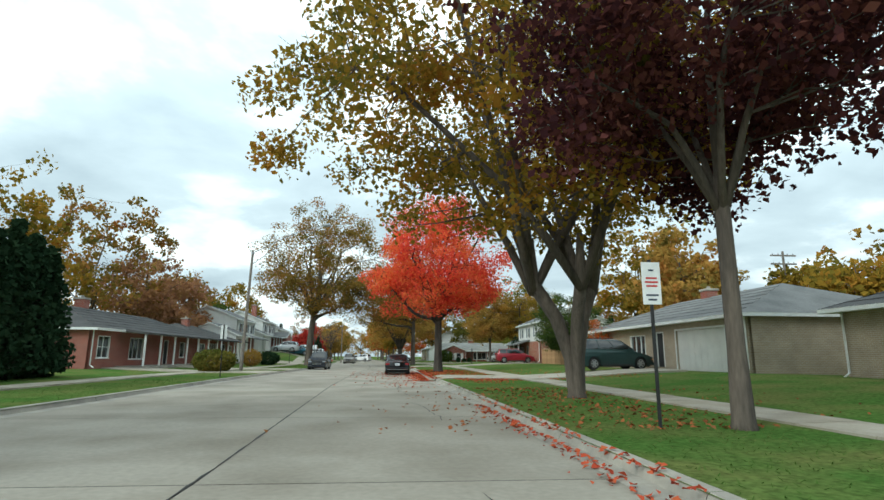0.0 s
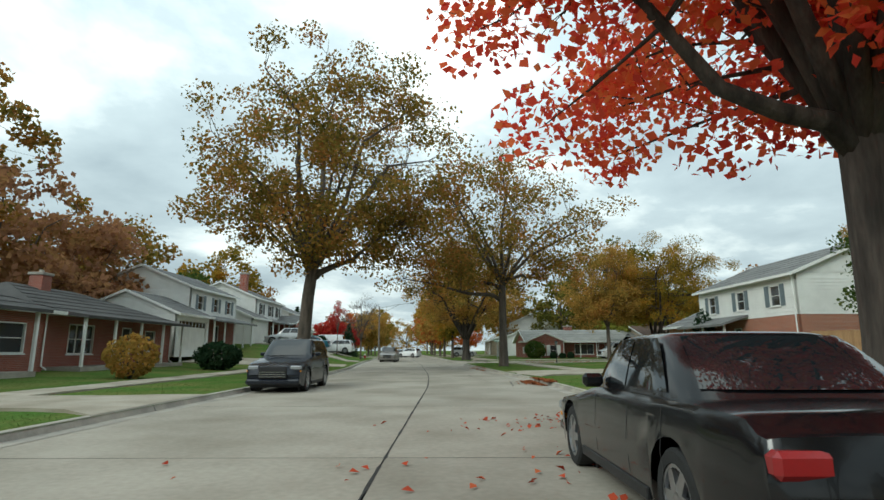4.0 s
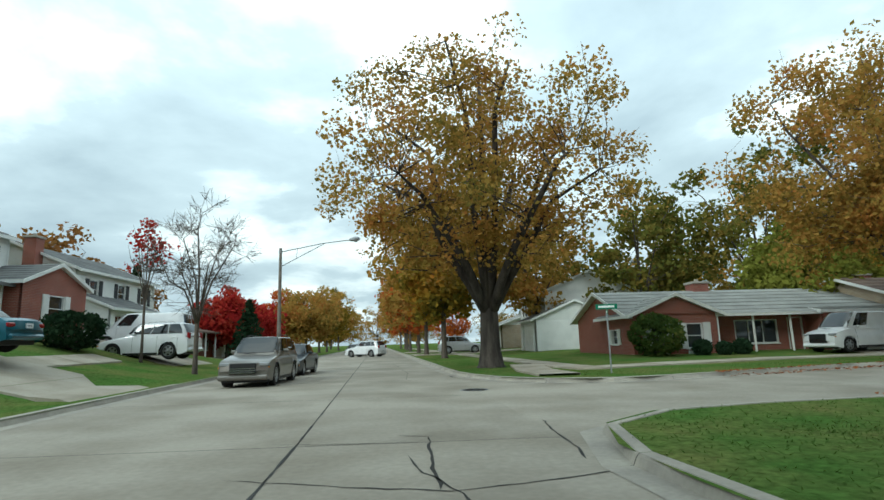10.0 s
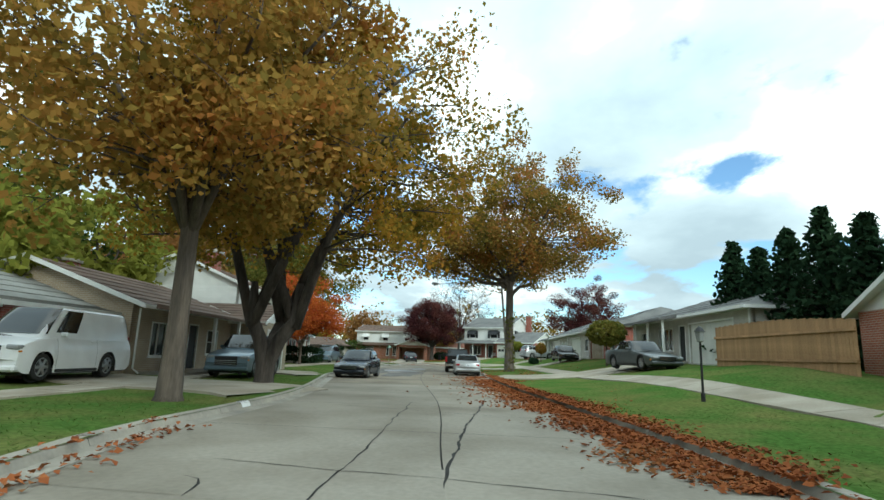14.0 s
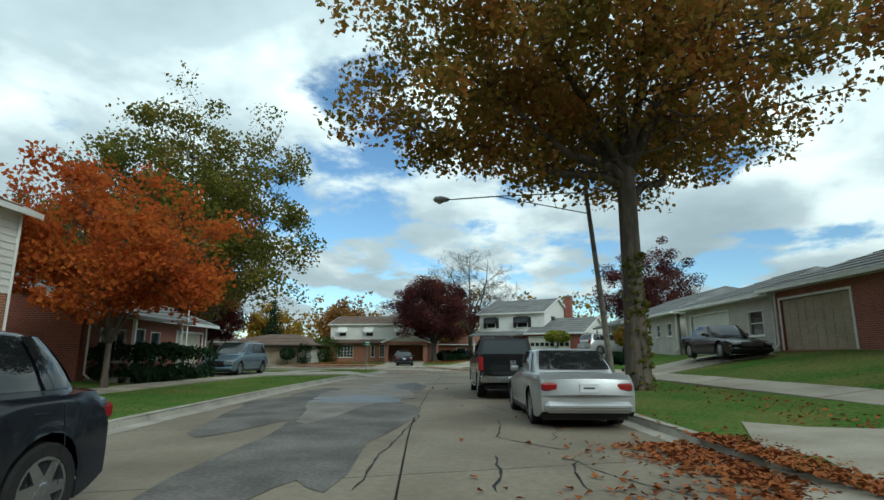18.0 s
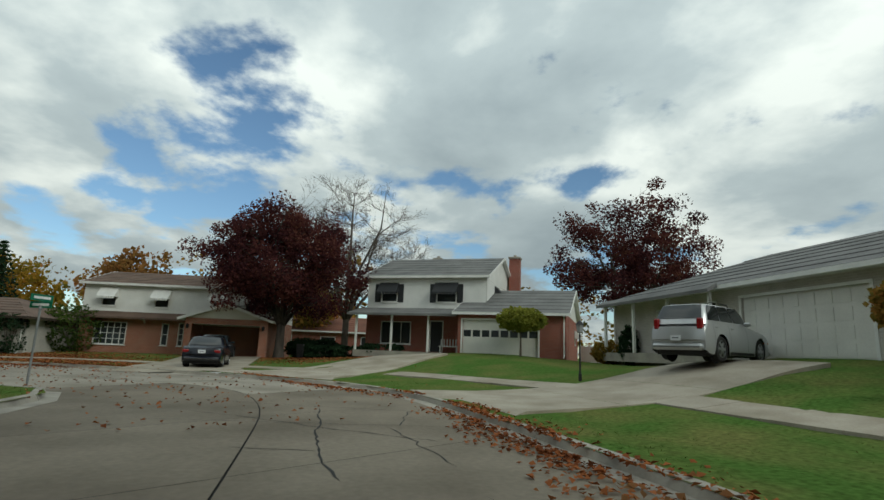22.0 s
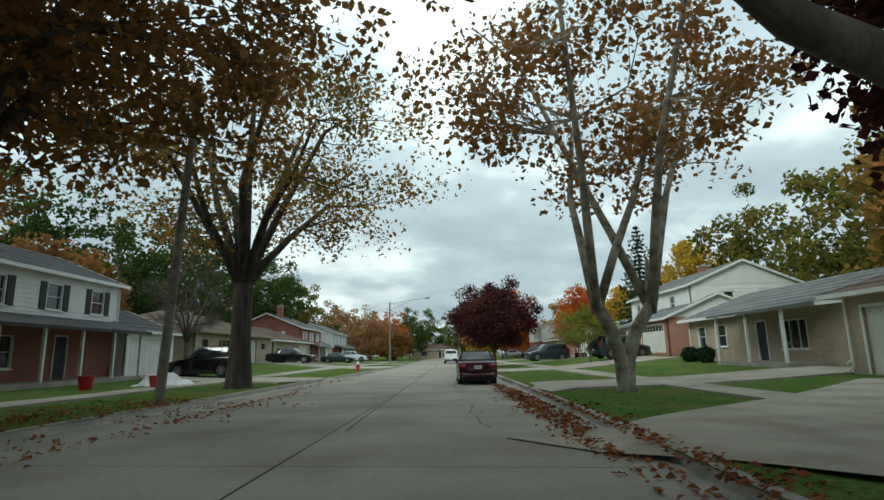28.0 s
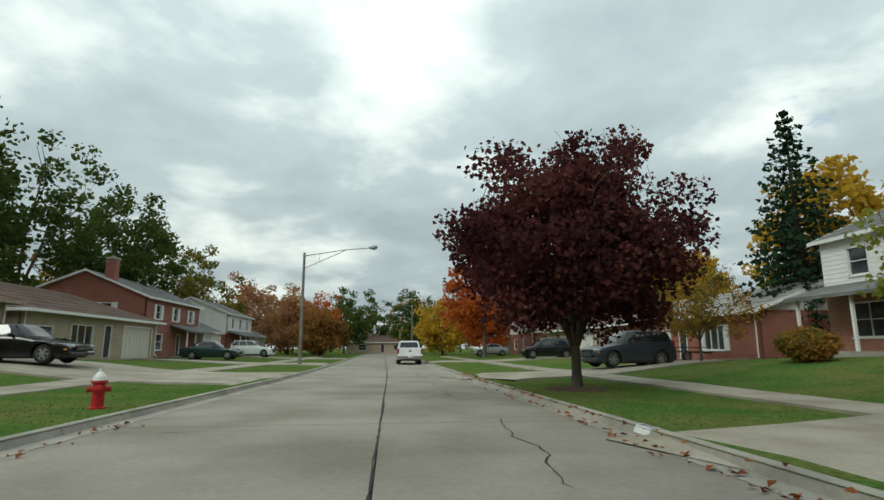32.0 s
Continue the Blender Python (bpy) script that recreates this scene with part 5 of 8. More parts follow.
        add_box("sill_strip", (sx - 0.015, yy(ra - r - 0.15), 0.21), (sx + 0.012, yy(fa + r + 0.15), 0.30), BLACK, body, 0.006)
        mx = s * (wb + 0.09)
        add_box("mirror", (mx - 0.10, yy(c0 + 0.68) - 0.05, bt - 0.0), (mx + 0.10, yy(c0 + 0.68) + 0.05, bt + 0.13), paint, root, 0.035)
        hx = s * Wd / 2 * 0.72
        add_box("headlamp", (hx - 0.2, yy(0.42), k["nose"] - 0.09), (hx + 0.14, yy(0.055), k["nose"] + 0.035), LAMP_CLEAR, root, 0.03)
        add_box("indicator", (s * Wd / 2 * 0.88 - 0.05, yy(0.42), k["nose"] - 0.16), (s * Wd / 2 * 0.88 + 0.05, yy(0.12), k["nose"] - 0.105), LAMP_AMBER, root, 0.01)
        tx = s * Wd / 2 * 0.735
        if kind in ("suv", "minivan", "van"):
            add_box("tail_lamp", (tx - 0.06, yy(L - 0.05), bt - 0.20), (tx + 0.11, yy(L - 0.2), bt + 0.12), LAMP_RED, root, 0.03)
        else:
            add_box("tail_lamp", (tx - 0.17, yy(L - 0.045), k["back"] - 0.17), (tx + 0.13, yy(L - 0.3), k["back"] - 0.03), LAMP_RED, root, 0.03)
    add_box("front_grille", (-Wd * 0.24, yy(0.10), 0.46), (Wd * 0.24, yy(-0.004), k["nose"] + 0.01), BLACK, root, 0.015)
    for i in range(3):
        z = 0.49 + i * 0.07
        add_box("grille_bar", (-Wd * 0.23, yy(0.02), z), (Wd * 0.23, yy(-0.012), z + 0.018), CHROME, root)
    add_box("front_bumper", (-Wd * 0.46, yy(0.3), 0.25), (Wd * 0.46, yy(-0.015), 0.42), paint, root, 0.05)
    add_box("rear_bumper", (-Wd * 0.43, yy(L + 0.015), 0.30), (Wd * 0.43, yy(L - 0.3), 0.50), paint, root, 0.07)
    add_box("bumper_strip", (-Wd * 0.40, yy(L + 0.021), 0.385), (Wd * 0.40, yy(L - 0.02), 0.40), CHROME if kind == "sedan" else BLACK, root)
    add_box("under_body", (-Wd * 0.42, yy(L - 0.3), 0.16), (Wd * 0.42, yy(0.3), 0.3), BLACK, root)
    if plate:
        pz = 0.58 if kind not in ("sedan", "coupe") else 0.66
        add_box("number_plate", (-0.16, yy(L + 0.012), pz), (0.16, yy(L - 0.03), pz + 0.15), PLATE, root)
        add_box("plate_bar", (-0.10, yy(L + 0.016), pz + 0.06), (0.10, yy(L + 0.0), pz + 0.09), INK, root)
    if rail:
        for s in (-1, 1):
            part("roof_rail", tube([(s * wr * 0.86, yy(r0 + 0.4), zr - 0.01), (s * wr * 0.86, yy(r0 + 0.5), zr + 0.06), (s * wr * 0.86, yy(r1 - 0.5), zr + 0.06), (s * wr * 0.86, yy(r1 - 0.4), zr - 0.01)], [0.016] * 4, 6), CHROME if rail == 1 else BLACK, root)
    for s in (-1, 1):
        part("wiper", tube([(s * 0.1, yy(c0 - 0.02), bt - 0.02), (s * 0.1 + 0.45, yy(c0 + 0.06), bt + 0.03)], [0.010, 0.007], 5), BLACK, root)
    return root


def paint(name, col, metal=0.35, rough=0.32):
    return mat("paint_" + name, col, rough, metal, var=0.05, scale=1.5, fine=60, bump=0.0, spec=0.4, coat=0.6 if max(col) > 0.1 else 0.35)


P_BLACK = paint("black", (0.006, 0.006, 0.007), 0.0, 0.2)
P_NAVY = paint("navy", (0.009, 0.012, 0.02), 0.0, 0.2)
P_SILVER = paint("silver", (0.48, 0.49, 0.50), 0.6)
P_GOLDGREY = paint("warm_grey", (0.20, 0.185, 0.165), 0.5)
P_GREEN = paint("dark_green", (0.018, 0.045, 0.042))
P_TEAL = paint("teal", (0.02, 0.12, 0.17))
P_WHITE = paint("white", (0.78, 0.79, 0.80), 0.0)
P_RED = paint("red", (0.24, 0.012, 0.022))
P_MAROON = paint("maroon", (0.06, 0.006, 0.014), 0.1, 0.25)
P_BLUEGREY = paint("blue_grey", (0.15, 0.21, 0.26), 0.5)
P_SLATE = paint("slate", (0.03, 0.04, 0.05), 0.2)
P_GREY = paint("grey", (0.10, 0.11, 0.11), 0.5)
CLOTH = mat("black_canvas", (0.014, 0.014, 0.015), 0.9, var=0.15, scale=4, fine=60)


def pickup(x, y, rz, paint_m, label, z=None):
    """A crew-cab pickup with an open bed."""
    L, Wd = 5.8, 2.0
    gz = (0.0 if on_road([x], [y])[0] else h1(x, y) + 0.03) if z is None else z
    root = thing("pickup_truck", pose(x, y, gz, 0, 0, rz), label, "pickup", "parked cars")
    r, fa, ra = 0.40, 1.0, 4.55
    yy = lambda s: L / 2 - s
    top = [(0.02, 0.4), (0.0, 0.75), (0.05, 1.12), (0.5, 1.2), (1.55, 1.25), (3.85, 1.28), (3.86, 1.30), (5.74, 1.32), (5.8, 1.28), (5.8, 0.75), (5.72, 0.62), (5.4, 0.42)]
    bot = []
    for ax in (ra, fa):
        R = r + 0.09
        a0 = math.asin((0.40 - r) / R)
        bot += [(ax + R * math.cos(a0 + (math.pi - 2 * a0) * i / 8), r + R * math.sin(a0 + (math.pi - 2 * a0) * i / 8)) for i in range(9)]
    prof = top + bot + [(0.3, 0.38)]
    cols = [-1, -0.94, -0.5, 0, 0.5, 0.94, 1]
    bm = bmesh.new()
    n = len(prof)
    vs = []
    for s in cols:
        for d, h in prof:
            a = abs(s)
            pin = 0.14 * a ** 3 * max(0, 1 - d / 0.7)
            vs.append(bm.verts.new((s * Wd / 2 * (1 - 0.03 * max(0, h - 0.9)), yy(d + pin), h - 0.02 * a * a)))
    for c in range(len(cols) - 1):
        for i in range(n):
            j = (i + 1) % n
            d = prof[i][0]
            if prof[i] in ((3.86, 1.30),):
                continue
            bm.faces.new((vs[c * n + i], vs[c * n + j], vs[(c + 1) * n + j], vs[(c + 1) * n + i]))
    for c in (0, len(cols) - 1):
        bmesh.ops.triangulate(bm, faces=[bm.faces.new([vs[c * n + i] for i in range(n)])])
    body = part("body", bm, paint_m, root, smooth=True)
    body.data.set_sharp_from_angle(angle=radians(38))
    add_box("bed_floor", (-Wd * 0.42, yy(5.7), 0.8), (Wd * 0.42, yy(3.9), 0.86), BLACK, root)
    for s in (-1, 1):
        add_box("bed_wall", (s * Wd * 0.455 - 0.03, yy(5.72), 0.84), (s * Wd * 0.455 + 0.03, yy(3.9), 1.335), paint_m, root, 0.015)
    tg = add_box("tailgate", (-Wd * 0.44, yy(5.83), 0.72), (Wd * 0.44, yy(5.74), 1.34), paint_m, root, 0.02)
    add_box("tailgate_panel", (-Wd * 0.36, yy(5.845), 0.86), (Wd * 0.36, yy(5.825), 1.18), paint_m, tg, 0.008)
    add_box("badge", (-0.09, yy(5.86), 1.02), (0.09, yy(5.84), 1.16), CHROME, tg, 0.02)
    # cab
    wb, wr, H = Wd / 2 * 0.96, Wd / 2 * 0.80, 1.92
    bm = bmesh.new()
    A = [bm.verts.new((s * wb, yy(c), 1.24)) for c in (1.6, 3.88) for s in (-1, 1)]
    B = [bm.verts.new((s * wr, yy(c), H - 0.06)) for c in (2.35, 3.78) for s in (-1, 1)]
    C = [bm.verts.new((s * wr * 0.85, yy(c), H)) for c in (2.55, 3.68) for s in (-1, 1)]
    for P, Q in ((A, B), (B, C)):
        for f in ((0, 1), (1, 3), (3, 2), (2, 0)):
            bm.faces.new((P[f[0]], P[f[1]], Q[f[1]], Q[f[0]]))
    bm.faces.new((C[0], C[1], C[3], C[2]))
    part("cab", bm, paint_m, root)

    def pane(name, pts):
        ps = [Vector(p) for p in pts]
        nn = (ps[1] - ps[0]).cross(ps[2] - ps[0]).normalized()
        if nn.dot(sum(ps, Vector()) / len(ps) - Vector((0, yy(2.9), 1.4))) < 0:
            nn = -nn
        b_ = bmesh.new()
        a = [b_.verts.new(p + nn * 0.008) for p in ps]
        b = [b_.verts.new(p - nn * 0.02) for p in ps]
        b_.faces.new(a)
        for i in range(len(ps)):
            b_.faces.new((a[i], a[(i + 1) % len(ps)], b[(i + 1) % len(ps)], b[i]))
        part(name, b_, CAR_GLASS, root)

    def side(s, f, h):
        return Vector((s * wb, yy(1.6 + 2.28 * f), 1.24)).lerp(Vector((s * wr, yy(2.35 + 1.43 * f), H - 0.06)), h)

    for s in (-1, 1):
        for a, b in ((0.06, 0.5), (0.53, 0.93)):
            pane("side_window", [side(s, a, 0.12), side(s, b, 0.12), side(s, b, 0.9), side(s, a, 0.9)])
        for ax in (fa, ra):
            wheel(root, s * (Wd / 2 - 0.01), yy(ax), r, s, 0.26)
            part("wheel_well", disc_tube((s * (Wd / 2 - 0.3), yy(ax), r), (s, 0, 0), [(0, r + 0.08), (0.02, r + 0.08)], 16), BLACK, root)
        add_box("tail_lamp", (s * Wd * 0.475 - 0.09, yy(5.84), 0.86), (s * Wd * 0.475 + 0.07, yy(5.6), 1.26), LAMP_RED, root, 0.02)
        add_box("headlamp", (s * Wd * 0.40 - 0.17, yy(0.3), 0.84), (s * Wd * 0.40 + 0.14, yy(0.0), 1.06), LAMP_CLEAR, root, 0.03)
        add_box("mirror", (s * 1.12 - 0.12, yy(2.05), 1.26), (s * 1.12 + 0.12, yy(1.92), 1.52), BLACK, root, 0.03)
        part("side_step", tube([(s * 0.98, yy(1.6), 0.38), (s * 1.02, yy(1.75), 0.34), (s * 1.02, yy(3.75), 0.34), (s * 0.98, yy(3.9), 0.38)], [0.035] * 4, 7), CHROME, root)
        for d in (2.0, 2.95, 3.86):
            add_box("door_seam", (s * Wd * 0.493 - 0.012, yy(d) - 0.004, 0.5), (s * Wd * 0.493 + 0.006, yy(d) + 0.004, 1.2), BLACK, body)
    f = lambda s, h: Vector((s * wb, yy(1.6), 1.24)).lerp(Vector((s * wr, yy(2.35), H - 0.06)), h)
    pane("windscreen", [f(-0.95, 0.08), f(0.95, 0.08), f(0.93, 0.93), f(-0.93, 0.93)])
    b = lambda s, h: Vector((s * wb, yy(3.88), 1.24)).lerp(Vector((s * wr, yy(3.78), H - 0.06)), h)
    pane("rear_window", [b(-0.86, 0.2), b(0.86, 0.2), b(0.84, 0.9), b(-0.84, 0.9)])
    add_box("rear_bumper", (-Wd * 0.49, yy(6.0), 0.52), (Wd * 0.49, yy(5.72), 0.72), CHROME, root, 0.03)
    add_box("number_plate", (-0.16, yy(6.012), 0.55), (0.16, yy(5.98), 0.70), PLATE, root)
    add_box("plate_bar", (-0.11, yy(6.018), 0.60), (0.11, yy(6.0), 0.655), INK, root)
    add_box("grille", (-0.55, yy(0.06), 0.72), (0.55, yy(-0.02), 1.1), CHROME, root, 0.03)
    add_box("front_bumper", (-Wd * 0.48, yy(0.3), 0.42), (Wd * 0.48, yy(-0.05), 0.68), CHROME, root, 0.04)
    add_box("under_body", (-0.8, yy(5.4), 0.3), (0.8, yy(0.4), 0.45), BLACK, root)
    return root


# ---- houses, west side of the first street ----
W2 = lambda u, z, w=1.1, h=1.2, **k: (u, z, w, h, k)
ranch(-17.12, 10.49, 90, 23, 9.5, RED_BRICK, ROOF_DARK, "long low red brick ranch house with white porch posts", porch=(-8, 8.5, 2.0), wins=[W2(-9.8, 0.7, 1.6, 1.5, bars=(1, 1)), W2(-5, 0.6, 2.2, 1.6, bars=(2, 0)), W2(4.2, 0.7, 1.2, 1.4), W2(9.5, 0.8, 1.6, 1.3)], door_u=0.5, chim=(-4, 5, 5.4), hip=5)
ranch(-17.82, 28.5, 90, 12.5, 9, RED_BRICK, ROOF_DARK, "low brick ranch house with a dark roof and porch", porch=(-5.5, 4.5, 1.8), wins=[W2(-3, 0.7, 2.0, 1.5, bars=(2, 1)), W2(3.6, 0.8, 1.2, 1.3)], door_u=1.0, hip=4, chim=(-1, 4, 5.2))
colonial(-19.8, 46.4, 90, 9.6, 8.5, RED_BRICK, SIDING, ROOF_GREY, "two-storey white-sided house with dark shutters and a brick porch", wing=(-10.2, -4.8, 1.6, 7.5, -7.5, 4.6, False, SIDING, 3), wins_up=(-3, 0.2, 3.2), wins_low=[W2(-2.4, 0.7, 1.8, 1.5, bars=(2, 1))], door_u=0.6, porch=(-4.5, 4.6, 2.0), shut=BLUE_GREY, side_r=[("win", 4, 3.4, 0.9, 1.1, {})])
west_house = colonial(-20.2, 63.4, 90, 9.6, 8.5, RED_BRICK, SIDING, ROOF_GREY, "white two-storey house with black shutters, white garage and brick wing", wing=(-9.8, -4.7, 1.4, 7.5, -7.2, 4.6, False, SIDING, 4), wins_up=(-3, 0.3, 3.2), wins_low=[W2(-2.2, 0.7, 2.0, 1.5, bars=(2, 1))], door_u=1.2, porch=(-4.6, 2.2, 2.0), shut=DARK, side_l=[("win", 3, 3.4, 0.9, 1.1, {})], chim=(-3.2, 2.2, 8.2))
block(west_house, 2.4, 7.2, -2.6, -0.05, -0.5, 2.65, RED_BRICK, fronts=[W(4.8, 0.8, 1.2, 1.3, shut=TRIM)])
gable_roof(west_house, 2.4, 7.2, -2.6, -0.05, 2.65, 0.42, ROOF_GREY, TRIM, "v", 0.3, RED_BRICK, tag="wing_roof")
colonial(-21.0, 80.2, 90, 10, 8.5, RED_BRICK, SIDING, ROOF_GREY, "white-sided two-storey house with black shutters and a tall brick chimney", wing=(-4.6, 1.0, 2.0, 6, -1.8, 4.6, False, SIDING, 3), wins_up=(-3.2, 0.2, 3.4), wins_low=[W2(3, 0.7, 1.8, 1.5, bars=(2, 1))], shut=DARK, side_l=[("win", 4.6, 3.4, 0.9, 1.1, {})], chim=(-5.4, 2.6, 7.2))
ranch(-20.75, 91, 90, 14, 9, RED_BRICK, ROOF_BROWN, "brick ranch house with a white garage and a brown roof", garage_u=-4.4, hip=0, wins=[W2(1.5, 0.7, 2.0, 1.4, bars=(2, 0)), W2(5, 0.8, 1.2, 1.2)], door_u=-1.2, garage_w=4.4, gable_up=SIDING, porch=(-1.5, 6, 1.6))
ranch(-22.09, 109, 90, 15, 9, RED_BRICK, ROOF_BROWN, "low brown-roofed brick house behind a lawn", garage_u=-4.8, hip=4, wins=[W2(1.5, 0.7, 2.0, 1.4, bars=(2, 0)), W2(5, 0.8, 1.2, 1.2)], door_u=-1.0, garage_w=4.4)
colonial(-23.52, 128, 90, 11, 8, RED_BRICK, SIDING, ROOF_GREY, "white two-storey house far along the street", wins_up=(-3.4, 0, 3.4), wins_low=[W2(-3, 0.7, 1.8, 1.4)], shut=DARK, door_u=1.5)

# ---- east side of the first street ----
ranch(20.42, -29.6, -90, 21, 9.5, TAN_BRICK, ROOF_DARK, "tan brick ranch house with a low dark roof", hip=4, wins=[W2(-6, 0.8, 1.4, 1.2), W2(0, 0.7, 2.2, 1.4, bars=(2, 0)), W2(6, 0.8, 1.4, 1.2)], door_u=3.0)
ranch(18.82, -6.31, -90, 19, 10, TAN_BRICK, ROOF_GREY, "tan brick ranch house with a white garage and a stubby chimney", garage_u=5.4, garage_w=4.6, hip=4.5, wins=[W2(-6.4, 0.8, 1.6, 1.2), W2(-1.8, 0.7, 2.2, 1.4, bars=(2, 0))], door_u=1.2, chim=(-1.5, 5, 5.2))
colonial(21.0, 33.6, -90, 11.5, 9.2, ORANGE_BRICK, SIDING, ROOF_GREY, "white-sided two-storey house with blue-grey shutters over a brick ground floor", wing=(-9.6, -5.6, 0.9, 9.2, -7.6, 0, False, ORANGE_BRICK, None), wins_up=(-3.8, 0, 3.8), wins_low=[W2(-3.6, 0.7, 2.2, 1.4, bars=(2, 0)), ], door_u=-0.6, porch=(-5.6, 0.6, 1.6), shut=BLUE_GREY)
ranch(10.64, 112, -90, 13, 9, TAN_BRICK, ROOF_PALE, "white and tan house with a pale roof along the street", garage_u=3.6, hip=0, wins=[W2(-3.5, 0.7, 2.0, 1.4, bars=(2, 0))], door_u=0.0, garage_w=4.4, gable_up=SIDING)
colonial(11.99, 94, -90, 11, 8.5, RED_BRICK, SIDING, ROOF_GREY, "white-sided two-storey house with a low grey roof", wins_up=(-3, 0, 3), wins_low=[W2(-2.5, 0.7, 1.8, 1.4)], door_u=1.4, shut=DARK, wing=(2.0, 8.2, 1.5, 7, 5.2, 4.4, False, SIDING, None))


# ---- corner house of red brick ----
def corner_house():
    r = house_root("ranch_house", 20.1, 69.3, 2, "red-painted brick ranch house with a pale grey roof", h1(20.1, 69.3) - 0.3)
    block(r, -3.2, 8.0, 1.4, 9.0, -0.4, 2.5, RED_BRICK, fronts=[W(0.0, 0.75, 2.6, 1.35, bars=(2, 0)), ("door", 2.4, 0.15, 0.95, 2.05, {"mat": RED_BRICK})])
    block(r, -7.9, -3.2, 0.0, 9.0, -0.4, 2.5, RED_BRICK, fronts=[W(-6.5, 0.62, 0.95, 1.35, shut=TRIM, bars=(0, 1)), W(-4.5, 0.62, 0.95, 1.35, shut=TRIM, bars=(0, 1))], lefts=[("win", 2.6, 0.9, 0.8, 0.85, {"shut": TRIM})])
    block(r, 3.1, 8.0, 0.0, 1.4, -0.4, 2.5, RED_BRICK, fronts=[("garage", 5.6, 0.02, 4.3, 2.1, {})])
    gable_roof(r, -7.9, 8.0, 0.6, 9.0, 2.5, 0.36, ROOF_PALE, TRIM, "u", 0.55, RED_BRICK)
    gable_roof(r, -7.9, -3.2, -0.1, 4.6, 2.5, 0.42, ROOF_PALE, TRIM, "v", 0.4, RED_BRICK, tag="cross_roof")
    gable_roof(r, 3.1, 8.0, 0.2, 4.0, 2.5, 0.2, ROOF_PALE, TRIM, "u", 0.35, RED_BRICK, tag="garage_roof")
    chimney(r, -1.2, 5.0, 3.6, 4.7, 1.0)
    posts(r, (-0.8, 1.4), 0.4, 0.0, 2.4, 0.1)
    downspout(r, -3.15, -0.06, 2.4)
    for u in (-6.5, -4.5):
        add_box("panel", (u - 0.45, -0.02, 0.05), (u + 0.45, -0.004, 0.5), TRIM, r)


corner_house()
# ---- north side of the cross street ----
ranch(32.5, 69.5, 8, 9, 9, TAN_BRICK, ROOF_BROWN, "low brown-roofed house with pale porch posts behind the trees", hip=0, wins=[W2(-2.4, 0.7, 1.8, 1.4, bars=(2, 0)), W2(2.2, 0.8, 1.2, 1.2)], door_u=0.2, porch=(-4, 4, 1.8), chim=(-2, 5, 4.8))
colonial(45, 72.8, 10, 9.5, 8, ORANGE_BRICK, SIDING, ROOF_BROWN, "white-sided two-storey house with a gabled tan garage and a brick chimney", wing=(-8.6, -3.8, 3.0, 8, -6.2, 3.0, True, TAN_BRICK, None), wins_up=(-2.6, 1.6), wins_low=[W2(0.4, 0.7, 2.0, 1.4, bars=(2, 0))], door_u=2.8, shut=DARK, chim=(-3.4, 2.4, 7.4))
ranch(61, 77.6, 10, 11, 9, RED_BRICK, ROOF_GREY, "low red brick house with a gabled front and a cream garage", garage_u=3.5, garage_w=3.0, gmat=mat("cream_garage_paint", (0.58, 0.52, 0.42), 0.55), hip=0, wins=[W2(-0.2, 0.8, 0.9, 1.3), W2(-3.6, 0.7, 1.8, 1.4, bars=(2, 0))], door_u=-1.6, porch=(-5.2, -1.0, 1.8), gable_up=RED_BRICK)
# ---- south side of the cross street ----
ranch(43.6, 45.2, 189, 15.5, 10, GREY_BRICK, ROOF_GREY, "pale brick ranch house with a wide white garage", garage_u=3.6, garage_w=4.8, hip=4.8, wins=[W2(-2.2, 0.7, 2.2, 1.4, bars=(2, 0)), W2(-5.8, 0.8, 1.3, 1.2)], door_u=0.2, porch=(-6.8, 0.8, 1.4))
ranch(58.6, 47.9, 189, 9.4, 9, RED_BRICK, ROOF_GREY, "red brick ranch house with a brown garage door and downspouts", hip=3.5, garage_u=-2.2, garage_w=4.2, gmat=TAN_BRICK, wins=[W2(2.8, 0.6, 1.1, 1.6)])
ranch(68.2, 49.2, 189, 9.4, 9, GREY_BRICK, ROOF_GREY, "grey stone-faced wing with a white garage door under a green-grey roof", garage_u=-1.8, garage_w=4.4, hip=4, wins=[W2(3.0, 0.8, 1.3, 1.2)])
ranch(84.6, 51.2, 187, 20, 11, GREY_BRICK, ROOF_GREY, "pale brick ranch house with a dark grey hipped roof", garage_u=1.6, garage_w=4.9, hip=5.2, pitch=0.38, wins=[W2(-5.4, 0.7, 1.5, 1.4), W2(6.2, 1.1, 0.9, 0.9), W2(8.4, 1.1, 0.9, 0.9)], door_u=-2.6, porch=(-9.8, -1.5, 0.8))


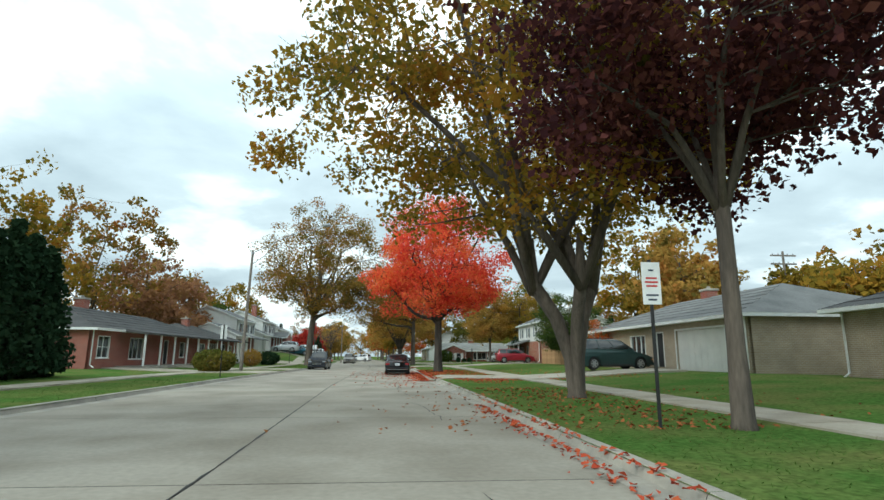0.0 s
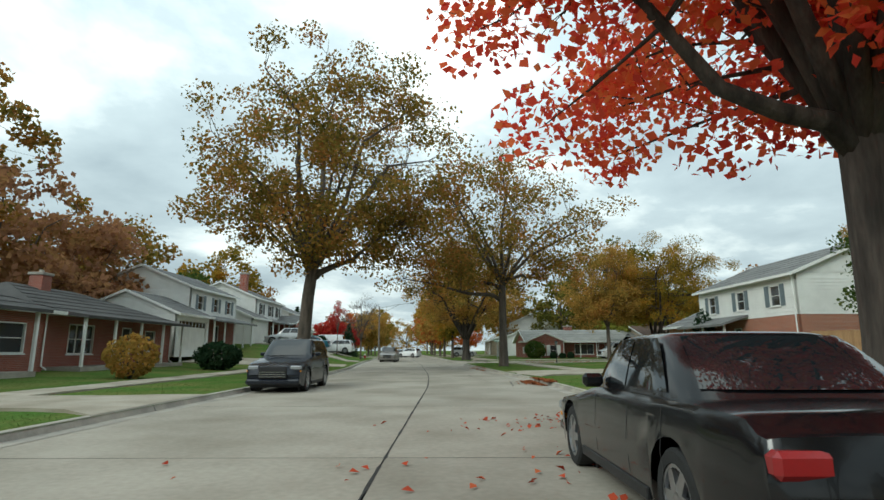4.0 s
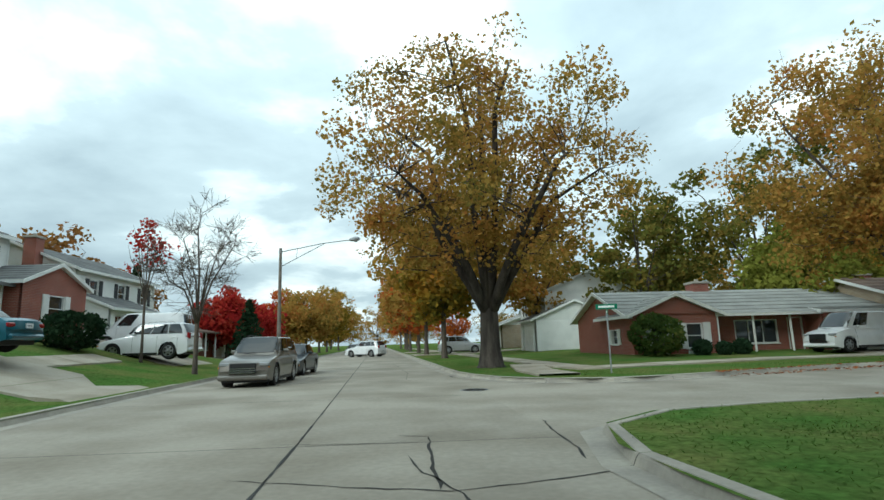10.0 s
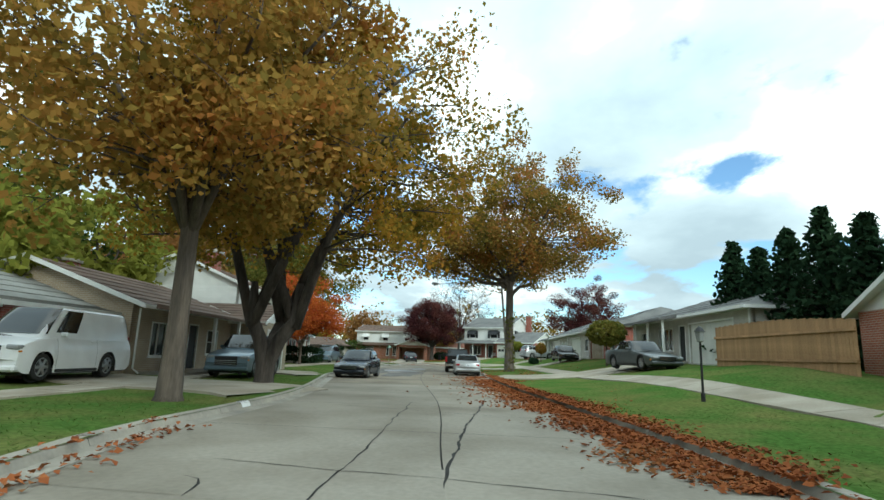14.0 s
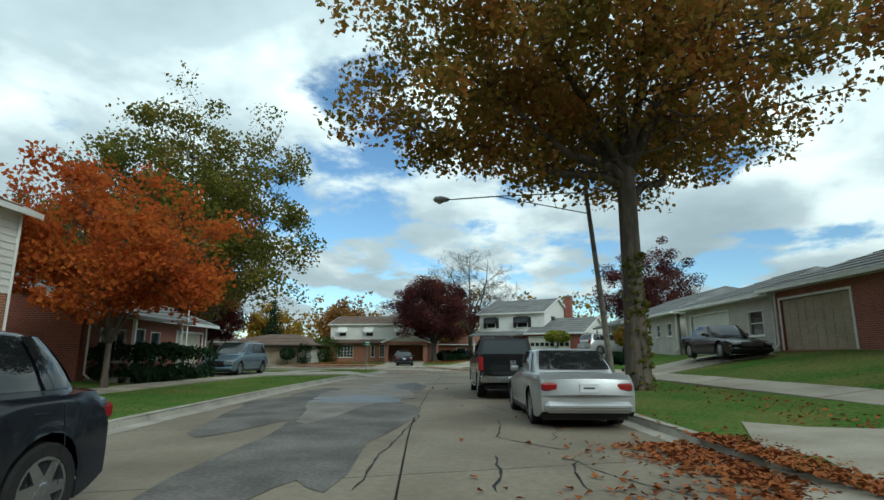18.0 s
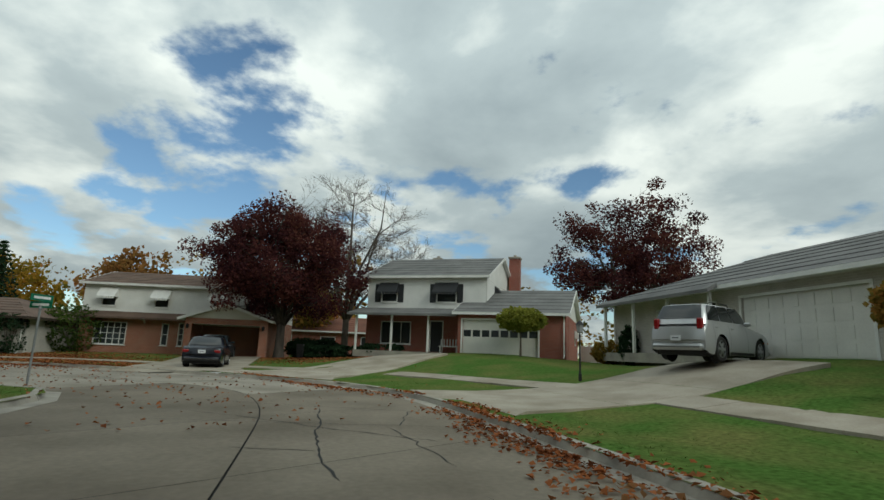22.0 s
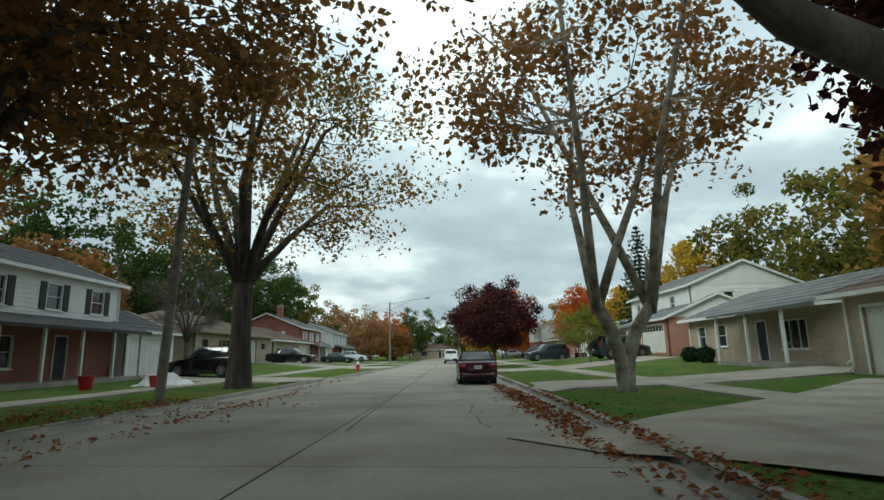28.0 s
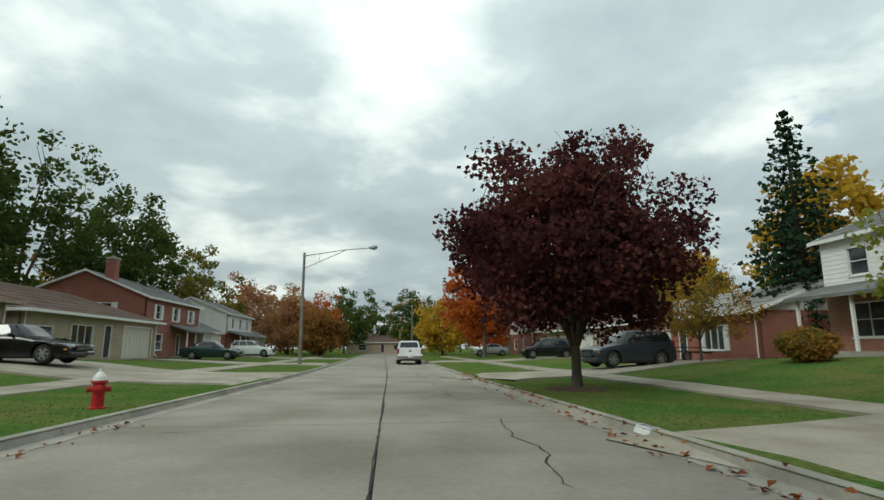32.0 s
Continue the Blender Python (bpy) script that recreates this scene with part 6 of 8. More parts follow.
# ---- houses at the bend ----
def bay_house():
    r = colonial(108.2, 80.4, -90, 13.6, 8.5, ORANGE_BRICK, SIDING, ROOF_BROWN, "white-sided two-storey house with a big multi-pane window and an open garage", wins_up=(-5.0, -1.2, 3.0, 5.4), wins_low=[(-4.6, 0.55, 2.3, 1.65, {"bars": (4, 3)}), (0.6, 0.6, 0.7, 1.7, {"bars": (1, 3)}), (-0.7, 0.6, 0.5, 1.6, {})], door_u=-0.0 + 1.5, awn=TRIM, eave=5.05, pitch=0.30)
    bm = bmesh.new()
    vs = [bm.verts.new(p) for p in ((-7.0, -0.75, 2.55), (1.8, -0.75, 2.55), (1.8, -0.02, 2.95), (-7.0, -0.02, 2.95), (-7.0, -0.75, 2.42), (1.8, -0.75, 2.42), (1.8, -0.02, 2.8), (-7.0, -0.02, 2.8))]
    for f in ((0, 1, 2, 3), (7, 6, 5, 4), (0, 4, 5, 1), (1, 5, 6, 2), (2, 6, 7, 3), (3, 7, 4, 0)):
        bm.faces.new([vs[i] for i in f])
    part("pent_roof", bm, ROOF_BROWN, r)
    for u in (-6.6, -2.2, 1.4):
        part("bracket", tube([(u, -0.03, 2.2), (u, -0.3, 2.42), (u, -0.62, 2.45)], [0.05] * 3, 5), TRIM, r)
    # garage wing, its door open on a dark inside
    v, f = wall_panel(1.9, 7.4, -0.4, 2.6, [(2.35, 6.95, 0.0, 2.2)], lambda u, w, z: (u, -3.2 + w, z))
    mesh_ob("wall", v, f, ORANGE_BRICK, r)
    for u in (1.9, 7.4):
        add_box("wall", (u - 0.07, -3.05, -0.4), (u + 0.07, -0.02, 2.6), ORANGE_BRICK, r)
    gable_roof(r, 1.9, 7.4, -3.2, 0.3, 2.6, 0.34, ROOF_BROWN, TRIM, "v", 0.45, CREAM, tag="garage_roof")
    add_box("raised_door", (2.4, -3.0, 2.16), (6.9, -0.4, 2.24), GARAGE, r)
    for u in (2.1, 7.2):
        part("wall_lantern", disc_tube((u, -3.3, 1.85), (0, 0, 1), [(0, 0.05), (0.05, 0.09), (0.25, 0.11), (0.33, 0.02)], 8), BLACK, r)


bay_house()


def diagonal_house():
    r = house_root("two_storey_house", 102.6, 62.2, -112, "white-sided two-storey house with metal awnings and a gabled garage wing")
    block(r, -4.2, 4.2, 0, 9.4, -0.4, 5.2, RED_BRICK, SIDING, 2.75, fronts=[W(-2.6, 3.4, 1.2, 1.2, awn=DARK, shut=DARK), W(1.5, 3.4, 1.4, 1.2, awn=DARK, shut=DARK), W(-2.0, 0.6, 2.2, 1.5, bars=(2, 0)), ("door", 0.9, 0.15, 0.95, 2.05, {})], rights=[("win", 3.0, 3.6, 0.9, 1.1, {"awn": DARK}), ("win", 6.4, 3.6, 0.9, 1.1, {"awn": DARK})])
    gable_roof(r, -4.2, 4.2, 0, 9.4, 5.2, 0.40, ROOF_GREY, TRIM, "u", 0.4, SIDING)
    block(r, 2.9, 9.4, -1.9, -0.05, -0.4, 2.65, RED_BRICK, fronts=[("garage", 5.5, 0.02, 4.6, 2.15, {"lights": 2})])
    block(r, 4.3, 9.4, -0.04, 8.4, -0.4, 2.65, RED_BRICK, rights=[("win", 5.6, 1.0, 0.8, 0.9, {"awn": TRIM})])
    gable_roof(r, 2.9, 9.4, -1.9, 8.4, 2.65, 0.36, ROOF_GREY, TRIM, "u", 0.4, SIDING, tag="garage_roof")
    add_box("porch_floor", (-4.2, -1.8, -0.3), (2.88, -0.01, 0.12), KERB, r)
    bm = bmesh.new()
    vs = [bm.verts.new(p) for p in ((-4.6, -2.2, 2.5), (2.85, -2.2, 2.5), (2.85, -0.02, 3.0), (-4.6, -0.02, 3.0), (-4.6, -2.2, 2.35), (2.85, -2.2, 2.35), (2.85, -0.02, 2.85), (-4.6, -0.02, 2.85))]
    for f in ((0, 1, 2, 3), (7, 6, 5, 4), (0, 4, 5, 1), (1, 5, 6, 2), (2, 6, 7, 3), (3, 7, 4, 0)):
        bm.faces.new([vs[i] for i in f])
    part("porch_roof", bm, ROOF_GREY, r)
    posts(r, (-4.1, -1.6, 0.9), -1.7, 0.12, 2.4)
    bench = add_box("porch_bench", (1.3, -0.7, 0.5), (2.6, -0.3, 0.56), TRIM, r)
    for u in (1.4, 2.5):
        add_box("bench_leg", (u - 0.04, -0.66, 0.12), (u + 0.04, -0.34, 0.5), TRIM, bench)
    for u in np.linspace(1.35, 2.55, 7):
        add_box("bench_slat", (u - 0.03, -0.3, 0.56), (u + 0.03, -0.27, 1.0), TRIM, bench)
    chimney(r, 4.75, 7.4, -0.3, 7.7, 0.8)
    chimney(r, -1.0, 5.6, 6.2, 7.4, 0.6)
    downspout(r, 9.3, -1.98, 2.5)


diagonal_house()
ranch(126, 67.5, -90, 16, 9, RED_BRICK, mat("red_brown_shingles", (0.20, 0.085, 0.055), 0.9, var=0.16, scale=0.8, fine=9, bump=0.5), "low red-roofed house seen between two houses", hip=0, wins=[W2(-4, 0.7, 1.6, 1.4), W2(4, 0.7, 1.6, 1.4)], door_u=0, gable_up=RED_BRICK)
# ---- east side of the last street ----
ranch(104.2, 95.0, -90, 13.4, 11, GREY_BRICK, ROOF_BROWN, "low pale brick house with a dark brown roof and porch", hip=5.2, pitch=0.25, eave=2.55, garage_u=2.6, garage_w=4.6, gmat=TAN_BRICK, wins=[W2(-4.6, 0.7, 1.6, 1.4)], door_u=-2.2, over=0.9, trim=mat("brown_trim_paint", (0.06, 0.045, 0.035), 0.6))
ranch(103.2, 107.0, -90, 9.6, 9, TAN_BRICK, ROOF_BROWN, "tan brick house with a brown roof and a white garage door", garage_u=-2.6, garage_w=2.8, hip=3.5, wins=[], door_u=1.4)
ranch(106, 122.6, -90, 14.6, 9, TAN_BRICK, ROOF_GREY, "tan brick ranch house with white-framed windows and a lattice porch", hip=0, wins=[W2(-5.6, 0.9, 1.1, 1.3), W2(-3.2, 0.9, 1.3, 1.3), W2(3.6, 0.7, 2.0, 1.4, bars=(2, 0))], door_u=1.0, porch=(0, 6, 2.0), gable_up=CREAM)
colonial(108.4, 141.0, -90, 13, 8.5, ORANGE_BRICK, SIDING, ROOF_GREY, "white-sided two-storey house with a brick base and a white double garage", wing=(0.8, 7.0, 2.2, 8, 3.9, 4.8, False, ORANGE_BRICK, 3), wins_up=(-4.6, -1.6, 3.2), wins_low=[W2(-4.4, 0.7, 1.8, 1.5, bars=(1, 1))], door_u=-1.8, porch=(-6.4, -0.4, 1.8), chim=(-2.0, 5.5, 7.9), side_r=[("win", 3.0, 3.6, 0.8, 1.0, {}), ("win", 6.0, 3.6, 0.8, 1.0, {})])
ranch(107, 158.8, -90, 17, 9, RED_BRICK, ROOF_PALE, "red brick ranch house with white window panels and a pale roof", garage_u=-1.6, garage_w=3.0, hip=0, wins=[W2(-5.4, 0.7, 1.1, 1.3), W2(-3.9, 0.7, 0.9, 1.3), W2(4.6, 0.7, 2.0, 1.4, bars=(2, 0))], door_u=1.4, shut=TRIM, gable_up=SIDING)
ranch(106.5, 177, -90, 14, 9, TAN_BRICK, ROOF_BROWN, "tan ranch house with a brown roof farther along the street", garage_u=3.6, garage_w=4.6, hip=4, wins=[W2(-3.5, 0.7, 2.0, 1.4, bars=(2, 0))], door_u=0)
colonial(106.5, 196, -90, 12, 8.5, RED_BRICK, SIDING, ROOF_GREY, "white two-storey house far along the street", wins_up=(-3.6, 0, 3.6), wins_low=[W2(-3, 0.7, 1.8, 1.4)], door_u=1.4)
ranch(106.5, 216, -90, 14, 9, TAN_BRICK, ROOF_PALE, "pale-roofed ranch house far along the street", garage_u=3.6, garage_w=4.6, hip=4, wins=[W2(-3.5, 0.7, 2.0, 1.4)], door_u=0)
# ---- west side of the last street ----
colonial(71, 118, 90, 11, 8, RED_BRICK, SIDING, ROOF_DARK, "white-sided house over red brick with a dark porch roof", wing=(5.2, 10.4, 0.8, 7, 7.8, 4.2, False, SIDING, None), wins_up=(-3, 0.4, 3.6), wins_low=[W2(-2.6, 0.7, 1.8, 1.4)], door_u=1.2, porch=(-5, 4.8, 2.0), shut=DARK)
ranch(70.6, 143, 90, 18, 10, TAN_BRICK, ROOF_BROWN, "long tan brick ranch house with a brown hipped roof", garage_u=2.2, garage_w=4.6, gmat=CREAM, hip=5, wins=[W2(-3.4, 0.6, 2.4, 1.5, bars=(2, 0)), W2(-7.2, 0.8, 1.2, 1.3), W2(6.6, 1.4, 1.4, 0.6)], door_u=-1.2, trim=mat("tan_trim_paint", (0.35, 0.28, 0.2), 0.6))
ranch(70.4, 161.5, 90, 16, 9.5, TAN_BRICK, ROOF_BROWN, "tan brick ranch house with a cream garage door", garage_u=5.0, garage_w=4.4, gmat=CREAM, hip=4.5, wins=[W2(-2.4, 0.6, 2.4, 1.5, bars=(2, 0)), W2(-6.0, 1.2, 1.4, 0.7)], door_u=0.6)
colonial(68.5, 178.5, 90, 13, 10, RED_BRICK, RED_BRICK, ROOF_GREY, "red brick two-storey house with white shutters and a chimney", wing=(6.0, 12.0, 0.8, 7, 9.0, 4.4, False, SIDING, None), wins_up=(-4, 0, 4), wins_low=[W2(-3.6, 0.7, 1.8, 1.4)], door_u=1.0, porch=(-1, 6, 1.6), shut=TRIM, chim=(-6.1, 3.2, 8.4), side_l=[("win", 3.2, 3.5, 0.9, 1.1, {"shut": TRIM}), ("win", 6.4, 3.5, 0.9, 1.1, {"shut": TRIM})])
colonial(69, 200, 90, 12, 9, RED_BRICK, SIDING, ROOF_GREY, "white-sided two-storey house with a dark porch roof", wing=(5.8, 11.4, 0.8, 7, 8.6, 4.4, False, SIDING, None), wins_up=(-3.6, 0, 3.6), wins_low=[W2(-3, 0.7, 1.8, 1.4)], door_u=1.0, porch=(-5.6, 5, 1.6))
ranch(88, 262, 0, 18, 9, TAN_BRICK, ROOF_BROWN, "tan house closing the far end of the street", hip=4, wins=[W2(-5, 0.7, 2.0, 1.4), W2(4, 0.7, 2.0, 1.4)], door_u=0)

# ---- trees by the kerbs ----
tree(8.9, -29.9, 11.6, 9.2, "purple", "purple-leaved maple on the verge with a slim grey trunk", 11, trunk=0.15, fork=0.34, base=0.37, n_clump=155, per=150, size=0.14, bark=BARK, clump=0.9)
tree(8.4, -22.9, 17.0, 18.0, "gold_olive", "tall gold and olive maple with several steep stems on the verge", 12, trunk=0.29, fork=0.20, base=0.25, n_clump=260, per=125, size=0.17, stems=4, limbs=12, clump=1.15, lean=(-1.0, 0))
tree(6.4, 4.2, 15.0, 12.2, "scarlet", "scarlet maple with a round crown beside the kerb", 13, trunk=0.30, fork=0.26, base=0.27, n_clump=250, per=120, size=0.16, limbs=11, clump=0.95, bark=BARK_DARK, shape=0.72, boughs=((-4.6, -0.6, 4.0, 7.4), (3.6, 0.5, 4.2, 7.6)))
tree(5.5, 38.6, 17.4, 19.0, "rust_green", "plane tree with rusty leaves and a straight trunk on the verge", 14, trunk=0.29, fork=0.36, base=0.29, n_clump=180, per=76, size=0.185, limbs=8, clump=1.05, boughs=((-7.6, -0.6, 5.2, 6.6), (4.6, 0.6, 6.4, 8.2), (-5.0, 1.6, 6.0, 8.6)))
tree(-8.0, 32.0, 21.6, 19.2, "rust_green", "big plane tree with rusty green leaves on the verge", 15, trunk=0.40, fork=0.30, base=0.25, n_clump=270, per=108, size=0.19, limbs=9, clump=1.15, lean=(2.0, -1.4), boughs=((5.6, 0.2, 6.0, 9.2), (-3.6, -1.0, 6.4, 10.0)))
tree(3.9, 65.2, 16.6, 15.4, "gold", "large golden maple at the corner with many rising limbs", 16, trunk=0.46, fork=0.15, base=0.22, n_clump=240, per=105, size=0.17, limbs=12, clump=1.05, bark=BARK_DARK)
tree(-9.1, 64.5, 8.2, 5.2, None, "bare young tree on the verge", 17, trunk=0.10, fork=0.3, base=0.3, n_clump=60, limbs=6, bare=True, clump=0.7, bark=BARK)
tree(-12.4, 66.5, 7.2, 2.6, "red", "small tree with a few red leaves beside the driveway", 18, trunk=0.06, fork=0.4, base=0.62, n_clump=10, per=40, size=0.15, clump=0.5)
tree(20.6, 61.6, 15.0, 10.0, "gold", "orange-gold plane tree on the verge of the cross street", 19, trunk=0.22, fork=0.26, base=0.24, n_clump=190, per=120, size=0.17, limbs=7, clump=1.05, bark=BARK)
tree(27.3, 62.9, 16.0, 15.5, "gold_olive", "spreading golden tree with dark forked trunks on the verge", 20, trunk=0.38, fork=0.14, base=0.24, n_clump=250, per=135, lean=(0.8, -0.8), size=0.155, stems=3, limbs=9, clump=1.1, bark=BARK_DARK)
tree(56, 55.9, 20.0, 19.0, "rust_green", "plane tree with brown-green leaves and ivy on its trunk", 21, trunk=0.34, fork=0.38, base=0.34, n_clump=310, per=130, size=0.19, limbs=8, clump=1.15, boughs=((3.6, -3.2, 6.6, 10.4), (-1.0, 7.6, 7.2, 9.4), (-2.6, 4.6, 7.4, 9.8)))
tree(53.2, 73.4, 8.4, 8.2, "orange", "small red-orange maple in a front garden", 23, trunk=0.10, fork=0.2, base=0.25, n_clump=140, per=120, size=0.14, clump=0.7)
tree(76.5, 88, 23.0, 21.0, "olive", "tall olive and gold tree behind the red brick house", 24, trunk=0.4, fork=0.14, base=0.16, n_clump=380, per=105, size=0.26, limbs=9, clump=1.4)
tree(104.9, 72, 11.4, 11.4, "purple", "broad purple maple in front of a garage", 25, trunk=0.30, fork=0.20, base=0.24, n_clump=290, per=150, size=0.15, limbs=10, clump=0.95, bark=BARK_DARK)
tree(115, 68.6, 17.0, 15.4, None, "large bare tree behind two houses", 26, trunk=0.30, fork=0.2, base=0.24, n_clump=260, limbs=10, bare=True, clump=1.1, bark=BARK)
tree(109.2, 45.0, 15.4, 13.0, "purple", "dome-shaped purple maple behind the roofs", 27, trunk=0.28, fork=0.2, base=0.26, n_clump=200, per=130, size=0.18, clump=1.0)
tree(93.2, 96.4, 18.0, 14.5, "rust", "many-limbed maple with thin rusty leaves on the verge", 28, trunk=0.32, fork=0.22, base=0.34, n_clump=210, per=85, size=0.17, limbs=9, clump=1.15, boughs=((-4.0, 0.4, 2.6, 8.4), (2.8, -0.6, 4.2, 9.0)))
tree(94.7, 109.4, 16.0, 13.0, "rust", "pale-barked plane tree forking low on the verge", 29, trunk=0.30, fork=0.16, base=0.36, n_clump=90, per=65, size=0.20, limbs=6, stems=2, bark=BARK_PALE, clump=1.1)
tree(97.8, 98.4, 12.0, 8.2, "purple", "dark purple maple beside a driveway", 30, trunk=0.19, fork=0.25, base=0.24, n_clump=170, per=150, size=0.16, clump=0.9)
tree(80.2, 102.5, 18.0, 14.5, "rust", "tall rusty-leaved tree on the west verge", 31, trunk=0.33, fork=0.24, base=0.26, n_clump=240, per=110, size=0.20, limbs=7, clump=1.2)
tree(80.9, 115.8, 16.5, 17.0, "rust_green", "spreading oak with a dark forked trunk on the verge", 32, trunk=0.42, fork=0.26, base=0.32, n_clump=130, per=75, size=0.17, limbs=9, clump=1.15, bark=BARK_DARK)
tree(80, 92.6, 18.0, 15.0, "rust", "brown-leaved tree near the bend", 33, trunk=0.36, fork=0.28, base=0.25, n_clump=280, per=120, size=0.2, clump=1.2, limbs=8)
tree(93.7, 140.2, 7.9, 7.8, "purple", "round purple maple in a ring of mulch by the kerb", 34, trunk=0.14, fork=0.17, base=0.2, n_clump=220, per=170, size=0.14, clump=0.8, limbs=8, bark=BARK)
tree(100.4, 134.6, 4.4, 4.4, "lime", "small lime-green tree in a front garden", 35, trunk=0.06, fork=0.3, base=0.3, n_clump=40, per=70, size=0.14, clump=0.55)
tree(103.2, 149.4, 5.0, 5.6, "rust_green", "small brown-leaved crab tree on a lawn", 36, trunk=0.07, fork=0.25, base=0.2, n_clump=60, per=60, size=0.13, clump=0.6)
tree(70.5, 133, 8.5, 8.0, None, "bare garden tree with fine twigs", 37, trunk=0.16, fork=0.25, base=0.25, n_clump=80, limbs=7, bare=True, clump=0.8)
tree(17.68, 0.25, 3.4, 3.0, "orange", "small orange shrub-like tree by the wall", 38, trunk=0.05, fork=0.2, base=0.15, n_clump=30, per=70, size=0.12, clump=0.5)
tree(21.6, 18.4, 8.4, 8.0, "green", "dark green drooping tree before a fence", 39, trunk=0.16, fork=0.3, base=0.14, n_clump=150, per=110, size=0.16, clump=0.8, low=0.05)
tree(16.91, -28.19, 4.2, 4.0, "rust", "small brown garden tree", 40, trunk=0.07, fork=0.35, base=0.35, n_clump=40, per=50, size=0.13, clump=0.5)
# backs of the gardens and far streets
GARDEN_TREES_A = ((-30.2, 6.33, 16, 13, "gold_olive"), (-34.06, 30, 20, 17, "rust_green"), (-29.15, 33, 13, 11, "pinkish"), (-28.7, 40, 11, 9, "pinkish"), (-29.58, 62, 8, 7, "green"), (-28.22, 84, 9, 6, "rust"), (-19.27, 98, 6, 6, "red"), (-18.72, 104, 6, 6.5, "red"), (-20.07, 122, 8, 7, "orange"), (-17.41, 140, 10, 8, "gold"), (-34.79, 105, 9, 8, "rust"), (2.58, 82, 12, 8, "gold_olive"), (1.41, 95, 12, 9, "gold"), (0.64, 108, 11, 8, "orange"), (-0.6, 122, 12, 9, "gold"), (-1.4, 138, 11, 9, "orange"), (-15.27, 118, 9, 8, "gold"), (-17.66, 150, 10, 9, "gold_olive"),)
GARDEN_TREES_B = ((-2.14, 156, 12, 10, "gold"), (-19.03, 175, 12, 10, "gold"), (-3.78, 178, 12, 10, "orange"), (-15.15, 250, 14, 20, "gold"), (-30.53, 235, 13, 16, "rust"), (-0.03, 235, 13, 16, "gold_olive"), (11.78, 90, 12, 9, "gold"), (20.93, 88, 14, 11, "olive"), (30.16, 85, 17, 15, "olive"), (37.53, 80, 10, 8, "lime"), (-32.64, 50, 14, 11, "rust_green"), (-29.17, 70, 12, 10, "gold_olive"), (124, 60, 8, 8, "rust"), (127, 76, 9, 9, "rust_green"), (38.93, 88, 12, 10, "green"), (27.75, 77, 8, 6, "lime"), (29.61, 8.93, 12, 9, "gold"), (32.14, 23, 15, 10, "gold_olive"),)
GARDEN_TREES_C = ((33.0, -6.5, 7, 6, "gold_olive"), (28.38, -26.78, 9, 8, "green"), (36.5, 2, 7.5, 6, "gold_olive"), (50, 84, 12, 9, "rust"), (58, 94, 10, 9, "rust"), (78, 30, 7, 6, "green"), (95, 34, 6, 6, "rust"), (122, 90, 9, 8, "rust"), (124, 104, 8, 9, "gold_olive"), (113, 109, 14.5, 8, "pinkish"), (118, 128, 14, 10, "olive"), (113, 116, 13, 9, "rust_green"), (120, 160, 14, 10, "yellow"), (122, 148, 15, 10, "olive"), (116, 172, 9, 8, "yellow"), (104, 205, 10, 8, "orange"), (112, 190, 9, 8, "gold"), (56, 156, 16, 13, "green"),)
GARDEN_TREES_D = ((57, 174, 17, 13, "green"), (57, 192, 16, 13, "green"), (60, 212, 14, 12, "olive"), (64, 228, 13, 11, "pinkish"), (54, 138, 15, 12, "green"), (100, 188, 12, 9, "orange"), (113, 183, 11, 8, "orange"), (84, 270, 14, 14, "green"), (97, 264, 14, 13, "gold"), (74, 256, 13, 12, "orange"), (58, 164, 15.5, 11, "green"), (56, 148, 13, 10, "green"), (60, 184, 14.5, 12, "green"), (60, 202, 11, 9, "olive"), (73, 214, 9, 8, "pinkish"), (76, 222, 9, 8, "orange"), (79, 205, 6, 6, "rust"), (80, 240, 13, 12, "green"), (94, 236, 12, 10, "green"),)
GARDEN_TREES_E = ((98, 215, 9, 8, "yellow"), (62, 118, 11, 9, "rust"), (64, 128, 8, 7, "rust"), (-9.93, -34.3, 9, 8, "gold_olive"), (66, 104, 13, 10, "gold_olive"), (70, 96, 11, 9, "olive"), (-38.28, 205, 13, 12, "rust"), (-26.95, 214, 13, 12, "gold_olive"), (-2.46, 214, 13, 12, "gold"), (11.21, 205, 13, 12, "orange"), (68, 250, 13, 12, "gold_olive"), (106, 250, 13, 12, "gold"),)
for i, (bx, by, bh, bw, bl) in enumerate(itertools.chain(GARDEN_TREES_A, GARDEN_TREES_B, GARDEN_TREES_C, GARDEN_TREES_D, GARDEN_TREES_E)):
    tree(bx, by, bh * (1.25 if bx < 66 and by > 130 else 1.14), bw * 1.16, bl, {"gold": "golden", "gold_olive": "gold and olive", "rust": "rust-brown", "rust_green": "brown-green"}.get(bl, bl) + " tree standing among the gardens", 200 + i, trunk=0.2, fork=0.25, base=0.06 if by >= 200 else 0.2, n_clump=100, per=66, size=0.39, limbs=5, clump=1.2)
conifer(119.6, 101.6, 9.6, 5.2, "open-branched green spruce behind the houses", 51)
conifer(111.2, 152.0, 14.2, 8.0, "tall dark spruce behind the houses", 52, rows=30)
conifer(115, 157, 10.0, 5.0, "dark spruce beside a taller one", 53)
conifer(-15.32, 92, 5.6, 3.6, "blue-green spruce on a front lawn", 54)
conifer(-22.87, 86, 7.5, 3.6, "dark pointed spruce behind the roofs", 55)
for i in range(9):
    conifer(-13.4 - 0.1 * i, -22.5 + 1.45 * i, 6.9 - 0.35 * (i % 3), 2.5, "dense dark green arborvitae in a hedge row", 60 + i, base=0.0, per=22, rows=30, droop=-0.35, name="arborvitae")
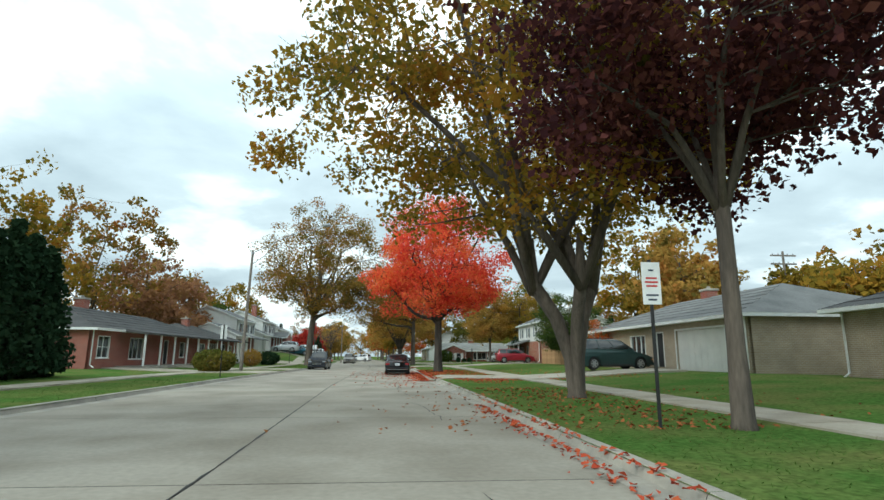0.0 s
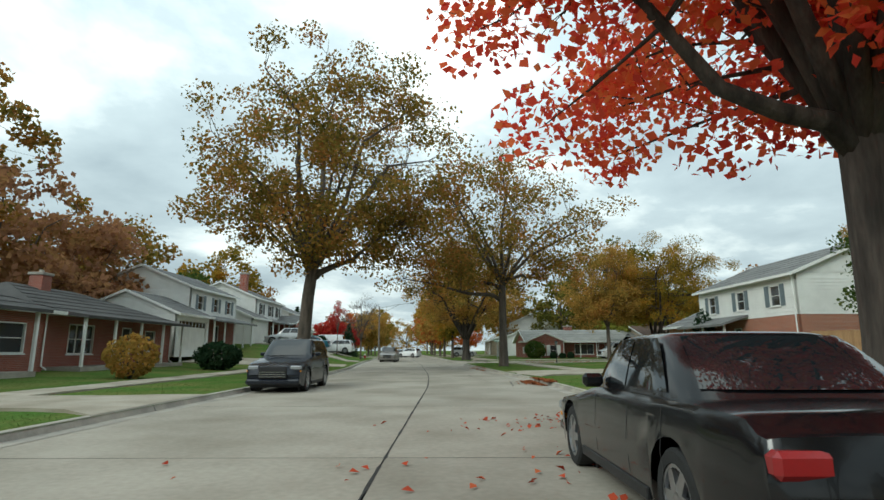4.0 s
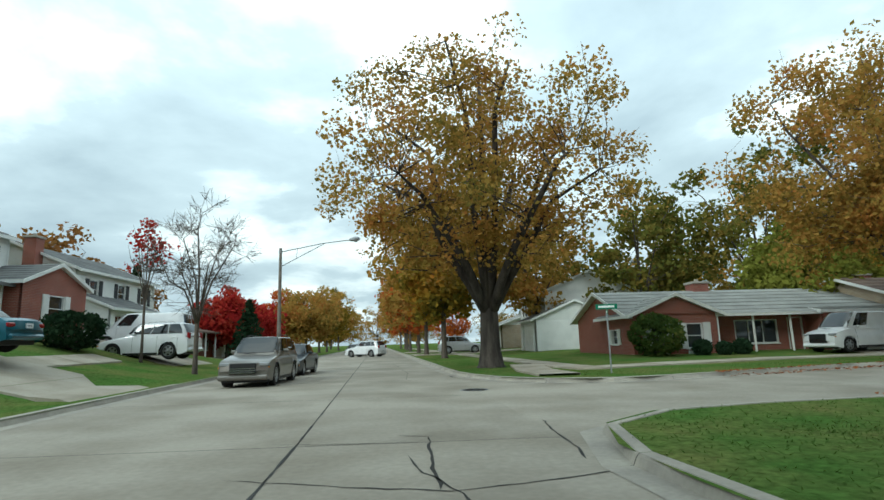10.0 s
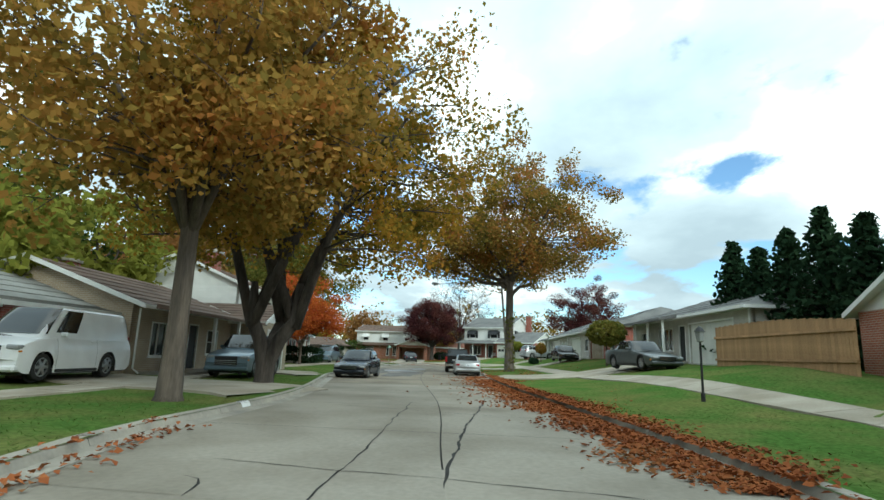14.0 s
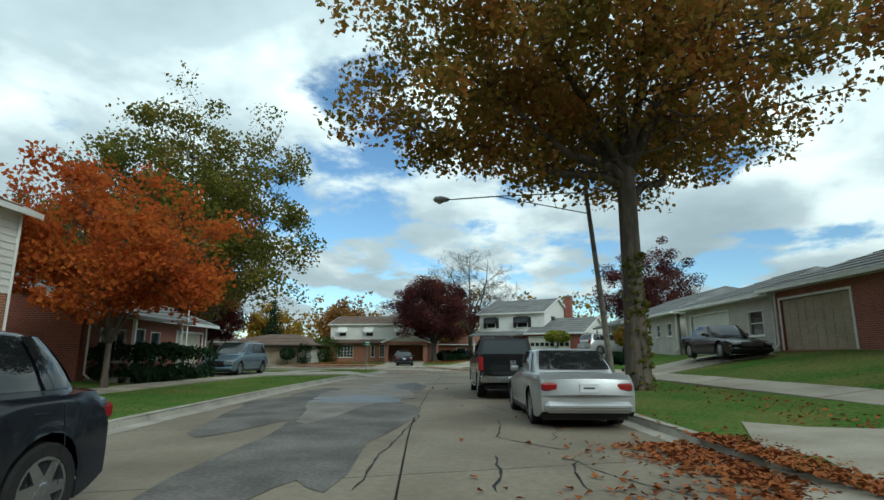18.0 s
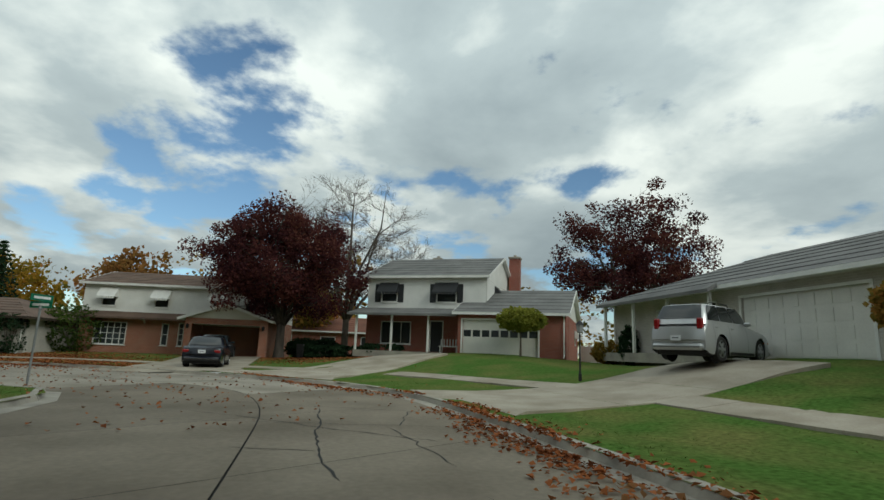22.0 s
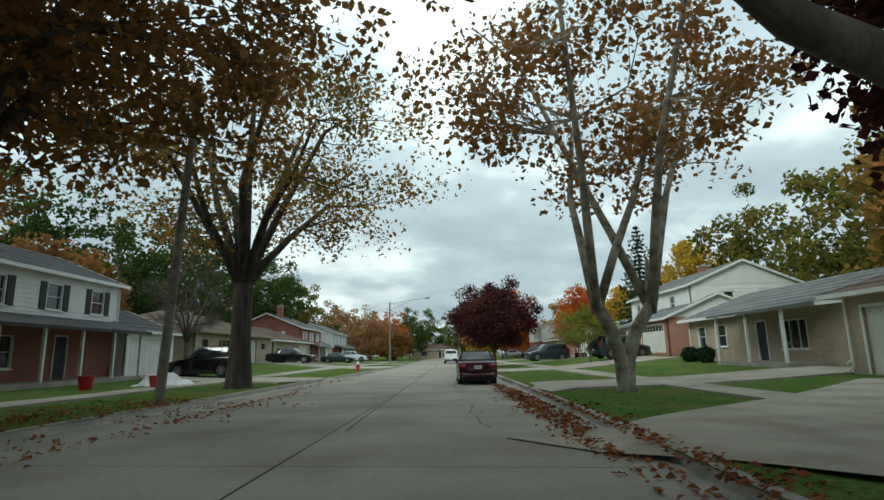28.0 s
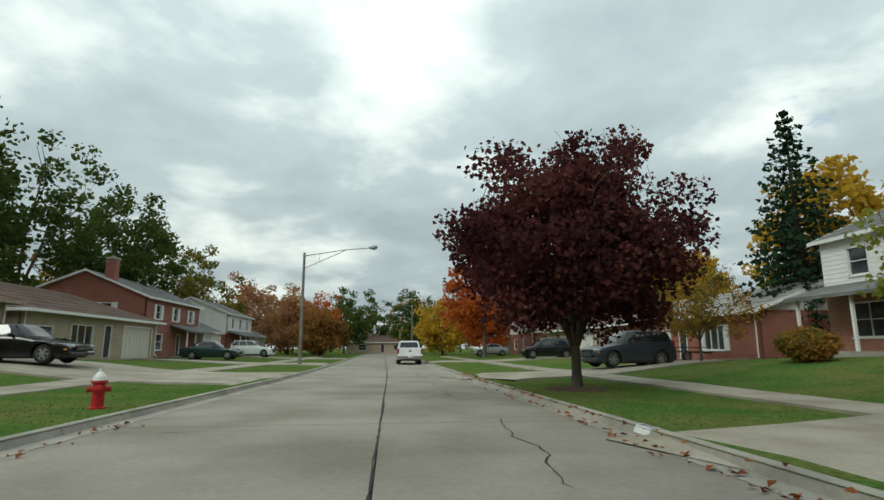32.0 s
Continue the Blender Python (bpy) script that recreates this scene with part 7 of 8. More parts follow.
for i in range(7):
    conifer(27.0 + 2.3 * i, 40.6 + 0.4 * i, 6.6 - 0.4 * (i % 3), 3.0, "dark arborvitae rising behind the board fence", 70 + i, base=0.0, per=20, rows=26, droop=-0.35, name="arborvitae")



def far_woods():
    """Autumn woods beyond the last gardens, closing the view along the streets."""
    rng = np.random.default_rng(77)
    cen, spr = [], []
    lines = [(-70, 60, -60, 260, 46), (-60, 270, 60, 280, 40), (36, 100, 44, 250, 40), (152, 0, 152, 290, 60), (60, 300, 130, 300, 34), (30, 250, 60, 300, 18), (-75, -80, -70, 60, 34), (45, -60, 60, 20, 30), (60, 4, 152, 4, 36)]
    for x0, y0, x1, y1, n in lines:
        for f in rng.random(n):
            x, y = x0 + (x1 - x0) * f + rng.normal() * 5, y0 + (y1 - y0) * f + rng.normal() * 5
            R, tall = 3.4 + 2.6 * rng.random(), 10 + 7 * rng.random()
            for _ in range(26):
                v = rng.normal(size=3)
                v /= np.linalg.norm(v)
                q = 0.5 + 0.5 * rng.random()
                cen.append((x + v[0] * R * q, y + v[1] * R * q, 0.55 * tall + v[2] * 0.45 * tall * q))
                spr.append(1.3)
    cen = np.array(cen)
    ob = quads_object("far_woods", leaf_quads(cen, np.array(spr), np.full(len(cen), 11), 0.62, rng), FAR_LEAVES)
    tagged(ob, "distant gold and green trees beyond the gardens", "trees", kind="stuff")


far_woods()
# ---- parked cars ----
car("sedan", 3.2, 2.5, 0, P_BLACK, "black sedan parked at the kerb under the red maple")
car("suv", -4.5, 16.9, 180, P_NAVY, "dark blue van-like car parked against the kerb", rail=2)
car("minivan", 15.84, -6.92, -82, P_GREEN, "dark green minivan on a driveway before a garage", rail=2)
car("minivan", 18.2, 29.8, -93, P_RED, "red van on a driveway before a garage")
car("suv", -5.3, 61.2, 180, P_GOLDGREY, "warm grey off-road car parked at the kerb", rail=2)
car("sedan", -5.6, 67.4, 180, P_SLATE, "dark sedan parked behind a grey off-road car")
car("suv", -15.6, 55.4, 92, P_SILVER, "silver estate car on a driveway", rail=2)
car("sedan", -13.9, 57.6, 92, P_TEAL, "teal sedan on a driveway")
car("suv", -12.8, 68.2, 88, P_WHITE, "white crossover on a driveway", rail=1)
car("van", -15.0, 72.2, 90, P_WHITE, "white cargo van on a driveway")
car("suv", -5.27, 101.5, 60, P_WHITE, "white crossover crossing a driveway mouth")
car("suv", 4.87, 95.5, -90, P_SILVER, "silver car on a far driveway")
car("sedan", -8.5, 118, 180, P_GREY, "grey sedan parked far along the kerb")
car("van", 23.7, 67.9, 100, P_WHITE, "white panel van on the driveway of the corner house")
car("hatch", 39.2, 63.5, 95, P_NAVY, "dark blue estate car parked at the kerb facing oncoming traffic", rail=2)
car("sedan", 49.6, 58.7, -80, P_SILVER, "silver sedan parked at the kerb")
pickup(56.4, 60.4, -80, P_BLACK, "black pickup truck with a chrome bumper parked at the kerb")
car("sedan", 39.6, 48.2, 110, P_GREY, "grey sedan on a sloping driveway")
car("sedan", 63.2, 51.0, 100, P_BLACK, "long black sedan on a driveway")
car("minivan", 65.6, 76.0, 96, P_BLUEGREY, "blue-grey minivan on a driveway", rail=1)
car("suv", 83.6, 53.6, 214, P_SILVER, "silver crossover on the driveway of a pale brick house", rail=2)
car("suv", 31.5, 66, 100, P_BLUEGREY, "blue people carrier on a driveway")
car("sedan", 95.2, 73.4, -78, P_NAVY, "dark blue sedan on a driveway with its rear to the street")
car("sedan", 102.4, 75.4, -82, P_SLATE, "dark car standing before an open garage")
car("hatch", 101.2, 94.2, -86, P_WHITE, "white hatchback on a driveway")
car("coupe", 90.8, 118.7, 0, P_MAROON, "maroon convertible with a black cloth roof at the kerb", roof_mat=CLOTH)
car("suv", 75.4, 125.6, 82, P_BLACK, "black sport utility car on a driveway", rail=2)
car("sedan", 74.2, 147.4, -92, P_BLACK, "black sedan on a driveway, nose to the street")
car("suv", 103.0, 135.6, -74, P_SLATE, "dark blue crossover before a white garage")
car("suv", 100.2, 150.8, 100, P_SLATE, "slate-grey crossover on a driveway", rail=2)
car("minivan", 102.6, 172, 90, P_BLACK, "black van on a far driveway")
pickup(90.3, 171.6, 0, P_WHITE, "white pickup truck parked at the kerb")
car("suv", 74, 186, -90, P_WHITE, "white car on a far driveway")
car("sedan", 74, 172, -90, P_GREEN, "dark green sedan on a far driveway")
car("sedan", 101.5, 192, 90, P_SILVER, "silver sedan on a far driveway")


# ---- street lamps, signs, hydrant, fences ----
def street_lamp(x, y, tall, arm, toward, label, lean=0.0, pole_mat=WOOD_POLE, rise=0.45):
    """A pole with a two-rod bracket arm and a cobra-head lantern; toward: direction of the arm in degrees."""
    root = thing("street_lamp", pose(x, y, h1(x, y) - 0.02, 0, lean, toward), label, "street lamp", "street lamps")
    part("pole", tube([(0, 0, -0.2), (0, 0, tall)], [0.135, 0.085], 12), pole_mat, root)
    top = tall - 0.25
    part("upper_rod", tube([(0, 0, top), (arm * 0.6, 0, top + (rise + 0.25) * 0.72), (arm, 0, top + rise + 0.25)], [0.03] * 3, 6), STEEL, root)
    part("lower_rod", tube([(0, 0, tall - 1.2), (arm * 0.62, 0, top + (rise + 0.25) * 0.72 - 0.03)], [0.025] * 2, 6), STEEL, root)
    part("brace", tube([(arm * 0.24, 0, top + (rise + 0.25) * 0.3), (arm * 0.22, 0, tall - 1.2 + (rise + 0.25 + 0.9) * 0.29)], [0.015] * 2, 5), STEEL, root)
    head = part("lantern", disc_tube((arm - 0.1, 0, tall + rise), (1, 0, 0.12), [(0, 0.05), (0.12, 0.11), (0.4, 0.16), (0.62, 0.13), (0.72, 0.03)], 12), STEEL, root)
    part("lens", disc_tube((arm + 0.32, 0, tall + rise - 0.05), (0, 0, -1), [(0, 0.14), (0.06, 0.12), (0.1, 0.05)], 12), LAMP_CLEAR, head)
    part("collar", disc_tube((0, 0, tall - 0.35), (0, 0, 1), [(0, 0.11), (0.2, 0.11)], 12), STEEL, root)
    return root


street_lamp(-8.75, 4.4, 9.5, 5.4, 0, "wooden street lamp pole with a long bracket arm", 1.5, rise=2.3)
street_lamp(-8.0, 74.2, 7.4, 4.4, 0, "wooden street lamp pole at the kerb with a bracket arm")
street_lamp(60.0, 56.2, 8.3, 6.0, 94, "leaning dark street lamp pole with a long bracket arm", 5, rise=0.1)
street_lamp(82.2, 165, 8.2, 4.8, 0, "street lamp pole with a long bracket arm by the kerb")
street_lamp(92.6, 210, 8.0, 4.2, 180, "street lamp pole far along the street")


def pole(x, y, tall, r, label, m=WOOD_POLE, lean=(0, 0), name="utility_pole", bars=0):
    root = thing(name, pose(x, y, h1(x, y) - 0.02, lean[0], lean[1], 0), label, "pole")
    part("shaft", tube([(0, 0, -0.2), (0, 0, tall)], [r, r * 0.7], 10), m, root)
    for i in range(bars):
        add_box("crossarm", (-1.1, -0.05, tall - 0.4 - 0.7 * i), (1.1, 0.05, tall - 0.28 - 0.7 * i), WOOD_POLE, root)
        for s in (-0.9, -0.4, 0.4, 0.9):
            part("insulator", disc_tube((s, 0, tall - 0.28 - 0.7 * i), (0, 0, 1), [(0, 0.05), (0.12, 0.03)], 6), STEEL, root)
    return root


pole(81.3, 108.8, 9.5, 0.15, "weathered wooden pole on the verge", lean=(0, 3))
pole(63, 77.4, 5.6, 0.035, "slim white flagpole in a front garden", WHITE_PAINT, name="flagpole")
pole(118, 38, 10.5, 0.13, "distant utility pole with crossarms", bars=2)
pole(34.67, 2, 9.5, 0.13, "distant utility pole with crossarms behind the roofs", bars=2)


def parking_sign(x, y, rz, tall=3.0):
    root = thing("parking_sign", pose(x, y, h1(x, y) - 0.02, 0, 0, rz), "white parking sign with red bars on a dark steel post", "sign", "road signs")
    part("post", tube([(0, 0.02, -0.1), (0, 0.02, tall)], [0.032, 0.032], 6), BLACK, root)
    b = add_box("sign_panel", (-0.17, -0.03, tall - 0.80), (0.17, -0.012, tall - 0.05), WHITE_PAINT, root, 0.006)
    for i, (z, w, m) in enumerate(((0.16, 0.05, INK), (0.30, 0.10, RED_INK), (0.37, 0.12, RED_INK), (0.44, 0.10, RED_INK), (0.60, 0.11, INK), (0.68, 0.08, INK))):
        add_box("bar", (-w, -0.035, tall - 0.05 - z), (w, -0.031, tall - 0.02 - z), m, b)


parking_sign(7.5, -29.8, 0, 2.9)
parking_sign(-6.5, -7.8, 180, 2.9)


def street_name_sign(x, y):
    root = thing("street_name_sign", pose(x, y, h1(x, y) - 0.02), "two green street name blades on a galvanised post", "sign", "road signs")
    part("post", tube([(0, 0, -0.1), (0, 0, 2.0)], [0.03, 0.03], 8), STEEL, root)
    part("bracket", disc_tube((0, 0, 1.95), (0, 0, 1), [(0, 0.05), (0.1, 0.04)], 8), STEEL, root)
    for rz, z in ((75, 2.07), (-12, 2.26)):
        c, s = math.cos(radians(rz)), math.sin(radians(rz))
        bm = box_bm((-0.36, -0.008, z - 0.09), (0.36, 0.008, z + 0.09))
        bmesh.ops.rotate(bm, verts=bm.verts, cent=(0, 0, 0), matrix=Matrix.Rotation(radians(rz), 3, "Z"))
        b = part("name_blade", bm, SIGN_GREEN, root)
        for o in (-0.012, 0.012):
            bm = box_bm((-0.27, o - 0.002, z - 0.035), (0.27, o + 0.002, z + 0.035))
            bmesh.ops.rotate(bm, verts=bm.verts, cent=(0, 0, 0), matrix=Matrix.Rotation(radians(rz), 3, "Z"))
            part("bar", bm, WHITE_PAINT, b)


street_name_sign(7.1, 58.6)
street_name_sign(82.2, 73.6)


def hydrant(x, y):
    root = thing("fire_hydrant", pose(x, y, h1(x, y) - 0.02, 0, 0, 20), "red fire hydrant with a white bonnet on the verge", "hydrant")
    part("barrel", disc_tube((0, 0, 0), (0, 0, 1), [(0, 0.17), (0.05, 0.17), (0.06, 0.115), (0.5, 0.11), (0.52, 0.15), (0.57, 0.15)], 16), HYDRANT_RED, root)
    part("bonnet", disc_tube((0, 0, 0.57), (0, 0, 1), [(0, 0.135), (0.07, 0.12), (0.15, 0.06), (0.17, 0.035), (0.23, 0.03)], 16), WHITE_PAINT, root, "white-painted bonnet")
    for d, l, rr in (((1, 0, 0), 0.2, 0.055), ((-1, 0, 0), 0.2, 0.055), ((0, -1, 0), 0.22, 0.075)):
        part("nozzle", disc_tube((0, 0, 0.4), d, [(0.08, rr), (l - 0.03, rr), (l - 0.03, rr * 1.2), (l, rr * 1.2), (l + 0.02, 0.02)], 10), HYDRANT_RED, root)


hydrant(82.5, 136.6)


def yard_lamp(x, y, tall=2.1):
    root = thing("yard_lamp", pose(x, y, h1(x, y) - 0.02), "black lamp post with a glass lantern on a lawn", "yard lamp", "yard lamps")
    part("post", tube([(0, 0, -0.1), (0, 0, 0.3), (0, 0, 0.32), (0, 0, tall - 0.45)], [0.06, 0.055, 0.035, 0.03], 8), BLACK, root)
    part("lantern", disc_tube((0, 0, tall - 0.45), (0, 0, 1), [(0, 0.05), (0.03, 0.10), (0.28, 0.14), (0.29, 0.02)], 6), LAMP_CLEAR, root)
    part("cap", disc_tube((0, 0, tall - 0.17), (0, 0, 1), [(0, 0.17), (0.1, 0.09), (0.16, 0.01)], 6), BLACK, root)


for yx, yy_ in ((11.4, 47.6), (13.2, 33.4), (84.8, 57.6), (25.4, 49.2), (-11.8, 39.6)):
    yard_lamp(yx, yy_)


def board_fence(x0, y0, x1, y1, tall, m, label, step=0.16, name="board_fence"):
    L = math.hypot(x1 - x0, y1 - y0)
    an = math.degrees(math.atan2(y1 - y0, x1 - x0))
    z = h1(x0, y0)
    root = thing(name, pose(x0, y0, z, 0, 0, an), label, "fence")
    me = None
    n = int(L / step)
    ux, uy = (x1 - x0) / L, (y1 - y0) / L
    for i in range(n):
        if me is None:
            ob = part("board", box_bm((0, -0.012, -0.1), (step - 0.012, 0.012, tall)), m, root)
            me = ob.data
        else:
            ob = new("board", me)
            ob.parent = root
        ob.location = (i * step, 0, h1(x0 + ux * i * step, y0 + uy * i * step) - z + 0.02 * math.sin(i * 2.3))
    for zz in (0.35, tall - 0.35):
        part("rail", box_bm((0, 0.014, zz), (L, 0.07, zz + 0.09)), m, root)


board_fence(27.6, 44.2, 36.0, 45.6, 1.65, FENCE, "new cedar board fence behind the corner lawn")
board_fence(21.0, 27.0, 24.4, 13.0, 1.8, FENCE, "cedar board fence beside a house")
board_fence(106.5, 50.2, 101.5, 47.0, 1.5, WHITE_FENCE, "white picket fence beside a house", 0.2, "picket_fence")

# ---- shrubs ----
SHRUBS_EAST = (
    (13, 68, 2.8, 2.2, "green", 0.0, "big dark olive bush before the brick corner house"),
    (15.4, 68.1, 0.9, 0.8, "conifer", 0, "small round evergreen bush under a window"), (17.6, 68.2, 0.9, 0.8, "conifer", 0, "small round evergreen bush under a window"), (16.5, 68, 0.8, 0.7, "conifer", 0, "small round evergreen bush under a window"),
    (108.4, 87.6, 4.8, 3.4, "green", 0, "large rounded green bush beside a house"), (102.4, 90.6, 2.1, 2.2, "conifer", 0.6, "clipped round standard bush on a lawn"), (103.8, 88.9, 1.5, 2.6, "conifer", 0, "clipped square dark evergreen against a wall"),
    (77.1, 53.1, 1.3, 2.2, "rust_green", 0.9, "clipped globe-shaped shrub on a stem before a garage"), (74.8, 54, 0.7, 0.7, "conifer", 0, "small evergreen bush by the wall"), (73.4, 53.8, 0.7, 0.7, "conifer", 0, "small evergreen bush by the wall"), (76, 54.2, 0.7, 0.7, "conifer", 0, "small evergreen bush by the wall"),
)
SHRUBS_BEND = (
    (96.6, 57, 2.8, 2.7, "lime", 1.4, "umbrella-shaped garden tree before the garage"), (92.4, 52.6, 0.9, 1.9, "conifer", 0, "narrow evergreen by the wall"), (94.6, 52.8, 1.6, 1.2, "rust_green", 0, "low brown-green shrub by the wall"),
    (110, 69.6, 2.6, 1.5, "conifer", 0, "dark clipped bush between two houses"), (112.4, 71.6, 3.0, 1.6, "conifer", 0, "dark clipped bush between two houses"), (108.2, 71, 2.0, 1.3, "conifer", 0, "dark clipped bush between two houses"), (104.6, 67, 2.6, 0.8, "conifer", 0, "low dark hedge before a porch"), (103.4, 64.8, 2.6, 0.8, "conifer", 0, "low dark hedge before a porch"), (105.8, 69, 2.6, 0.9, "conifer", 0, "low dark hedge before a porch"),
    (57.2, 75.4, 3.0, 1.6, "conifer", 0, "dark clipped hedge under a window"), (61, 75.8, 2.2, 1.5, "conifer", 0, "dark clipped hedge beside the garage"),
)
SHRUBS_GARDENS = (
    (73.2, 146.0, 0.9, 0.8, "conifer", 0, "clipped bush under the eaves"), (73.2, 147.4, 0.9, 0.8, "conifer", 0, "clipped bush under the eaves"), (73.0, 152.4, 1.2, 1.0, "conifer", 0, "clipped bush beside the garage"),
    (-12.5, 30.0, 2.6, 1.6, "conifer", 0, "dark spreading bush before a porch"), (-10.0, 2.0, 3.0, 1.6, "olive", 0, "loose grey-green bush by a driveway"), (-12.0, 20.0, 2.0, 1.8, "gold", 0, "yellow-leaved bush before a porch"),
    (-14.6, 64.8, 2.6, 1.7, "conifer", 0, "dark clipped bush by the brick wing"), (103.4, 143.0, 2.0, 1.2, "rust_green", 0, "low shrub before a porch"), (47.4, 49.0, 2.6, 3.0, "olive", 1.3, "umbrella-shaped tree before the brick house"), (104.6, 127.0, 1.0, 0.9, "conifer", 0, "small evergreen by the tan house"), (104.6, 125.0, 0.9, 0.9, "conifer", 0, "small evergreen by the tan house"), (20.0, 36.9, 1.5, 3.6, "conifer", 0, "tall dark evergreen against the house front"), (19.4, 35.2, 2.0, 1.9, "lime", 0, "yellow-green bush by the porch"),
)
for sx, sy, sw, st, sl, stem, lab in SHRUBS_EAST + SHRUBS_BEND + SHRUBS_GARDENS:
    shrub(sx, sy, sw, st, sl, lab, abs(int(sx * 7 + sy * 3)), n=int(350 + 260 * sw), stem=stem, size=0.12 if sw < 2.5 else 0.16, square=4.0 if "square" in lab or "hedge" in lab else 2.0)




def ivy(x, y, tall, r):
    """Ivy climbing a trunk."""
    rng = np.random.default_rng(31)
    n = 200
    root = thing("ivy", pose(x, y, h1(x, y)), "brown-green ivy climbing the trunk of a plane tree", "ivy")
    z = tall * rng.random(n) ** 1.2
    an = 0.9 * rng.normal(size=n) + 3.6 + 0.4 * np.sin(z * 1.3)
    rr = r * (1.25 - 0.25 * z / tall) + 0.05
    c = np.c_[np.cos(an) * rr, np.sin(an) * rr, z]
    ob = quads_object("leaves", leaf_quads(c, np.full(n, 0.10), np.full(n, 4), 0.11, rng), LEAF["olive"], root)
    ob["kind"] = "stuff"
    part("stem", tube([(-r * 1.3, -0.05, 0), (-r * 1.2, -0.12, 1.2), (-r * 1.05, 0.05, 2.6), (-r, 0, tall)], [0.03, 0.025, 0.02, 0.008], 6), BARK, root)


ivy(56, 55.9, 4.6, 0.32)
# ---- driveways and front walks ----
def strip(name, pts, width, lift, material, root, seg=1.0, flare=0.0):
    """A concrete strip laid on the lawn along a line, cut into bays."""
    line = resample(np.array(pts, float), seg)
    half = np.full(len(line), width / 2)
    if flare:
        d = np.r_[0, np.cumsum(np.hypot(*np.diff(line, axis=0).T))]
        half += flare * np.clip(1 - d / 2.2, 0, 1) ** 2
    t = np.gradient(line, axis=0)
    t /= np.hypot(*t.T)[:, None]
    nrm = np.c_[-t[:, 1], t[:, 0]]
    bays = max(1, int(round((len(line) - 1) * seg / 3.0)))
    cuts = np.linspace(0, len(line) - 1, bays + 1).round().astype(int)
    for a, b in zip(cuts, cuts[1:]):
        verts, faces = [], []
        for i in range(a, b + 1):
            g = 0.008 * (1 if i == a else -1 if i == b else 0)
            for q, s in enumerate((-1, -1, -0.33, 0.33, 1, 1)):
                p = line[i] + t[i] * g + nrm[i] * half[i] * s
                z = h1(*p) + lift if not on_road([p[0]], [p[1]])[0] else 0.02
                dk = min(line_dist(KERB_W, [p[0]], [p[1]])[0], line_dist(KERB_S, [p[0]], [p[1]])[0], line_dist(KERB_N, [p[0]], [p[1]])[0])
                if name == "driveway_bay" and dk < 0.9:
                    z = 0.02 + (z - 0.02) * dk / 0.9 
                    z = max(z, 0.148 if not on_road([p[0]], [p[1]])[0] else 0.008)
                verts.append((p[0], p[1], z - (0.22 if q in (0, 5) else 0)))
        m = 6
        for i in range(b - a):
            for k in range(m - 1):
                faces.append((i * m + k, (i + 1) * m + k, (i + 1) * m + k + 1, i * m + k + 1))
        mesh_ob(name, verts, faces, material, root)


DRIVES_FIRST = (
    ((-5.8, 1.5), (-16.8, 2.0), 3.4), ((-5.6, 10.0), (-15.2, 10.0), 3.0), ((-6.1, 40.4), (-18.4, 39.2), 4.8), ((-7.6, 57.3), (-18.8, 56.4), 5.0), ((-8.6, 70.0), (-19.6, 71.2), 5.4), ((-10.0, 90.0), (-20.0, 90.0), 4.4), ((-11.2, 104.0), (-21.5, 104.0), 4.4),
    ((5.1, -7.0), (18.2, -10.4), 4.2), ((4.4, 25.4), (20.4, 29.8), 4.6), ((-0.5, 95.5), (11.5, 96.0), 4.4), ((-1.7, 112.0), (10.5, 108.5), 4.4), ((5.8, -38.5), (19.5, -39.6), 4.0),
)
DRIVES_REST = (
    ((25.0, 60.9), (25.2, 68.6), 4.4), ((36.6, 64.3), (37.6, 70.0), 3.4), ((71.6, 70.2), (64.7, 77.8), 4.6),
    ((44.2, 56.6), (41.5, 46.4), 5.0), ((65.6, 60.4), (63.8, 49.2), 5.0), ((80.4, 62.6), (82.6, 53.0), 5.0),
    ((90.9, 73.2), (104.8, 75.6), 4.8), ((89.2, 69.0), (99.0, 63.0), 4.8), ((92.1, 91.6), (103.8, 94.6), 4.4), ((91.9, 99.8), (102.6, 108.0), 3.4), ((92.2, 112.5), (105.0, 114.0), 4.0), ((92.35, 129.5), (105.0, 133.6), 4.8), ((91.8, 147.0), (106.0, 152.0), 4.4), ((91.8, 172.0), (106.0, 173.4), 4.6),
    ((82.7, 121.5), (71.0, 125.6), 4.4), ((84.0, 146.2), (71.0, 146.6), 4.8), ((84.2, 149.8), (72.0, 149.8), 3.4), ((84.4, 166.2), (71.0, 166.4), 4.4), ((84.4, 187.0), (69.0, 187.4), 4.4),
)
for (ax_, ay_), (bx_, by_), dw_ in DRIVES_FIRST + DRIVES_REST:
    dr = thing("driveway", pose(0, 0, 0), "pale concrete driveway rising from the kerb to a garage", "driveway", "driveways", "structure")
    strip("driveway_bay", [(ax_, ay_), (bx_, by_)], dw_, 0.07, WALK, dr, 0.9, 0.9)


corner_path = thing("footpath", pose(0, 0, 0), "pale concrete footpath running out to the kerb at the corner", "footpath", "", "structure")
strip("path_slab", [(5.2, 58.1), (5.0, 61.0), (5.6, 66.0)], 1.4, 0.075, WALK, corner_path, 0.8)


def walk_lines():
    yield resample(between(WEST, -70, 200) + np.array([-4.9, 0.0]), 2)
    sl = resample(np.r_[between(KERB_S, -70, 199), [(91.8, 200)]], 1.5)
    yield offset(sl, -4.9)
    nl = resample(np.r_[[(-8.2, 200)], between(KERB_N, -70, 199), [(84.4, 200)]], 1.5)
    yield offset(nl, 4.9)


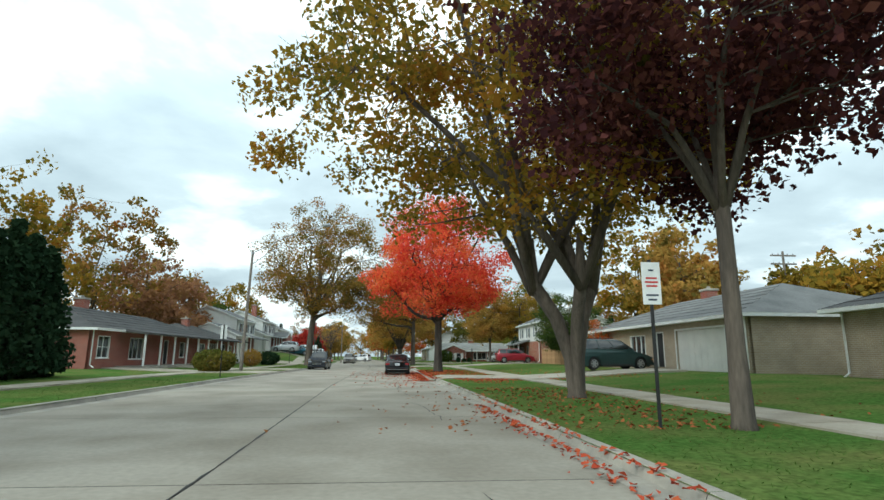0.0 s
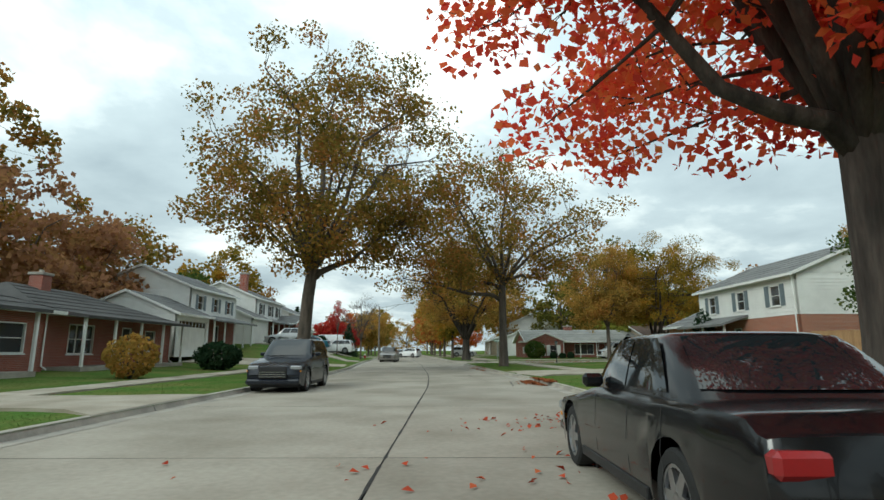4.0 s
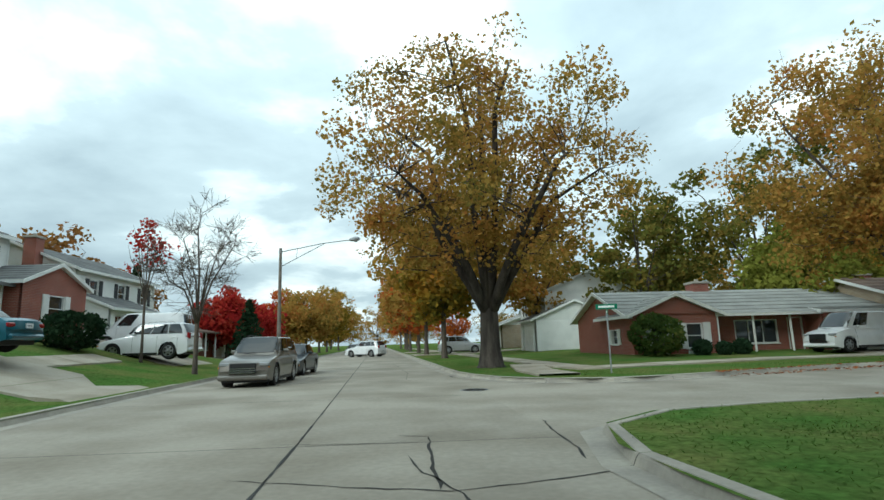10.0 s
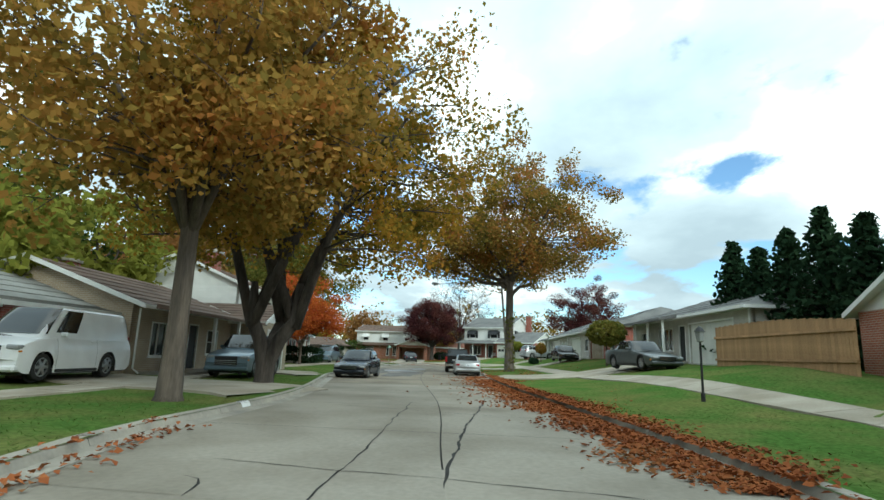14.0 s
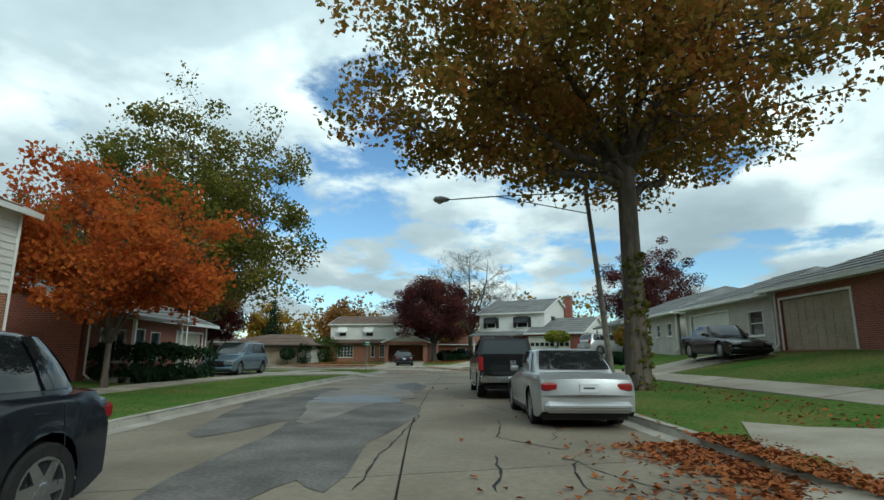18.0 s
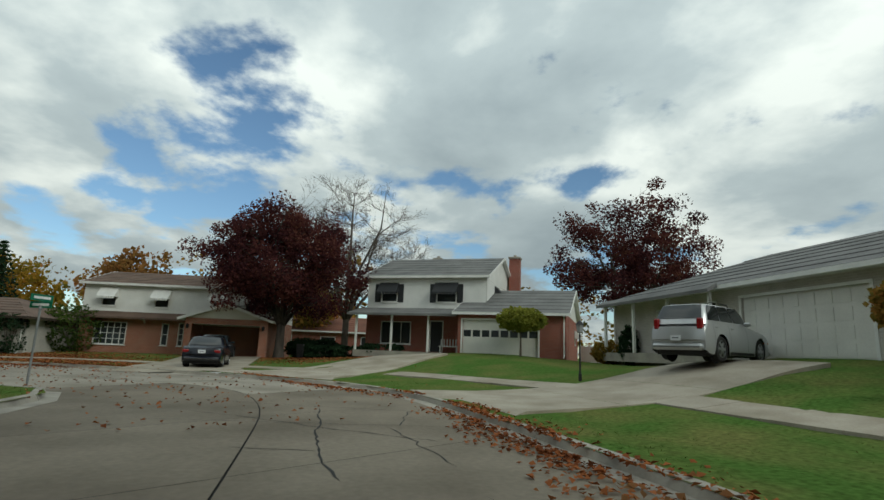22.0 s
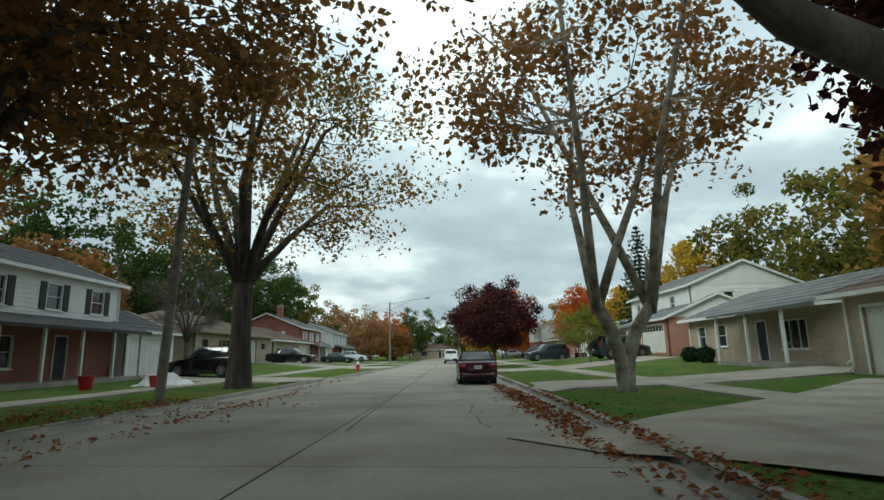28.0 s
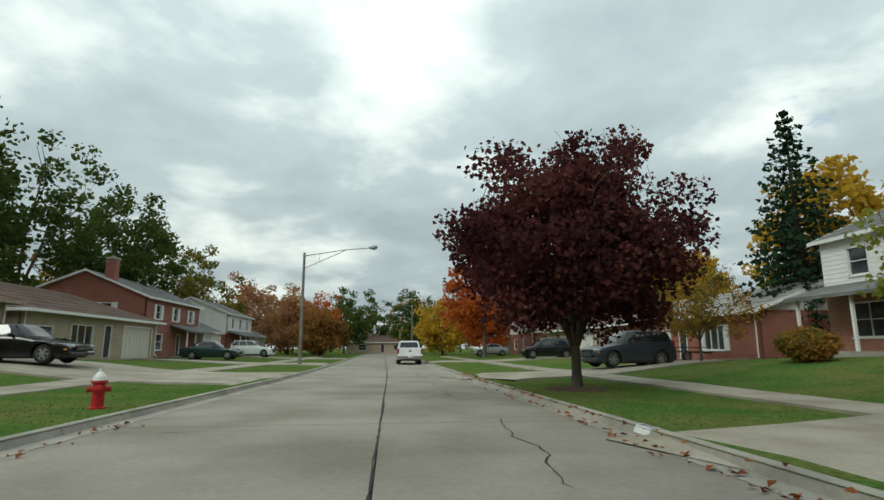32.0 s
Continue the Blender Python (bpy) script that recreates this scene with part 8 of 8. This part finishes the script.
def build_walks():
    made = 0
    for line in walk_lines():
        root = thing("pavement", pose(0, 0, 0), "narrow pale concrete footpath along the lawns", "footpath", kind="structure")
        # drop knots where the inner side of a bend folds back
        keep = [line[0]]
        for p in line[1:]:
            if np.hypot(*(p - keep[-1])) > 0.7:
                keep.append(p)
        line = resample(np.array(keep), 1.55)
        t = np.gradient(line, axis=0)
        t /= np.hypot(*t.T)[:, None] + 1e-9
        nrm = np.c_[-t[:, 1], t[:, 0]]
        far_v, far_f = [], []
        for i in range(len(line) - 1):
            vs = []
            for j, g in ((i, 0.008), (i + 1, -0.008)):
                for s in (-0.62, 0.62):
                    p = line[j] + t[j] * g + nrm[j] * s
                    vs.append((p[0], p[1], h1(*p) + 0.065 + 0.006 * math.sin(i * 1.7)))
            vs += [(x_, y_, z_ - 0.2) for x_, y_, z_ in vs]
            near = -50 < line[i][1] < 150
            if near and made < 295:
                mesh_ob("slab", vs, [(0, 2, 3, 1), (0, 4, 6, 2), (1, 3, 7, 5), (0, 1, 5, 4), (2, 6, 7, 3)], WALK, root)
                made += 1
            else:
                k = len(far_v)
                far_v += vs
                far_f += [(k, k + 2, k + 3, k + 1), (k, k + 4, k + 6, k + 2), (k + 1, k + 3, k + 7, k + 5)]
        if far_v:
            mesh_ob("far_slabs", far_v, far_f, WALK, root)["kind"] = "stuff"
        made = 0


build_walks()


# ---- road slabs ----
def build_road():
    root = thing("road", pose(0, 0, 0), "worn pale concrete street in jointed slabs", "road", kind="structure")
    base = mesh_ob("road_bed", [(-60, -70, -0.025), (171, -70, -0.025), (171, 240, -0.025), (-60, 240, -0.025)], [(0, 1, 2, 3)], TAR, root)
    mesh_ob("far_road", [(-21.3, 240, 0), (-11.2, 240, 0), (-24.7, 420, 0), (-34.8, 420, 0)], [(0, 1, 2, 3)], CONCRETE, root)
    mesh_ob("far_road", [(84.4, 240, 0), (91.8, 240, 0), (91.8, 420, 0), (84.4, 420, 0)], [(0, 1, 2, 3)], CONCRETE, root)
    mesh_ob("far_road", [(-4.6, -260, 0), (7.0, -260, 0), (6.2, -70, 0), (-5.2, -70, 0)], [(0, 1, 2, 3)], CONCRETE, root)
    g = 0.011
    # first street: two columns
    ys = np.arange(-70, 240.1, 6.2)
    for a, b in zip(ys, ys[1:]):
        for p0, p1, o0, o1 in ((aw, joint, 0.05, 0.0), (joint, ae, 0.0, -0.1)):
            mesh_ob("road_slab", [(p0(a) + o0 + g, a + g, 0), (p1(a) + o1 - g, a + g, 0), (p1(b) + o1 - g, b - g, 0), (p0(b) + o0 + g, b - g, 0)], [(0, 1, 2, 3)], CONCRETE, root)
    # mouth of the cross street
    S, Nn = KERB_S, KERB_N
    s_in = S[(S[:, 1] > 43.0) & (S[:, 0] < 16.5) & (S[:, 1] < 60)]
    n_in = Nn[(Nn[:, 1] < 61.5) & (Nn[:, 0] < 16.5)]
    poly = [(ae(43.2) - 0.24, 43.2)] + [tuple(p) for p in offset(s_in, 0.05)] + [tuple(p) for p in offset(n_in, -0.05)[::-1]] + [(ae(61.4) - 0.24, 61.4)]
    mesh_ob("road_slab", [(x, y, -0.003) for x, y in poly], [tuple(range(len(poly)))], CONCRETE, root)
    # cross street, bend and last street
    def stretch(ls, ln, n, mid):
        ls, ln = resample(ls, 0.5), resample(ln, 0.5)
        fs, fn = np.linspace(0, len(ls) - 1, n * 4 + 1), np.linspace(0, len(ln) - 1, n * 4 + 1)
        ps = np.c_[np.interp(fs, range(len(ls)), ls[:, 0]), np.interp(fs, range(len(ls)), ls[:, 1])]
        pn = np.c_[np.interp(fn, range(len(ln)), ln[:, 0]), np.interp(fn, range(len(ln)), ln[:, 1])]
        for i in range(n):
            for c0, c1 in ((0.005, mid), (mid, 0.995)):
                verts, faces = [], []
                for k in range(5):
                    j = i * 4 + k
                    e = 0.0025 * (1 if k == 0 else -1 if k == 4 else 0)
                    jj = min(max(j + (1 if k == 0 else -1 if k == 4 else 0), 0), n * 4)
                    for c in (c0 + 0.0014 * (c0 == mid), (c0 + c1) / 2, c1 - 0.0014 * (c1 == mid)):
                        p = ps[j] + (pn[j] - ps[j]) * c
                        q = ps[jj] + (pn[jj] - ps[jj]) * c
                        p = p + (q - p) * 0.008
                        verts.append((p[0], p[1], 0.0))
                for k in range(4):
                    for c in range(2):
                        faces.append((k * 3 + c, (k + 1) * 3 + c, (k + 1) * 3 + c + 1, k * 3 + c + 1))
                mesh_ob("road_slab", verts, faces, BROWN_CONCRETE if 30 < verts[0][0] < 84 and verts[0][1] < 80 else CONCRETE, root)

    m1 = lambda l, lim: l[(l[:, 0] > 9.0) & (l[:, 1] < lim)]
    stretch(np.r_[m1(S, 108), [(92.2, 110)]], np.r_[m1(Nn, 108), [(82.15, 110)]], 24, 0.46)
    stretch(np.r_[[(92.2, 110)], S[(S[:, 1] > 110.5) & (S[:, 1] < 230)], [(91.8, 240)]], np.r_[[(82.15, 110)], Nn[(Nn[:, 1] > 110.5) & (Nn[:, 0] > 60) & (Nn[:, 1] < 230)], [(84.4, 240)]], 21, 0.45)


build_road()


# ---- cracks, fallen leaves, puddles ----
def crack(pts, width, seed, wob=0.12):
    rng = np.random.default_rng(seed)
    line = resample(np.array(pts, float), 0.22)
    n = np.cumsum(rng.normal(size=(len(line), 2)) * wob * 0.35, axis=0)
    n -= np.linspace(0, 1, len(line))[:, None] * n[-1]
    line = line + n * 0.6
    t = np.gradient(line, axis=0)
    t /= np.hypot(*t.T)[:, None] + 1e-9
    nr = np.c_[-t[:, 1], t[:, 0]]
    w = width * (0.35 + 0.9 * rng.random(len(line)))
    w[0] = w[-1] = 0.002
    verts = [(*(line[i] + s * nr[i] * w[i] / 2), 0.005) for i in range(len(line)) for s in (-1, 1)]
    faces = [(2 * i, 2 * i + 2, 2 * i + 3, 2 * i + 1) for i in range(len(line) - 1)]
    return verts, faces


def build_cracks():
    rng = np.random.default_rng(5)
    allv, allf = [], []

    def add(pts, w, seed, wob=0.12):
        v, f = crack(pts, w, seed, wob)
        k = len(allv)
        allv.extend(v)
        allf.extend(tuple(i + k for i in q) for q in f)

    for a in np.arange(-70, 130, 2):
        add([(joint(a), a), (joint(a + 2.05), a + 2.05)], 0.04, int(a + 99), 0.006)
    for a in np.arange(-70, 130, 10):
        if rng.random() < 0.75:
            add([(ae(a) - 1.9 + 0.1 * rng.normal(), a + rng.random() * 3), (ae(a + 8) - 1.9 + 0.15 * rng.normal(), a + 6 + 3 * rng.random())], 0.025, int(a + 299), 0.16)
    for a in np.arange(103, 220, 9):
        add([(np.interp(a, [104, 115, 150], [87.6, 87.8, 88.35]), a), (np.interp(a + 9.2, [104, 115, 150], [87.6, 87.8, 88.35]), a + 9.2)], 0.04, int(a), 0.02)
        add([(90.2 + 0.2 * rng.normal(), a), (90.2 + 0.3 * rng.normal(), a + 4 + 4 * rng.random())], 0.028, int(a + 500), 0.2)
        add([(84.6, a + 4), (86.5, a + 4.4 + rng.normal() * 0.4)], 0.025, int(a + 700), 0.15)
    for i in range(22):
        a = -60 + 12 * i
        add([(-3.6 + rng.random() * 3, a), (-1 + rng.random() * 3, a + 0.4 * rng.normal())], 0.02, 900 + i, 0.14)
    for i in range(20):
        x = 12 + 3.4 * i
        yc = np.interp(x, [12, 33, 48, 75], [54.2, 58.0, 61.3, 65.6])
        if i > 5:
            add([(x, yc - 2.2 + rng.normal() * 0.5), (x + 2 + 2 * rng.random(), yc - 1.8 + rng.normal() * 0.5)], 0.026, 1000 + i, 0.2)
        if i % 2:
            add([(x, yc - 3), (x + 0.8 * rng.normal(), yc + 2.6)], 0.02, 1050 + i, 0.1)
    for i, (a, b) in enumerate((((75, 63), (78, 68)), ((79, 63.2), (80.2, 68.5)), ((87.5, 76), (87.2, 90)), ((82.6, 80), (91.5, 82)))):
        add([a, b], 0.032, 1100 + i, 0.2)
    # the wandering cracks that stand out: (points, width)
    wander = (
        (((27.4, 55.3), (20.3, 55.0), (15.2, 54.5)), 0.05), (((14.9, 57.2), (14.8, 56.9), (14.2, 56.7)), 0.03), (((24.9, 57.0), (17.3, 55.95), (12.6, 55.2)), 0.03),
        (((2.1, 38.9), (2.4, 36.4), (2.6, 33.2)), 0.05), (((4.4, 21.8), (3.6, 20.3), (3.4, 17.6)), 0.05), (((3.2, 18.5), (2.8, 17.8)), 0.03), (((-1.6, 20.1), (2.4, 18.4)), 0.028),
        (((0.3, 48.4), (0.9, 48.2)), 0.03), (((0.7, 48.2), (0.76, 45.4)), 0.04), (((-1.4, 46.1), (0.8, 45.4), (3.0, 46.0)), 0.03), (((2.6, 49.4), (2.4, 46.4)), 0.035),
        (((44.6, 59.8), (42.6, 59.6)), 0.04), (((44.4, 58.7), (42.8, 58.7)), 0.035), (((48.6, 60.0), (46.2, 59.9), (45.1, 58.8)), 0.03), (((49.2, 61.8), (42.4, 61.0)), 0.03),
        (((87.1, 74.6), (86.2, 73.2), (84.8, 71.5)), 0.04), (((89.0, 69.1), (86.9, 70.2), (85.8, 68.4)), 0.03), (((1.1, -12.3), (1.8, -12.3)), 0.04),
        (((72.4, 64.2), (74.0, 64.7), (79.0, 65.4)), 0.035), (((74.0, 64.7), (74.1, 65.9)), 0.03),
    )
    for i, (pts, w) in enumerate(wander):
        add(pts, w, 1300 + i, 0.1)
    ob = mesh_ob("road_crack", allv, allf, TAR)
    tagged(ob, "dark cracks and tar-filled joints in the concrete street", "crack", kind="stuff")


build_cracks()


def fallen(name, label, material, spots, size=0.085, lift=0.012, seed=0):
    """Leaves lying on the ground in strips: (x0, y0, x1, y1, width, count)."""
    rng = np.random.default_rng(seed)
    vs = []
    for x0, y0, x1, y1, w, n in spots:
        n = int(n * 2.4)
        f = rng.random(n)
        d = np.hypot(x1 - x0, y1 - y0)
        o = rng.normal(size=n) * w * 0.4 * (0.5 + 0.7 * np.abs(np.sin(f * d * 0.9 + seed)))
        cx = x0 + (x1 - x0) * f - (y1 - y0) / d * o
        cy = y0 + (y1 - y0) * f + (x1 - x0) / d * o
        cz = np.where(on_road(cx, cy), 0.01, height(cx, cy)) + lift + 0.05 * rng.random(n) * np.exp(-np.abs(o) / (0.2 * w + 0.01))
        kerb = np.minimum(np.minimum(line_dist(KERB_W, cx, cy), line_dist(KERB_S, cx, cy)), line_dist(KERB_N, cx, cy))
        cz = np.where((kerb < 0.2), np.maximum(cz, 0.155), cz)
        c = np.c_[cx, cy, cz]
        nr = np.c_[rng.normal(size=n) * 0.35, rng.normal(size=n) * 0.35, np.ones(n)]
        nr /= np.linalg.norm(nr, axis=1)[:, None]
        a = np.cross(nr, rng.normal(size=(n, 3)))
        a /= np.linalg.norm(a, axis=1)[:, None]
        b = np.cross(nr, a)
        s = (size * (0.5 + rng.random(n)))[:, None]
        vs.append(np.stack([c - a * s * 0.5, c + b * s * 0.4 + nr * s * 0.2, c + a * s * 0.6, c - b * s * 0.4 + nr * s * 0.2], 1).reshape(-1, 3))
    ob = quads_object(name, np.concatenate(vs), material)
    tagged(ob, label, "fallen leaves", kind="stuff")


fallen("fallen_leaves", "brown and orange leaves drifted along the gutters and lawns", FALLEN, [
    (4.75, 17.6, 4.5, 20.8, 0.6, 420), (3.6, 32, 3.2, 38, 0.35, 60), (16, 51.1, 46, 57.1, 1.3, 8500), (24, 52.9, 44, 57.0, 2.4, 1600), (10, 57.2, 18, 59.5, 0.6, 160), (9, 50.2, 16, 51.0, 0.5, 200), (60, 59.6, 80, 62.4, 1.0, 1300), (82, 63, 92.5, 72, 0.7, 450), (93.2, 74, 93.1, 92, 0.7, 1100), (94, 73.4, 103, 75.6, 4.5, 150), (90, 68.4, 99, 63, 4, 110), (94, 76, 104, 90, 9.0, 3000), (92.3, 90, 91.7, 112, 0.9, 800), (100, 66, 106, 72, 7.0, 1800), (94, 80, 104, 86, 7.0, 2200), (83.4, 98, 84.0, 114, 0.5, 120), (91.5, 100, 91.5, 116, 0.5, 350), (76, 66, 90, 78, 9, 200), (78, 98, 82, 110, 4, 700), (8, -30, 8, -18, 5, 500), (83.4, 115, 83.8, 135, 0.5, 70), (91.75, 124, 91.75, 150, 0.35, 130), (44, 54, 60, 57, 5, 500),
], seed=3)
fallen("fallen_red_leaves", "scarlet leaves fallen round the red maple", FALLEN_RED, [(4.7, -10, 4.8, 4, 1.0, 900), (6.4, -4, 6.4, 9, 6, 1100), (6.2, -10, 15, -9, 4.5, 1300), (5.6, -34, 5.3, -24, 0.4, 160), (3.6, -16, 3.6, 0, 3, 120)], size=0.08, seed=4)
MULCH_RING = mesh_ob("mulch_ring", [(93.7 + r * math.cos(k * math.tau / 24), 140.2 + r * math.sin(k * math.tau / 24), h1(93.7, 140.2) + z) for r, z in ((0.95, 0.01), (0.7, 0.06), (0.2, 0.10)) for k in range(24)], [(i * 24 + k, i * 24 + (k + 1) % 24, (i + 1) * 24 + (k + 1) % 24, (i + 1) * 24 + k) for i in range(2) for k in range(24)], MULCH)
tagged(MULCH_RING, "ring of reddish bark mulch round a maple trunk", "mulch", kind="stuff")


def blob(name, x, y, w, l, rz, material, label, category, seed, z=0.006):
    rng = np.random.default_rng(seed)
    n = 40
    an = np.arange(n) * math.tau / n
    r = 1 + 0.22 * np.sin(2 * an + rng.random() * 6) + 0.14 * np.sin(5 * an + rng.random() * 6) + 0.06 * np.sin(9 * an)
    c, s = math.cos(radians(rz)), math.sin(radians(rz))
    px, py = np.cos(an) * r * w / 2, np.sin(an) * r * l / 2
    verts = [(x, y, z)] + [(x + c * a - s * b, y + s * a + c * b, z) for a, b in zip(px, py)]
    ob = mesh_ob(name, verts, [(0, 1 + i, 1 + (i + 1) % n) for i in range(n)], material)
    tagged(ob, label, category, kind="structure")


blob("mud_patch", 56.5, 64.9, 15, 3.0, 10, MUD, "wet brown leaf mud along the gutter", "mud", 1, 0.0095)
blob("damp_patch", 47.6, 62.9, 12.5, 2.3, 12, DAMP, "damp dark stain spreading down the concrete street", "stain", 6, 0.0075)
blob("damp_patch", 52.0, 65.6, 10.0, 3.4, 12, DAMP, "damp dark stain beside the gutter", "stain", 8, 0.0085)
blob("puddle", 53.0, 64.4, 2.2, 3.4, 12, WATER, "shallow puddle reflecting the sky on the street", "puddle", 2, 0.011)
blob("puddle", 59.8, 64.5, 5.0, 1.5, 8, WATER, "shallow puddle reflecting the sky on the street", "puddle", 3, 0.011)
blob("puddle", 37.2, 56.3, 2.2, 0.9, 12, WATER, "small puddle among fallen leaves", "puddle", 4, 0.009)
blob("mud_patch", 90.9, 127.6, 1.0, 2.6, 0, MUD, "damp stain by the gutter", "mud", 5, 0.0055)


def manhole(x, y):
    root = thing("manhole_cover", pose(x, y, 0.0), "round iron manhole cover set in the street", "manhole cover")
    part("cover", disc_tube((0, 0, 0.001), (0, 0, 1), [(0, 0.33), (0.008, 0.33)], 24), BLACK, root)
    part("ring", disc_tube((0, 0, 0.001), (0, 0, 1), [(0, 0.40), (0.004, 0.40)], 24), STEEL, root)


manhole(2.1, 55.4)


def kerb_number(x, y, line, side):
    """A white painted patch on the kerb with dark bars."""
    i = int(np.argmin(np.hypot(line[:, 0] - x, line[:, 1] - y)))
    i = min(max(i, 1), len(line) - 2)
    p, t = line[i], line[i + 1] - line[i - 1]
    root = thing("kerb_plate", pose(p[0], p[1], 0, 0, 0, math.degrees(math.atan2(t[1], t[0]))), "white painted patch with dark bars on the kerb", "kerb marking", "painted kerb patches")
    s = side
    prof = [(-0.035, 0.03), (0.0, 0.106), (0.03, 0.141), (0.15, 0.146)]
    verts = [(u, s * o, z + 0.004) for u in (-0.24, 0.24) for o, z in prof]
    mesh_ob("patch", verts, [(k, k + 1, k + 5, k + 4) for k in range(3)], WHITE_PAINT, root)
    for u in (-0.15, -0.05, 0.06, 0.15):
        verts = [(u + q, s * o, z + 0.007) for q in (-0.025, 0.025) for o, z in prof[2:]]
        mesh_ob("bar", verts, [(0, 1, 3, 2)], INK, root)


kn, ks = resample(KERB_N, 0.5), resample(KERB_S, 0.5)
for nx, ny in ((82.4, 63.1), (91.7, 132.9), (66.0, 59.8), (90.1, 71.4)):
    kerb_number(nx, ny, ks, -1)
kerb_number(21.2, 60.0, kn, 1)


def small_things():
    """Loose things on lawns and drives."""
    for x, y, m, lab in ((75.0, 115.2, HYDRANT_RED, "red plastic tub on a lawn"), (77.2, 116.4, HYDRANT_RED, "red plastic tub on a lawn")):
        r = thing("plastic_tub", pose(x, y, h1(x, y)), lab, "tub", "plastic tubs")
        part("shell", disc_tube((0, 0, 0), (0, 0, 1), [(0, 0.22), (0.5, 0.30), (0.52, 0.33), (0.55, 0.33)], 14), m, r)
    r = thing("tarpaulin", pose(76.4, 118.6, h1(76.4, 118.6), 0, 0, 20), "crumpled white tarpaulin over garden things", "tarpaulin")
    rng = np.random.default_rng(4)
    n = 14
    vs = [((i / (n - 1) - 0.5) * 2.6, (j / (n - 1) - 0.5) * 1.6, max(0.02, 0.75 * math.exp(-3 * ((i / (n - 1) - 0.5) ** 2 * 2 + (j / (n - 1) - 0.5) ** 2 * 3)) - 0.18 + 0.1 * rng.normal())) for i in range(n) for j in range(n)]
    mesh_ob("sheet", vs, [(i * n + j, i * n + j + 1, (i + 1) * n + j + 1, (i + 1) * n + j) for i in range(n - 1) for j in range(n - 1)], WHITE_PAINT, r)
    r = thing("utility_trailer", pose(104.6, 154.2, h1(104.6, 154.2) + 0.03, 0, 0, -80), "open utility trailer with a red ramp on a driveway", "trailer")
    add_box("deck", (-0.8, -1.4, 0.5), (0.8, 1.4, 0.56), BLACK, r)
    for s in (-1, 1):
        wheel(r, s * 1.0, 0.0, 0.3, s, 0.18)
        add_box("side_rail", (s * 0.8 - 0.03, -1.4, 0.75), (s * 0.8 + 0.03, 1.4, 0.80), BLACK, r)
    part("tow_bar", tube([(-0.7, 1.4, 0.5), (0, 2.5, 0.45), (0.7, 1.4, 0.5)], [0.04] * 3, 6), BLACK, r)
    for u in np.linspace(-0.75, 0.75, 5):
        add_box("ramp_bar", (u - 0.03, -1.45, 0.55), (u + 0.03, -1.40, 1.7), HYDRANT_RED, r)
    for z in (0.6, 1.1, 1.65):
        add_box("ramp_rail", (-0.8, -1.46, z), (0.8, -1.40, z + 0.06), HYDRANT_RED, r)
    r = thing("storage_bin", pose(106.8, 70.9, h1(106.8, 70.9)), "black wheeled refuse bin between two houses", "bin")
    part("shell", disc_tube((0, 0, 0), (0, 0, 1), [(0, 0.26), (0.95, 0.34)], 4), BLACK, r)
    part("lid", disc_tube((0, 0, 0.95), (0, 0, 1), [(0, 0.37), (0.08, 0.34)], 4), BLACK, r)


small_things()
hydrant(-9.4, 70.5)


def grass_tufts():
    """Short blades on the verges that the car passes nearest."""
    rng = np.random.default_rng(9)
    spots = []
    for line, side in ((resample(between(KERB_W, -70, 75), 1), 1), (resample(between(KERB_S, -70, 150), 1), -1), (resample(KERB_N[(KERB_N[:, 1] < 150)], 1), 1)):
        for d in np.arange(0.25, 4.1, 0.3):
            o = offset(line, side * d)
            spots.append(o[rng.random(len(o)) < 1.0])
    c = np.concatenate(spots)
    c = np.repeat(c, 14, axis=0) + rng.normal(size=(len(c) * 14, 2)) * 0.3
    dk = np.minimum(np.minimum(line_dist(KERB_W, c[:, 0], c[:, 1]), line_dist(KERB_S, c[:, 0], c[:, 1])), line_dist(KERB_N, c[:, 0], c[:, 1]))
    keep = ~on_road(c[:, 0], c[:, 1]) & (dk > 0.2) & (dk < 4.15)
    for (ax_, ay_), (bx_, by_), dw_ in DRIVES_FIRST + DRIVES_REST:
        keep &= line_dist(np.array([(ax_, ay_), (bx_, by_)]), c[:, 0], c[:, 1]) > dw_ / 2 + 0.55
    c = c[keep]
    n = len(c)
    base = np.c_[c, height(c[:, 0], c[:, 1]) - 0.005]
    an = rng.random(n) * math.tau
    w = np.c_[np.cos(an), np.sin(an), np.zeros(n)] * 0.012
    tip = base + np.c_[rng.normal(size=n) * 0.06, rng.normal(size=n) * 0.06, 0.018 + 0.026 * rng.random(n)]
    v = np.stack([base - w, base + w, tip + w * 0.25, tip - w * 0.25], 1).reshape(-1, 3)
    ob = quads_object("grass", v, BLADE)
    tagged(ob, "short green grass on the verges", "grass", kind="stuff")


grass_tufts()
